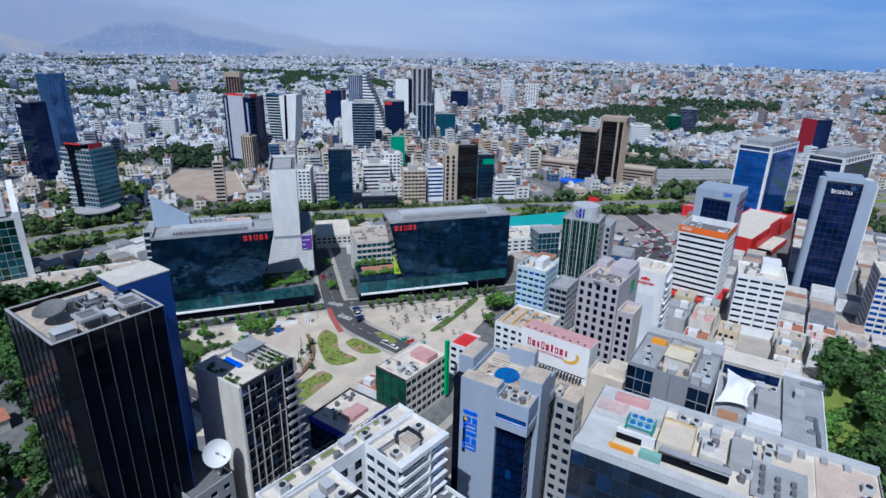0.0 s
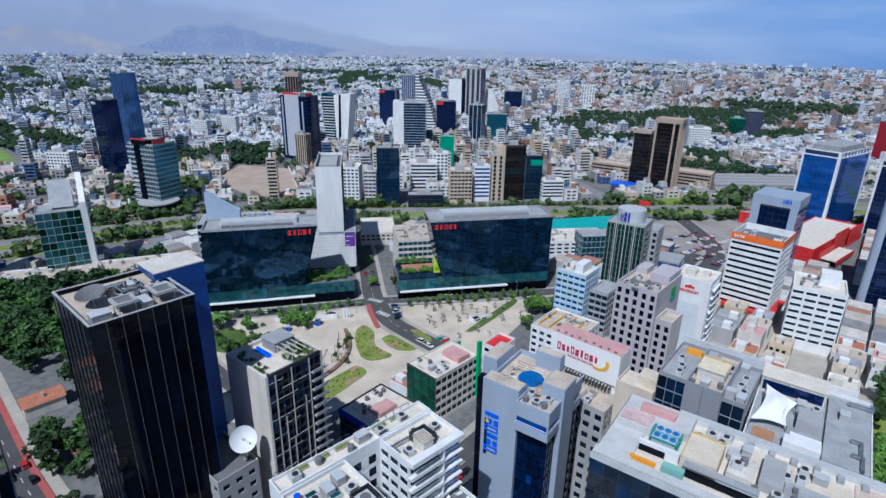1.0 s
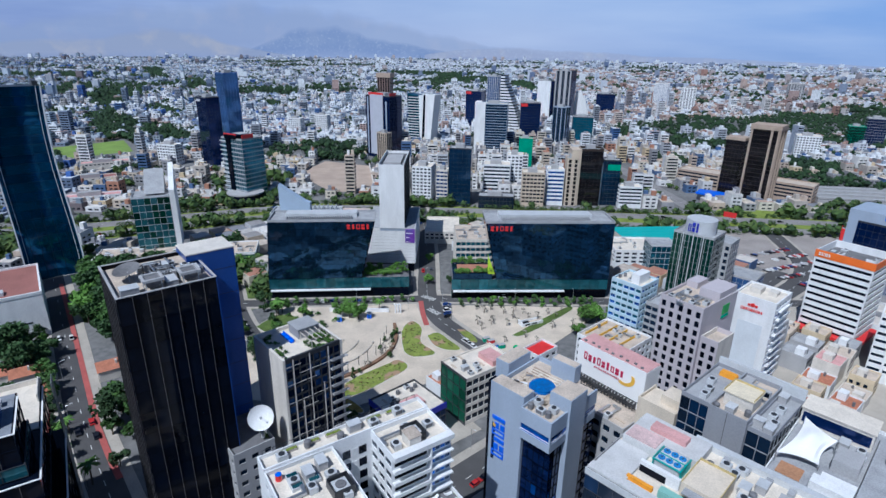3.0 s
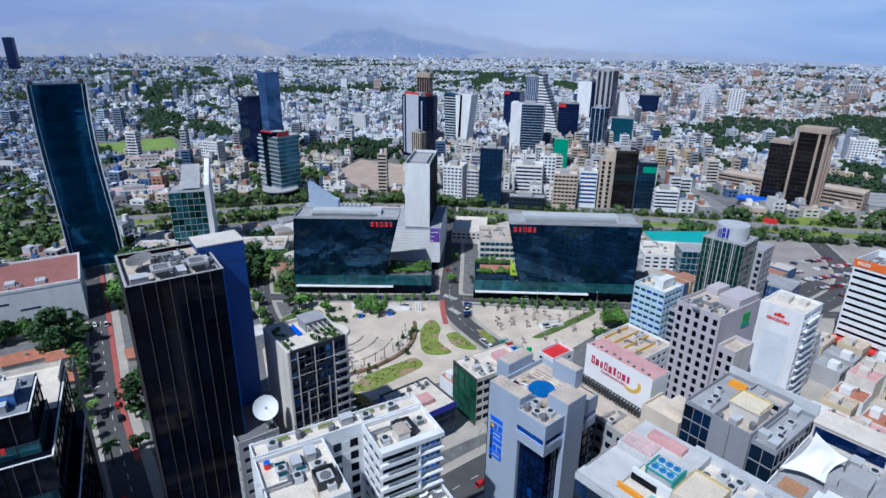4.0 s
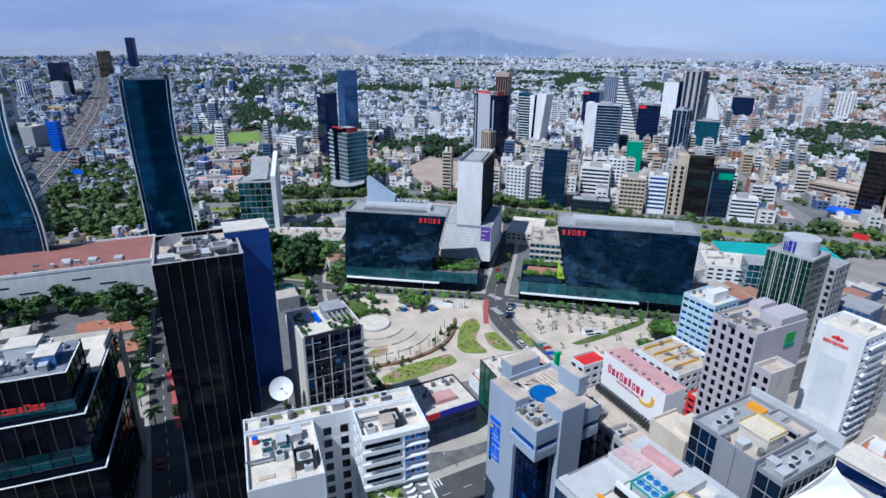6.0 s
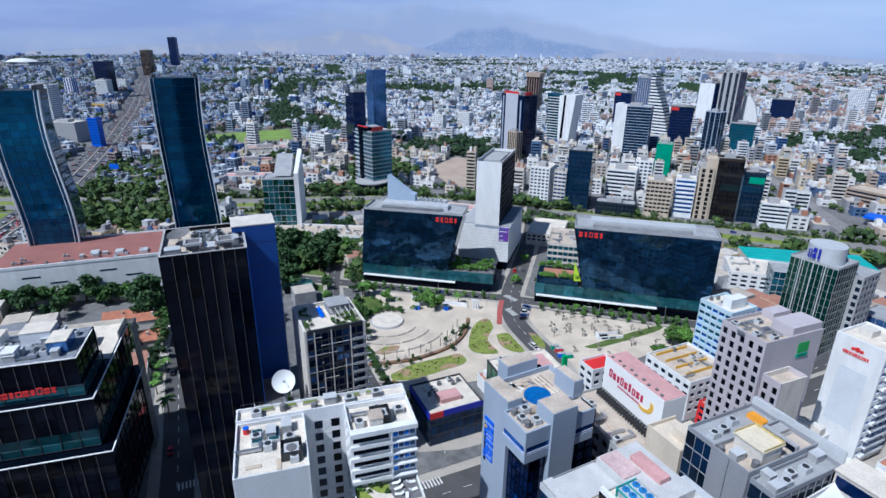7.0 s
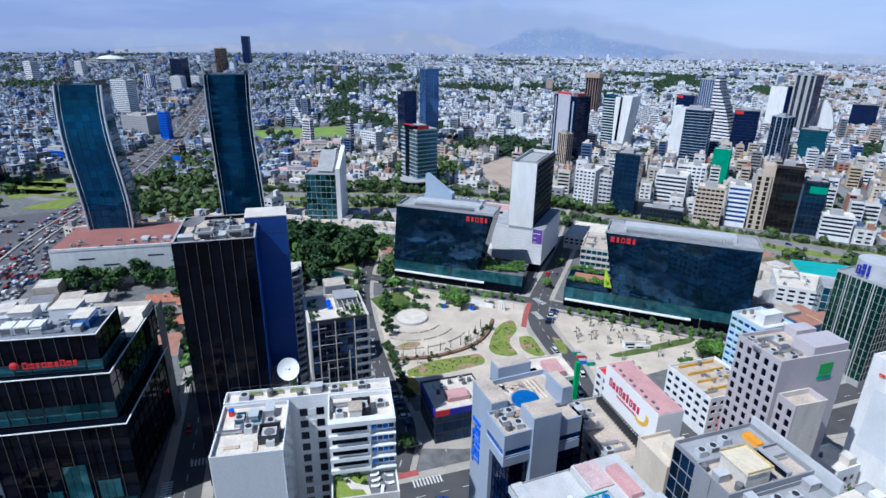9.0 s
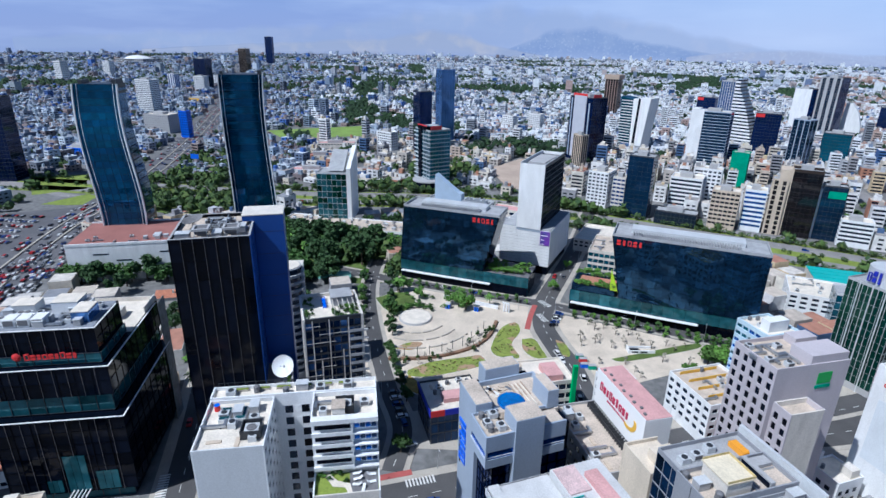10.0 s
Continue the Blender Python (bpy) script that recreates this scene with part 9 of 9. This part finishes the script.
def gabled(x, y, yaw, w, d, h, label):
    t = thing("house", x, y, 0, yaw, label, "house", "tiled houses")
    claim(x - w / 2, y - d / 2, yaw, w, d)
    part("body", box_mesh("body", [(-w / 2, w / 2, -d / 2, d / 2, 0, h)]), OFFWHITE, t)
    part("roof", prism_mesh("roof", [(-w / 2 - 0.5, h), (w / 2 + 0.5, h), (0, h + 2.4)], -d / 2 - 0.5, d / 2 + 0.5, "y"), TERRA, t)
    part("chimney", box_mesh("chimney", [(w * 0.2, w * 0.2 + 0.7, 0, 0.7, h, h + 3)]), OFFWHITE, t)


for x, y, w, d in ((-203, 139, 10, 16), (-190, 146, 8, 12), (-174, 134, 11, 12), (-161, 160.5, 9, 13), (-128, 141, 10, 10), (-121, 152, 10, 9)):
    gabled(x, y, -38, w, d, 4.6, "low house with a terracotta tiled roof")
# white containers on the bank's roof
for x, y, w, d, h, m_ in ((19.5, 19, 6, 7, 3.4, WHITE), (25.5, 25.5, 6.5, 4.5, 3.2, G_PALE), (19.5, 8, 5, 6, 2.8, LIGHTMETAL)):
    t = thing("roof_container", 0, 0, 0, 0, "pale box housing on the bank's roof", "roof house", "roof housings")
    t.matrix_basis = pose(-129, 68, 56.1, 0, 0, -41) @ pose(x, y, 0)
    part("casing", box_mesh("casing", [(-w / 2, w / 2, -d / 2, d / 2, 0, h)]), m_, t)
    part("lid", box_mesh("lid", [(-w / 2 - 0.1, w / 2 + 0.1, -d / 2 - 0.1, d / 2 + 0.1, h, h + 0.2)]), ROOFW, t)
# painted stripes of the crossing before the bank
for x, y, yaw, n in ((-78, 76, 56, 10), (-82, 92, 146, 9)):
    c_ = slab("crossing", box_mesh("crossing", [(i * 1.1 - n * 0.55, i * 1.1 - n * 0.55 + 0.55, -1.6, 1.6, 0, 0.02) for i in range(n)]), PAINT, "white zebra crossing on asphalt", "crossing")
    c_.matrix_basis = pose(x, y, 0.27, 0, 0, yaw - 90)
# billboards along the motorway and the red sign
for x, y, yaw, z, w, h, m_ in ((128, 455, -20, 9, 9, 4, RED), (-560, 372, 30, 12, 12, 5, WHITE), (-498, 300, 30, 10, 9, 5, BLUEPAINT)):
    t = thing("road_billboard", x, y, 0, yaw, "roadside billboard on a steel mast", "billboard", "road billboards")
    part("mast", tube_mesh("mast", 0.4, 0.3, 0, z, 10), STEEL, t)
    part("panel", box_mesh("panel", [(-w / 2, w / 2, -0.2, 0.2, z, z + h)]), m_, t)

# roof plant of the bank: three dark-mouthed fan housings and pipework
for k in range(3):
    t = thing("fan_housing", 0, 0, 0, 0, "white roof fan housing with a dark open mouth", "air conditioner", "fan housings")
    t.matrix_basis = pose(-129, 68, 56.1, 0, 0, -41) @ pose(28.4, 8.0 + k * 3.6, 0)
    part("casing", box_mesh("casing", [(-2.4, 1.6, -1.5, 1.5, 0.2, 2.4), (-2.2, -1.8, -1.3, 1.3, 0, 0.2), (1.0, 1.4, -1.3, 1.3, 0, 0.2)]), WHITE, t)
    part("mouth", box_mesh("mouth", [(1.6, 1.68, -1.25, 1.25, 0.5, 2.1)]), ROOFD, t)
for k in range(7):
    t = thing("roof_pipe", 0, 0, 0, 0, "pale metal pipe run across the bank's roof", "pipe", "roof pipes")
    t.matrix_basis = pose(-129, 68, 56.1, 0, 0, -41) @ pose(20 + (k % 3) * 2.2, 18 + k * 0.9, 0)
    part("run", box_mesh("run", [(-3, 3.5 + (k % 2), -0.12, 0.12, 0.3, 0.55)]), STEEL, t)
    part("foot", box_mesh("foot", [(-2.8, -2.6, -0.1, 0.1, 0, 0.3)]), DARKFRAME, t)
    part("foot", box_mesh("foot", [(2.6, 2.8, -0.1, 0.1, 0, 0.3)]), DARKFRAME, t)
# roof of the white stepped flats
WWR = pose(-33, 76.5, 55.86, 0, 0, -41)
for x, y in ((15.2, 10.6), (9.5, 29.0)):
    t = thing("chiller_pit", 0, 0, 0, 0, "roof chiller within a dark louvred screen", "air conditioner", "screened chillers")
    t.matrix_basis = WWR @ pose(x, y, 0.2)
    part("screen", box_mesh("screen", [(-2.0, 2.0, -2.0, -1.85, 0, 1.9), (-2.0, 2.0, 1.85, 2.0, 0, 1.9), (-2.0, -1.85, -1.85, 1.85, 0, 1.9), (1.85, 2.0, -1.85, 1.85, 0, 1.9)]), DARKFRAME, t)
    part("unit", box_mesh("unit", [(-1.5, 1.5, -1.4, 1.4, 0, 1.3)]), LIGHTMETAL, t)
    part("fan", tube_mesh("fan", 1.0, 1.0, 1.3, 1.5, 16), ROOFD, t)
for x, y, yaw in ((9.0, 4.2, 0), (9.0, 7.4, 0)):
    t = thing("roof_skylight", 0, 0, 0, 0, "pale blue glazed skylight in a metal frame", "skylight", "skylights")
    t.matrix_basis = WWR @ pose(x, y, 0, 0, 0, yaw)
    part("frame", box_mesh("frame", [(-2.2, 2.2, -1.1, 1.1, 0, 0.8)]), LIGHTMETAL, t)
    for k in range(4):
        part("pane", box_mesh("pane", [(-2.0 + k * 1.02, -1.08 + k * 1.02, -0.95, 0.95, 0.804, 0.86)]), G_POD, t)
t = thing("roof_drum", 0, 0, 0, 0, "red drum standing on the roof", "drum")
t.matrix_basis = WWR @ pose(6.6, 2.0, 0)
part("drum", tube_mesh("drum", 0.6, 0.6, 0, 1.3, 16), RED, t)
part("lid", tube_mesh("lid", 0.62, 0.62, 1.3, 1.4, 16), BLUEPAINT, t)
for k in range(6):
    t = thing("roof_planter", 0, 0, 0, 0, "long roof planter with low green plants", "planter", "roof planters")
    t.matrix_basis = pose(-33, 76.5, 56.46, 0, 0, -41) @ pose(0.9, 6 + k * 4.6, 0)
    part("trough", box_mesh("trough", [(-0.4, 0.4, -1.6, 1.6, 0, 0.5)]), CONCRETE, t)
    part("soil", box_mesh("soil", [(-0.32, 0.32, -1.5, 1.5, 0.504, 0.62)]), GRASSB, t)
for k in range(2):
    t = thing("roof_railing", 0, 0, 0, 0, "dark steel railing along the roof edge", "railing", "roof railings")
    t.matrix_basis = pose(-33, 76.5, 57.3, 0, 0, -41) @ pose(0.15, 1 + k * 17.5, 0)
    part("top_rail", box_mesh("top_rail", [(-0.04, 0.04, 0, 16.5, 0.95, 1.03)]), DARKFRAME, t)
    for j in range(9):
        part("post", box_mesh("post", [(-0.04, 0.04, j * 2.05, j * 2.05 + 0.08, 0, 0.95)]), DARKFRAME, t)
# loungers on the dark terrace of the white stepped flats
for k, (x, y, yaw) in enumerate(((14.6, 31.0, 0), (16.2, 31.2, 10), (17.8, 31.0, -8), (19.2, 32.4, 80), (15.2, 34.2, 175), (17.4, 34.2, 190))):
    t = thing("sun_lounger", 0, 0, 0, 0, "white sun lounger on a dark roof terrace", "lounger", "terrace loungers")
    t.matrix_basis = pose(-33, 76.5, 42.36, 0, 0, -41) @ pose(x, y, 0, 0, 0, yaw)
    part("seat", box_mesh("seat", [(-0.35, 0.35, -0.9, 0.5, 0.3, 0.42)]), WHITE, t)
    part("backrest", box_mesh("backrest", [(-0.35, 0.35, 0, 0.75, 0, 0.1)]), WHITE, t, m=pose(0, 0.5, 0.32, 40))
    for lx in (-0.3, 0.24):
        for ly in (-0.8, 0.4):
            part("leg", box_mesh("leg", [(lx, lx + 0.06, ly, ly + 0.06, 0, 0.3)]), STEEL, t)
# clutter on the pillar tower's roof
BBR = pose(3.9, 115.2, 52.9, 0, 0, -30)
rgb = random.Random(31)
for k in range(24):
    x, y = rgb.uniform(0.8, 12), rgb.uniform(6.9, 17.8)
    if (x - 7.9) ** 2 + (y - 12.0) ** 2 < 15 or (x > 10.3 and y < 8.5):
        continue
    t = thing("roof_lumber", 0, 0, 0, 0, "loose boards and sheets lying on the roof", "lumber", "roof lumber")
    t.matrix_basis = BBR @ pose(x, y, 0.0, 0, 0, rgb.choice((0, 90, 30)))
    part("sheet", box_mesh("sheet", [(-0.9, 0.9, -0.35, 0.35, 0, 0.25)]), rgb.choice([ROOFW, BEIGE, STEEL, WHITE, TAN]), t)
    part("batten", box_mesh("batten", [(-1.1, 1.1, 0.4, 0.55, 0, 0.2)]), BEIGE, t)

# hedge round the back of the stage
for k in range(15):
    a = radians(88 + k * 9)
    plant(SHRUB, -96.5 + (11.2 + 1.6 * (k % 2)) * math.cos(a), 210 + (11.2 + 1.6 * (k % 2)) * math.sin(a), 0.1, random.uniform(0.8, 1.2))
# pipe frames between the cooling towers of the black tower
for k, (x, y, yaw) in enumerate(((12.0, 9.6, 0), (15.4, 10.4, 90), (14.6, 13.8, 0), (12.4, 12.2, 90), (8.6, 13.6, 0), (8.2, 10.2, 90))):
    t = thing("pipe_frame", 0, 0, 0, 0, "dark steel pipe frame among roof machinery", "pipes", "pipe frames")
    t.matrix_basis = DT @ pose(x, y, 0, 0, 0, yaw)
    part("pipe", limb_mesh("pipe", [(((-2.2, 0, 2.4), 0.16), ((2.2, 0, 2.4), 0.16)), (((-2.2, 0.5, 1.8), 0.12), ((2.2, 0.5, 1.8), 0.12))]), STEEL, t)
    for px_ in (-2.0, 2.0):
        part("leg", box_mesh("leg", [(px_ - 0.08, px_ + 0.08, -0.08, 0.6, 0, 2.3)]), DARKFRAME, t)
    part("valve_box", box_mesh("valve_box", [(-0.7, 0.7, -0.6, 0.6, 0.0, 1.2 + 0.3 * (k % 3))]), ROOFD if k % 2 else GREYWALL, t)

# ---- sky and distance ----
def backdrop_material():
    m = bpy.data.materials.new("hazy_sky")
    m.use_nodes = True
    nt = m.node_tree
    nt.nodes.remove(nt.nodes["Principled BSDF"])
    e = nt.nodes.new("ShaderNodeEmission")
    g = nt.nodes.new("ShaderNodeNewGeometry")
    s = nt.nodes.new("ShaderNodeSeparateXYZ")
    r = nt.nodes.new("ShaderNodeMapRange")
    r.inputs[1].default_value, r.inputs[2].default_value = 0, 620
    c = nt.nodes.new("ShaderNodeValToRGB")
    stops = ((0.0, (0.48, 0.52, 0.64)), (0.25, (0.57, 0.60, 0.71)), (0.6, (0.54, 0.60, 0.73)), (1.0, (0.42, 0.52, 0.71)))
    while len(c.color_ramp.elements) < len(stops):
        c.color_ramp.elements.new(0.5)
    for i, (p, col) in enumerate(stops):
        c.color_ramp.elements[i].position = p
        c.color_ramp.elements[i].color = (*col, 1)
    nt.links.new(g.outputs["Position"], s.inputs[0])
    nt.links.new(s.outputs[2], r.inputs[0])
    nt.links.new(r.outputs[0], c.inputs[0])
    side = nt.nodes.new("ShaderNodeMapRange")
    side.inputs[1].default_value, side.inputs[2].default_value = -600, 2600
    nt.links.new(s.outputs[0], side.inputs[0])
    mx = nt.nodes.new("ShaderNodeMix")
    mx.data_type = "RGBA"
    mx.blend_type = "MULTIPLY"
    mx.inputs[7].default_value = (0.50, 0.72, 0.98, 1)
    nt.links.new(side.outputs[0], mx.inputs[0])
    nt.links.new(c.outputs[0], mx.inputs[6])
    west = nt.nodes.new("ShaderNodeMapRange")
    west.inputs[1].default_value, west.inputs[2].default_value = -1000, -3300
    nt.links.new(s.outputs[0], west.inputs[0])
    dusk = nt.nodes.new("ShaderNodeMix")
    dusk.data_type, dusk.blend_type = "RGBA", "MULTIPLY"
    dusk.inputs[7].default_value = (0.62, 0.66, 0.80, 1)
    nt.links.new(west.outputs[0], dusk.inputs[0])
    nt.links.new(mx.outputs[2], dusk.inputs[6])
    veil = nt.nodes.new("ShaderNodeTexNoise")
    veil.inputs["Scale"].default_value, veil.inputs["Detail"].default_value = 1.0, 4
    squash = nt.nodes.new("ShaderNodeMapping")
    squash.inputs["Scale"].default_value = (0.0009, 0.0009, 0.006)
    nt.links.new(g.outputs["Position"], squash.inputs[0])
    nt.links.new(squash.outputs[0], veil.inputs["Vector"])
    thin = nt.nodes.new("ShaderNodeMapRange")
    thin.inputs[1].default_value, thin.inputs[2].default_value = 0.42, 0.78
    thin.inputs[3].default_value, thin.inputs[4].default_value = 0.0, 0.4
    nt.links.new(veil.outputs[0], thin.inputs[0])
    cloud = nt.nodes.new("ShaderNodeMix")
    cloud.data_type = "RGBA"
    cloud.inputs[7].default_value = (0.70, 0.73, 0.80, 1)
    nt.links.new(thin.outputs[0], cloud.inputs[0])
    nt.links.new(dusk.outputs[2], cloud.inputs[6])
    nt.links.new(cloud.outputs[2], e.inputs[0])
    nt.links.new(e.outputs[0], nt.nodes["Material Output"].inputs[0])
    return m


n = 90
v, f = [], []
for i in range(n + 1):
    a = radians(20 + 160 * i / n)
    for z in (-20, 140, 400, 900):
        v.append((4870 * math.cos(a), 4870 * math.sin(a), z))
for i in range(n):
    for j in range(3):
        f.append((4 * i + j, 4 * i + 4 + j, 4 * i + 5 + j, 4 * i + 1 + j))
me = bpy.data.meshes.new("backdrop")
me.from_pydata(v, [], f)
slab("backdrop", me, backdrop_material(), "hazy pale blue sky over the horizon", "sky")


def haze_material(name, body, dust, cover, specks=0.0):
    """Far slopes that glow in colours with the haze painted in: they fade out at the foot and along the crest, with
    dusty patches and specks of houses.
    """
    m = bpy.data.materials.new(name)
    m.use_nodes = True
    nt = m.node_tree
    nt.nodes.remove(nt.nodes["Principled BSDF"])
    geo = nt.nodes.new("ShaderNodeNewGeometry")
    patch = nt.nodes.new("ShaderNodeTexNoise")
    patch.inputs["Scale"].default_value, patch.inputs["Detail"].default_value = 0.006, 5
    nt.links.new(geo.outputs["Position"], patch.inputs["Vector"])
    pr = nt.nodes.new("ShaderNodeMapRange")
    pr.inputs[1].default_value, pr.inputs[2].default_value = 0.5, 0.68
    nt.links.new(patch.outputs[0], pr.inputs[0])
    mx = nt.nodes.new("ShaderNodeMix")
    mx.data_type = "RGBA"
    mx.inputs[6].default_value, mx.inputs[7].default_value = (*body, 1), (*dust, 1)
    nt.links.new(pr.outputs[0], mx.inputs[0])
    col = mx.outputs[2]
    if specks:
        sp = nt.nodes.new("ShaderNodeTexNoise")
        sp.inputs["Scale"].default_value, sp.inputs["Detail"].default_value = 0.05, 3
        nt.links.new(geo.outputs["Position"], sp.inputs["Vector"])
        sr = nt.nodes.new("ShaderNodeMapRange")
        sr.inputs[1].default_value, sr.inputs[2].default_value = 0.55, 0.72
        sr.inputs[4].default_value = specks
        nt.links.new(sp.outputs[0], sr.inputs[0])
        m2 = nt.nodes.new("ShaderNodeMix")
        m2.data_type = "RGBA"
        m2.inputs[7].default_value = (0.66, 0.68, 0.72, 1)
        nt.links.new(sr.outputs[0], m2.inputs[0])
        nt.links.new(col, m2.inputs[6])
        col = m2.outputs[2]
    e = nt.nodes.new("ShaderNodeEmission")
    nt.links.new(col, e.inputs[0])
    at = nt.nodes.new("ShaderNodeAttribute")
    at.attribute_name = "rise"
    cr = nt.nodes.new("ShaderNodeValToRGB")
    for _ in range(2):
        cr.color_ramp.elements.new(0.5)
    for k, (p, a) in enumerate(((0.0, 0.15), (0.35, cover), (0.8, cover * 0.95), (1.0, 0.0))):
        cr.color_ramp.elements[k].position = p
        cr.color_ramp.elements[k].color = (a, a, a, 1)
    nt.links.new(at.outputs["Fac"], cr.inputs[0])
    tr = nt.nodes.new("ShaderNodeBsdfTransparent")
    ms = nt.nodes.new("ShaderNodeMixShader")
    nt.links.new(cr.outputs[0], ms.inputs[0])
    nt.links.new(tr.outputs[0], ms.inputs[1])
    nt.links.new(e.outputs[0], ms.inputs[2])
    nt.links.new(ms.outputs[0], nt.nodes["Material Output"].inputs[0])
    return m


def ridge(name, radius, profile, seed, material, label):
    """A far slope whose crest follows a profile of bearing and height."""
    n, rows = 240, 10
    a0, a1 = profile[0][0], profile[-1][0]
    v, f, rise = [], [], []
    for i in range(n + 1):
        b = a0 + (a1 - a0) * i / n
        h = float(np.interp(b, [p[0] for p in profile], [p[1] for p in profile]))
        h = max(8, h * (1 + 0.16 * noise.fractal(Vector((b * 0.35 + seed, seed, 0)), 1.0, 2.0, 5)))
        a = radians(b)
        for k in range(rows + 1):
            q = k / rows
            rr = radius + q * 60
            v.append((rr * math.cos(a), rr * math.sin(a), -5 + h * 1.08 * q))
            rise.append(q)
    m = rows + 1
    for i in range(n):
        for k in range(rows):
            f.append((m * i + k, m * i + m + k, m * i + m + 1 + k, m * i + k + 1))
    me = bpy.data.meshes.new(name)
    me.from_pydata(v, [], f)
    me.attributes.new("rise", "FLOAT", "POINT").data.foreach_set("value", rise)
    slab(name, me, material, label, "mountain")


# each ridge is a glowing shell; its colours and fading edges imitate haze
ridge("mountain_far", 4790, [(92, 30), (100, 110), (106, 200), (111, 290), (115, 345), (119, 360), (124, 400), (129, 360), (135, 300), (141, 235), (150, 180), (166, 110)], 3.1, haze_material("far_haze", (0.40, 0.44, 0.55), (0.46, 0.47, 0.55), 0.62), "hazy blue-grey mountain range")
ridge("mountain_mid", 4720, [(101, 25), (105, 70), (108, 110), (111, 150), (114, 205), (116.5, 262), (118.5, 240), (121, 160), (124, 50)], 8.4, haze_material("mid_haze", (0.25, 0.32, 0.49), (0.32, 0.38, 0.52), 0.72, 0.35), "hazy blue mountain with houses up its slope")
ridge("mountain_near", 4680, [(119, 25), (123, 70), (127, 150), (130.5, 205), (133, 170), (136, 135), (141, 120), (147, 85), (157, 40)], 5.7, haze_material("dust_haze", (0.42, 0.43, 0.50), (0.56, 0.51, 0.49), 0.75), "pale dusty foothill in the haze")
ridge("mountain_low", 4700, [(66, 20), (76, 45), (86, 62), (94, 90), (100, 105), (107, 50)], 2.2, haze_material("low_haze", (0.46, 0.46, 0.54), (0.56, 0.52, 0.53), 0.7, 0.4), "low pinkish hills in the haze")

# the trees past the nearest ones are joined into one piece of woodland
def join_far_trees(keep):
    tops = [o for o in scene.collection.objects if o.parent is None and o.name.split(".")[0] == "tree" and o.matrix_basis.translation.y > -850]
    tops.sort(key=lambda o: (o.matrix_basis.translation.xy - Vector((36, 40))).length)
    verts, faces, slots, mats = [], [], [], []
    for top in tops[keep:]:
        for ch in top.children:
            m = top.matrix_basis @ ch.matrix_basis
            k = len(verts)
            verts += [m @ v.co for v in ch.data.vertices]
            faces += [tuple(k + i for i in p.vertices) for p in ch.data.polygons]
            if ch.data.materials[0] not in mats:
                mats.append(ch.data.materials[0])
            slots += [mats.index(ch.data.materials[0])] * len(ch.data.polygons)
        for ch in list(top.children):
            bpy.data.objects.remove(ch)
        bpy.data.objects.remove(top)
    me = bpy.data.meshes.new("woods")
    me.from_pydata(verts, [], faces)
    ob = slab("woods", me, mats[0], "dense green trees of the park and streets", "trees", "stuff")
    for m in mats[1:]:
        me.materials.append(m)
    me.polygons.foreach_set("material_index", slots)


join_far_trees(230)

# the patterns that were copied leave the scene
for ob in [o for o in scene.collection.objects if o.parent is None and o.matrix_basis.translation.y < -850]:
    for o in (*ob.children_recursive, ob):
        bpy.data.objects.remove(o)
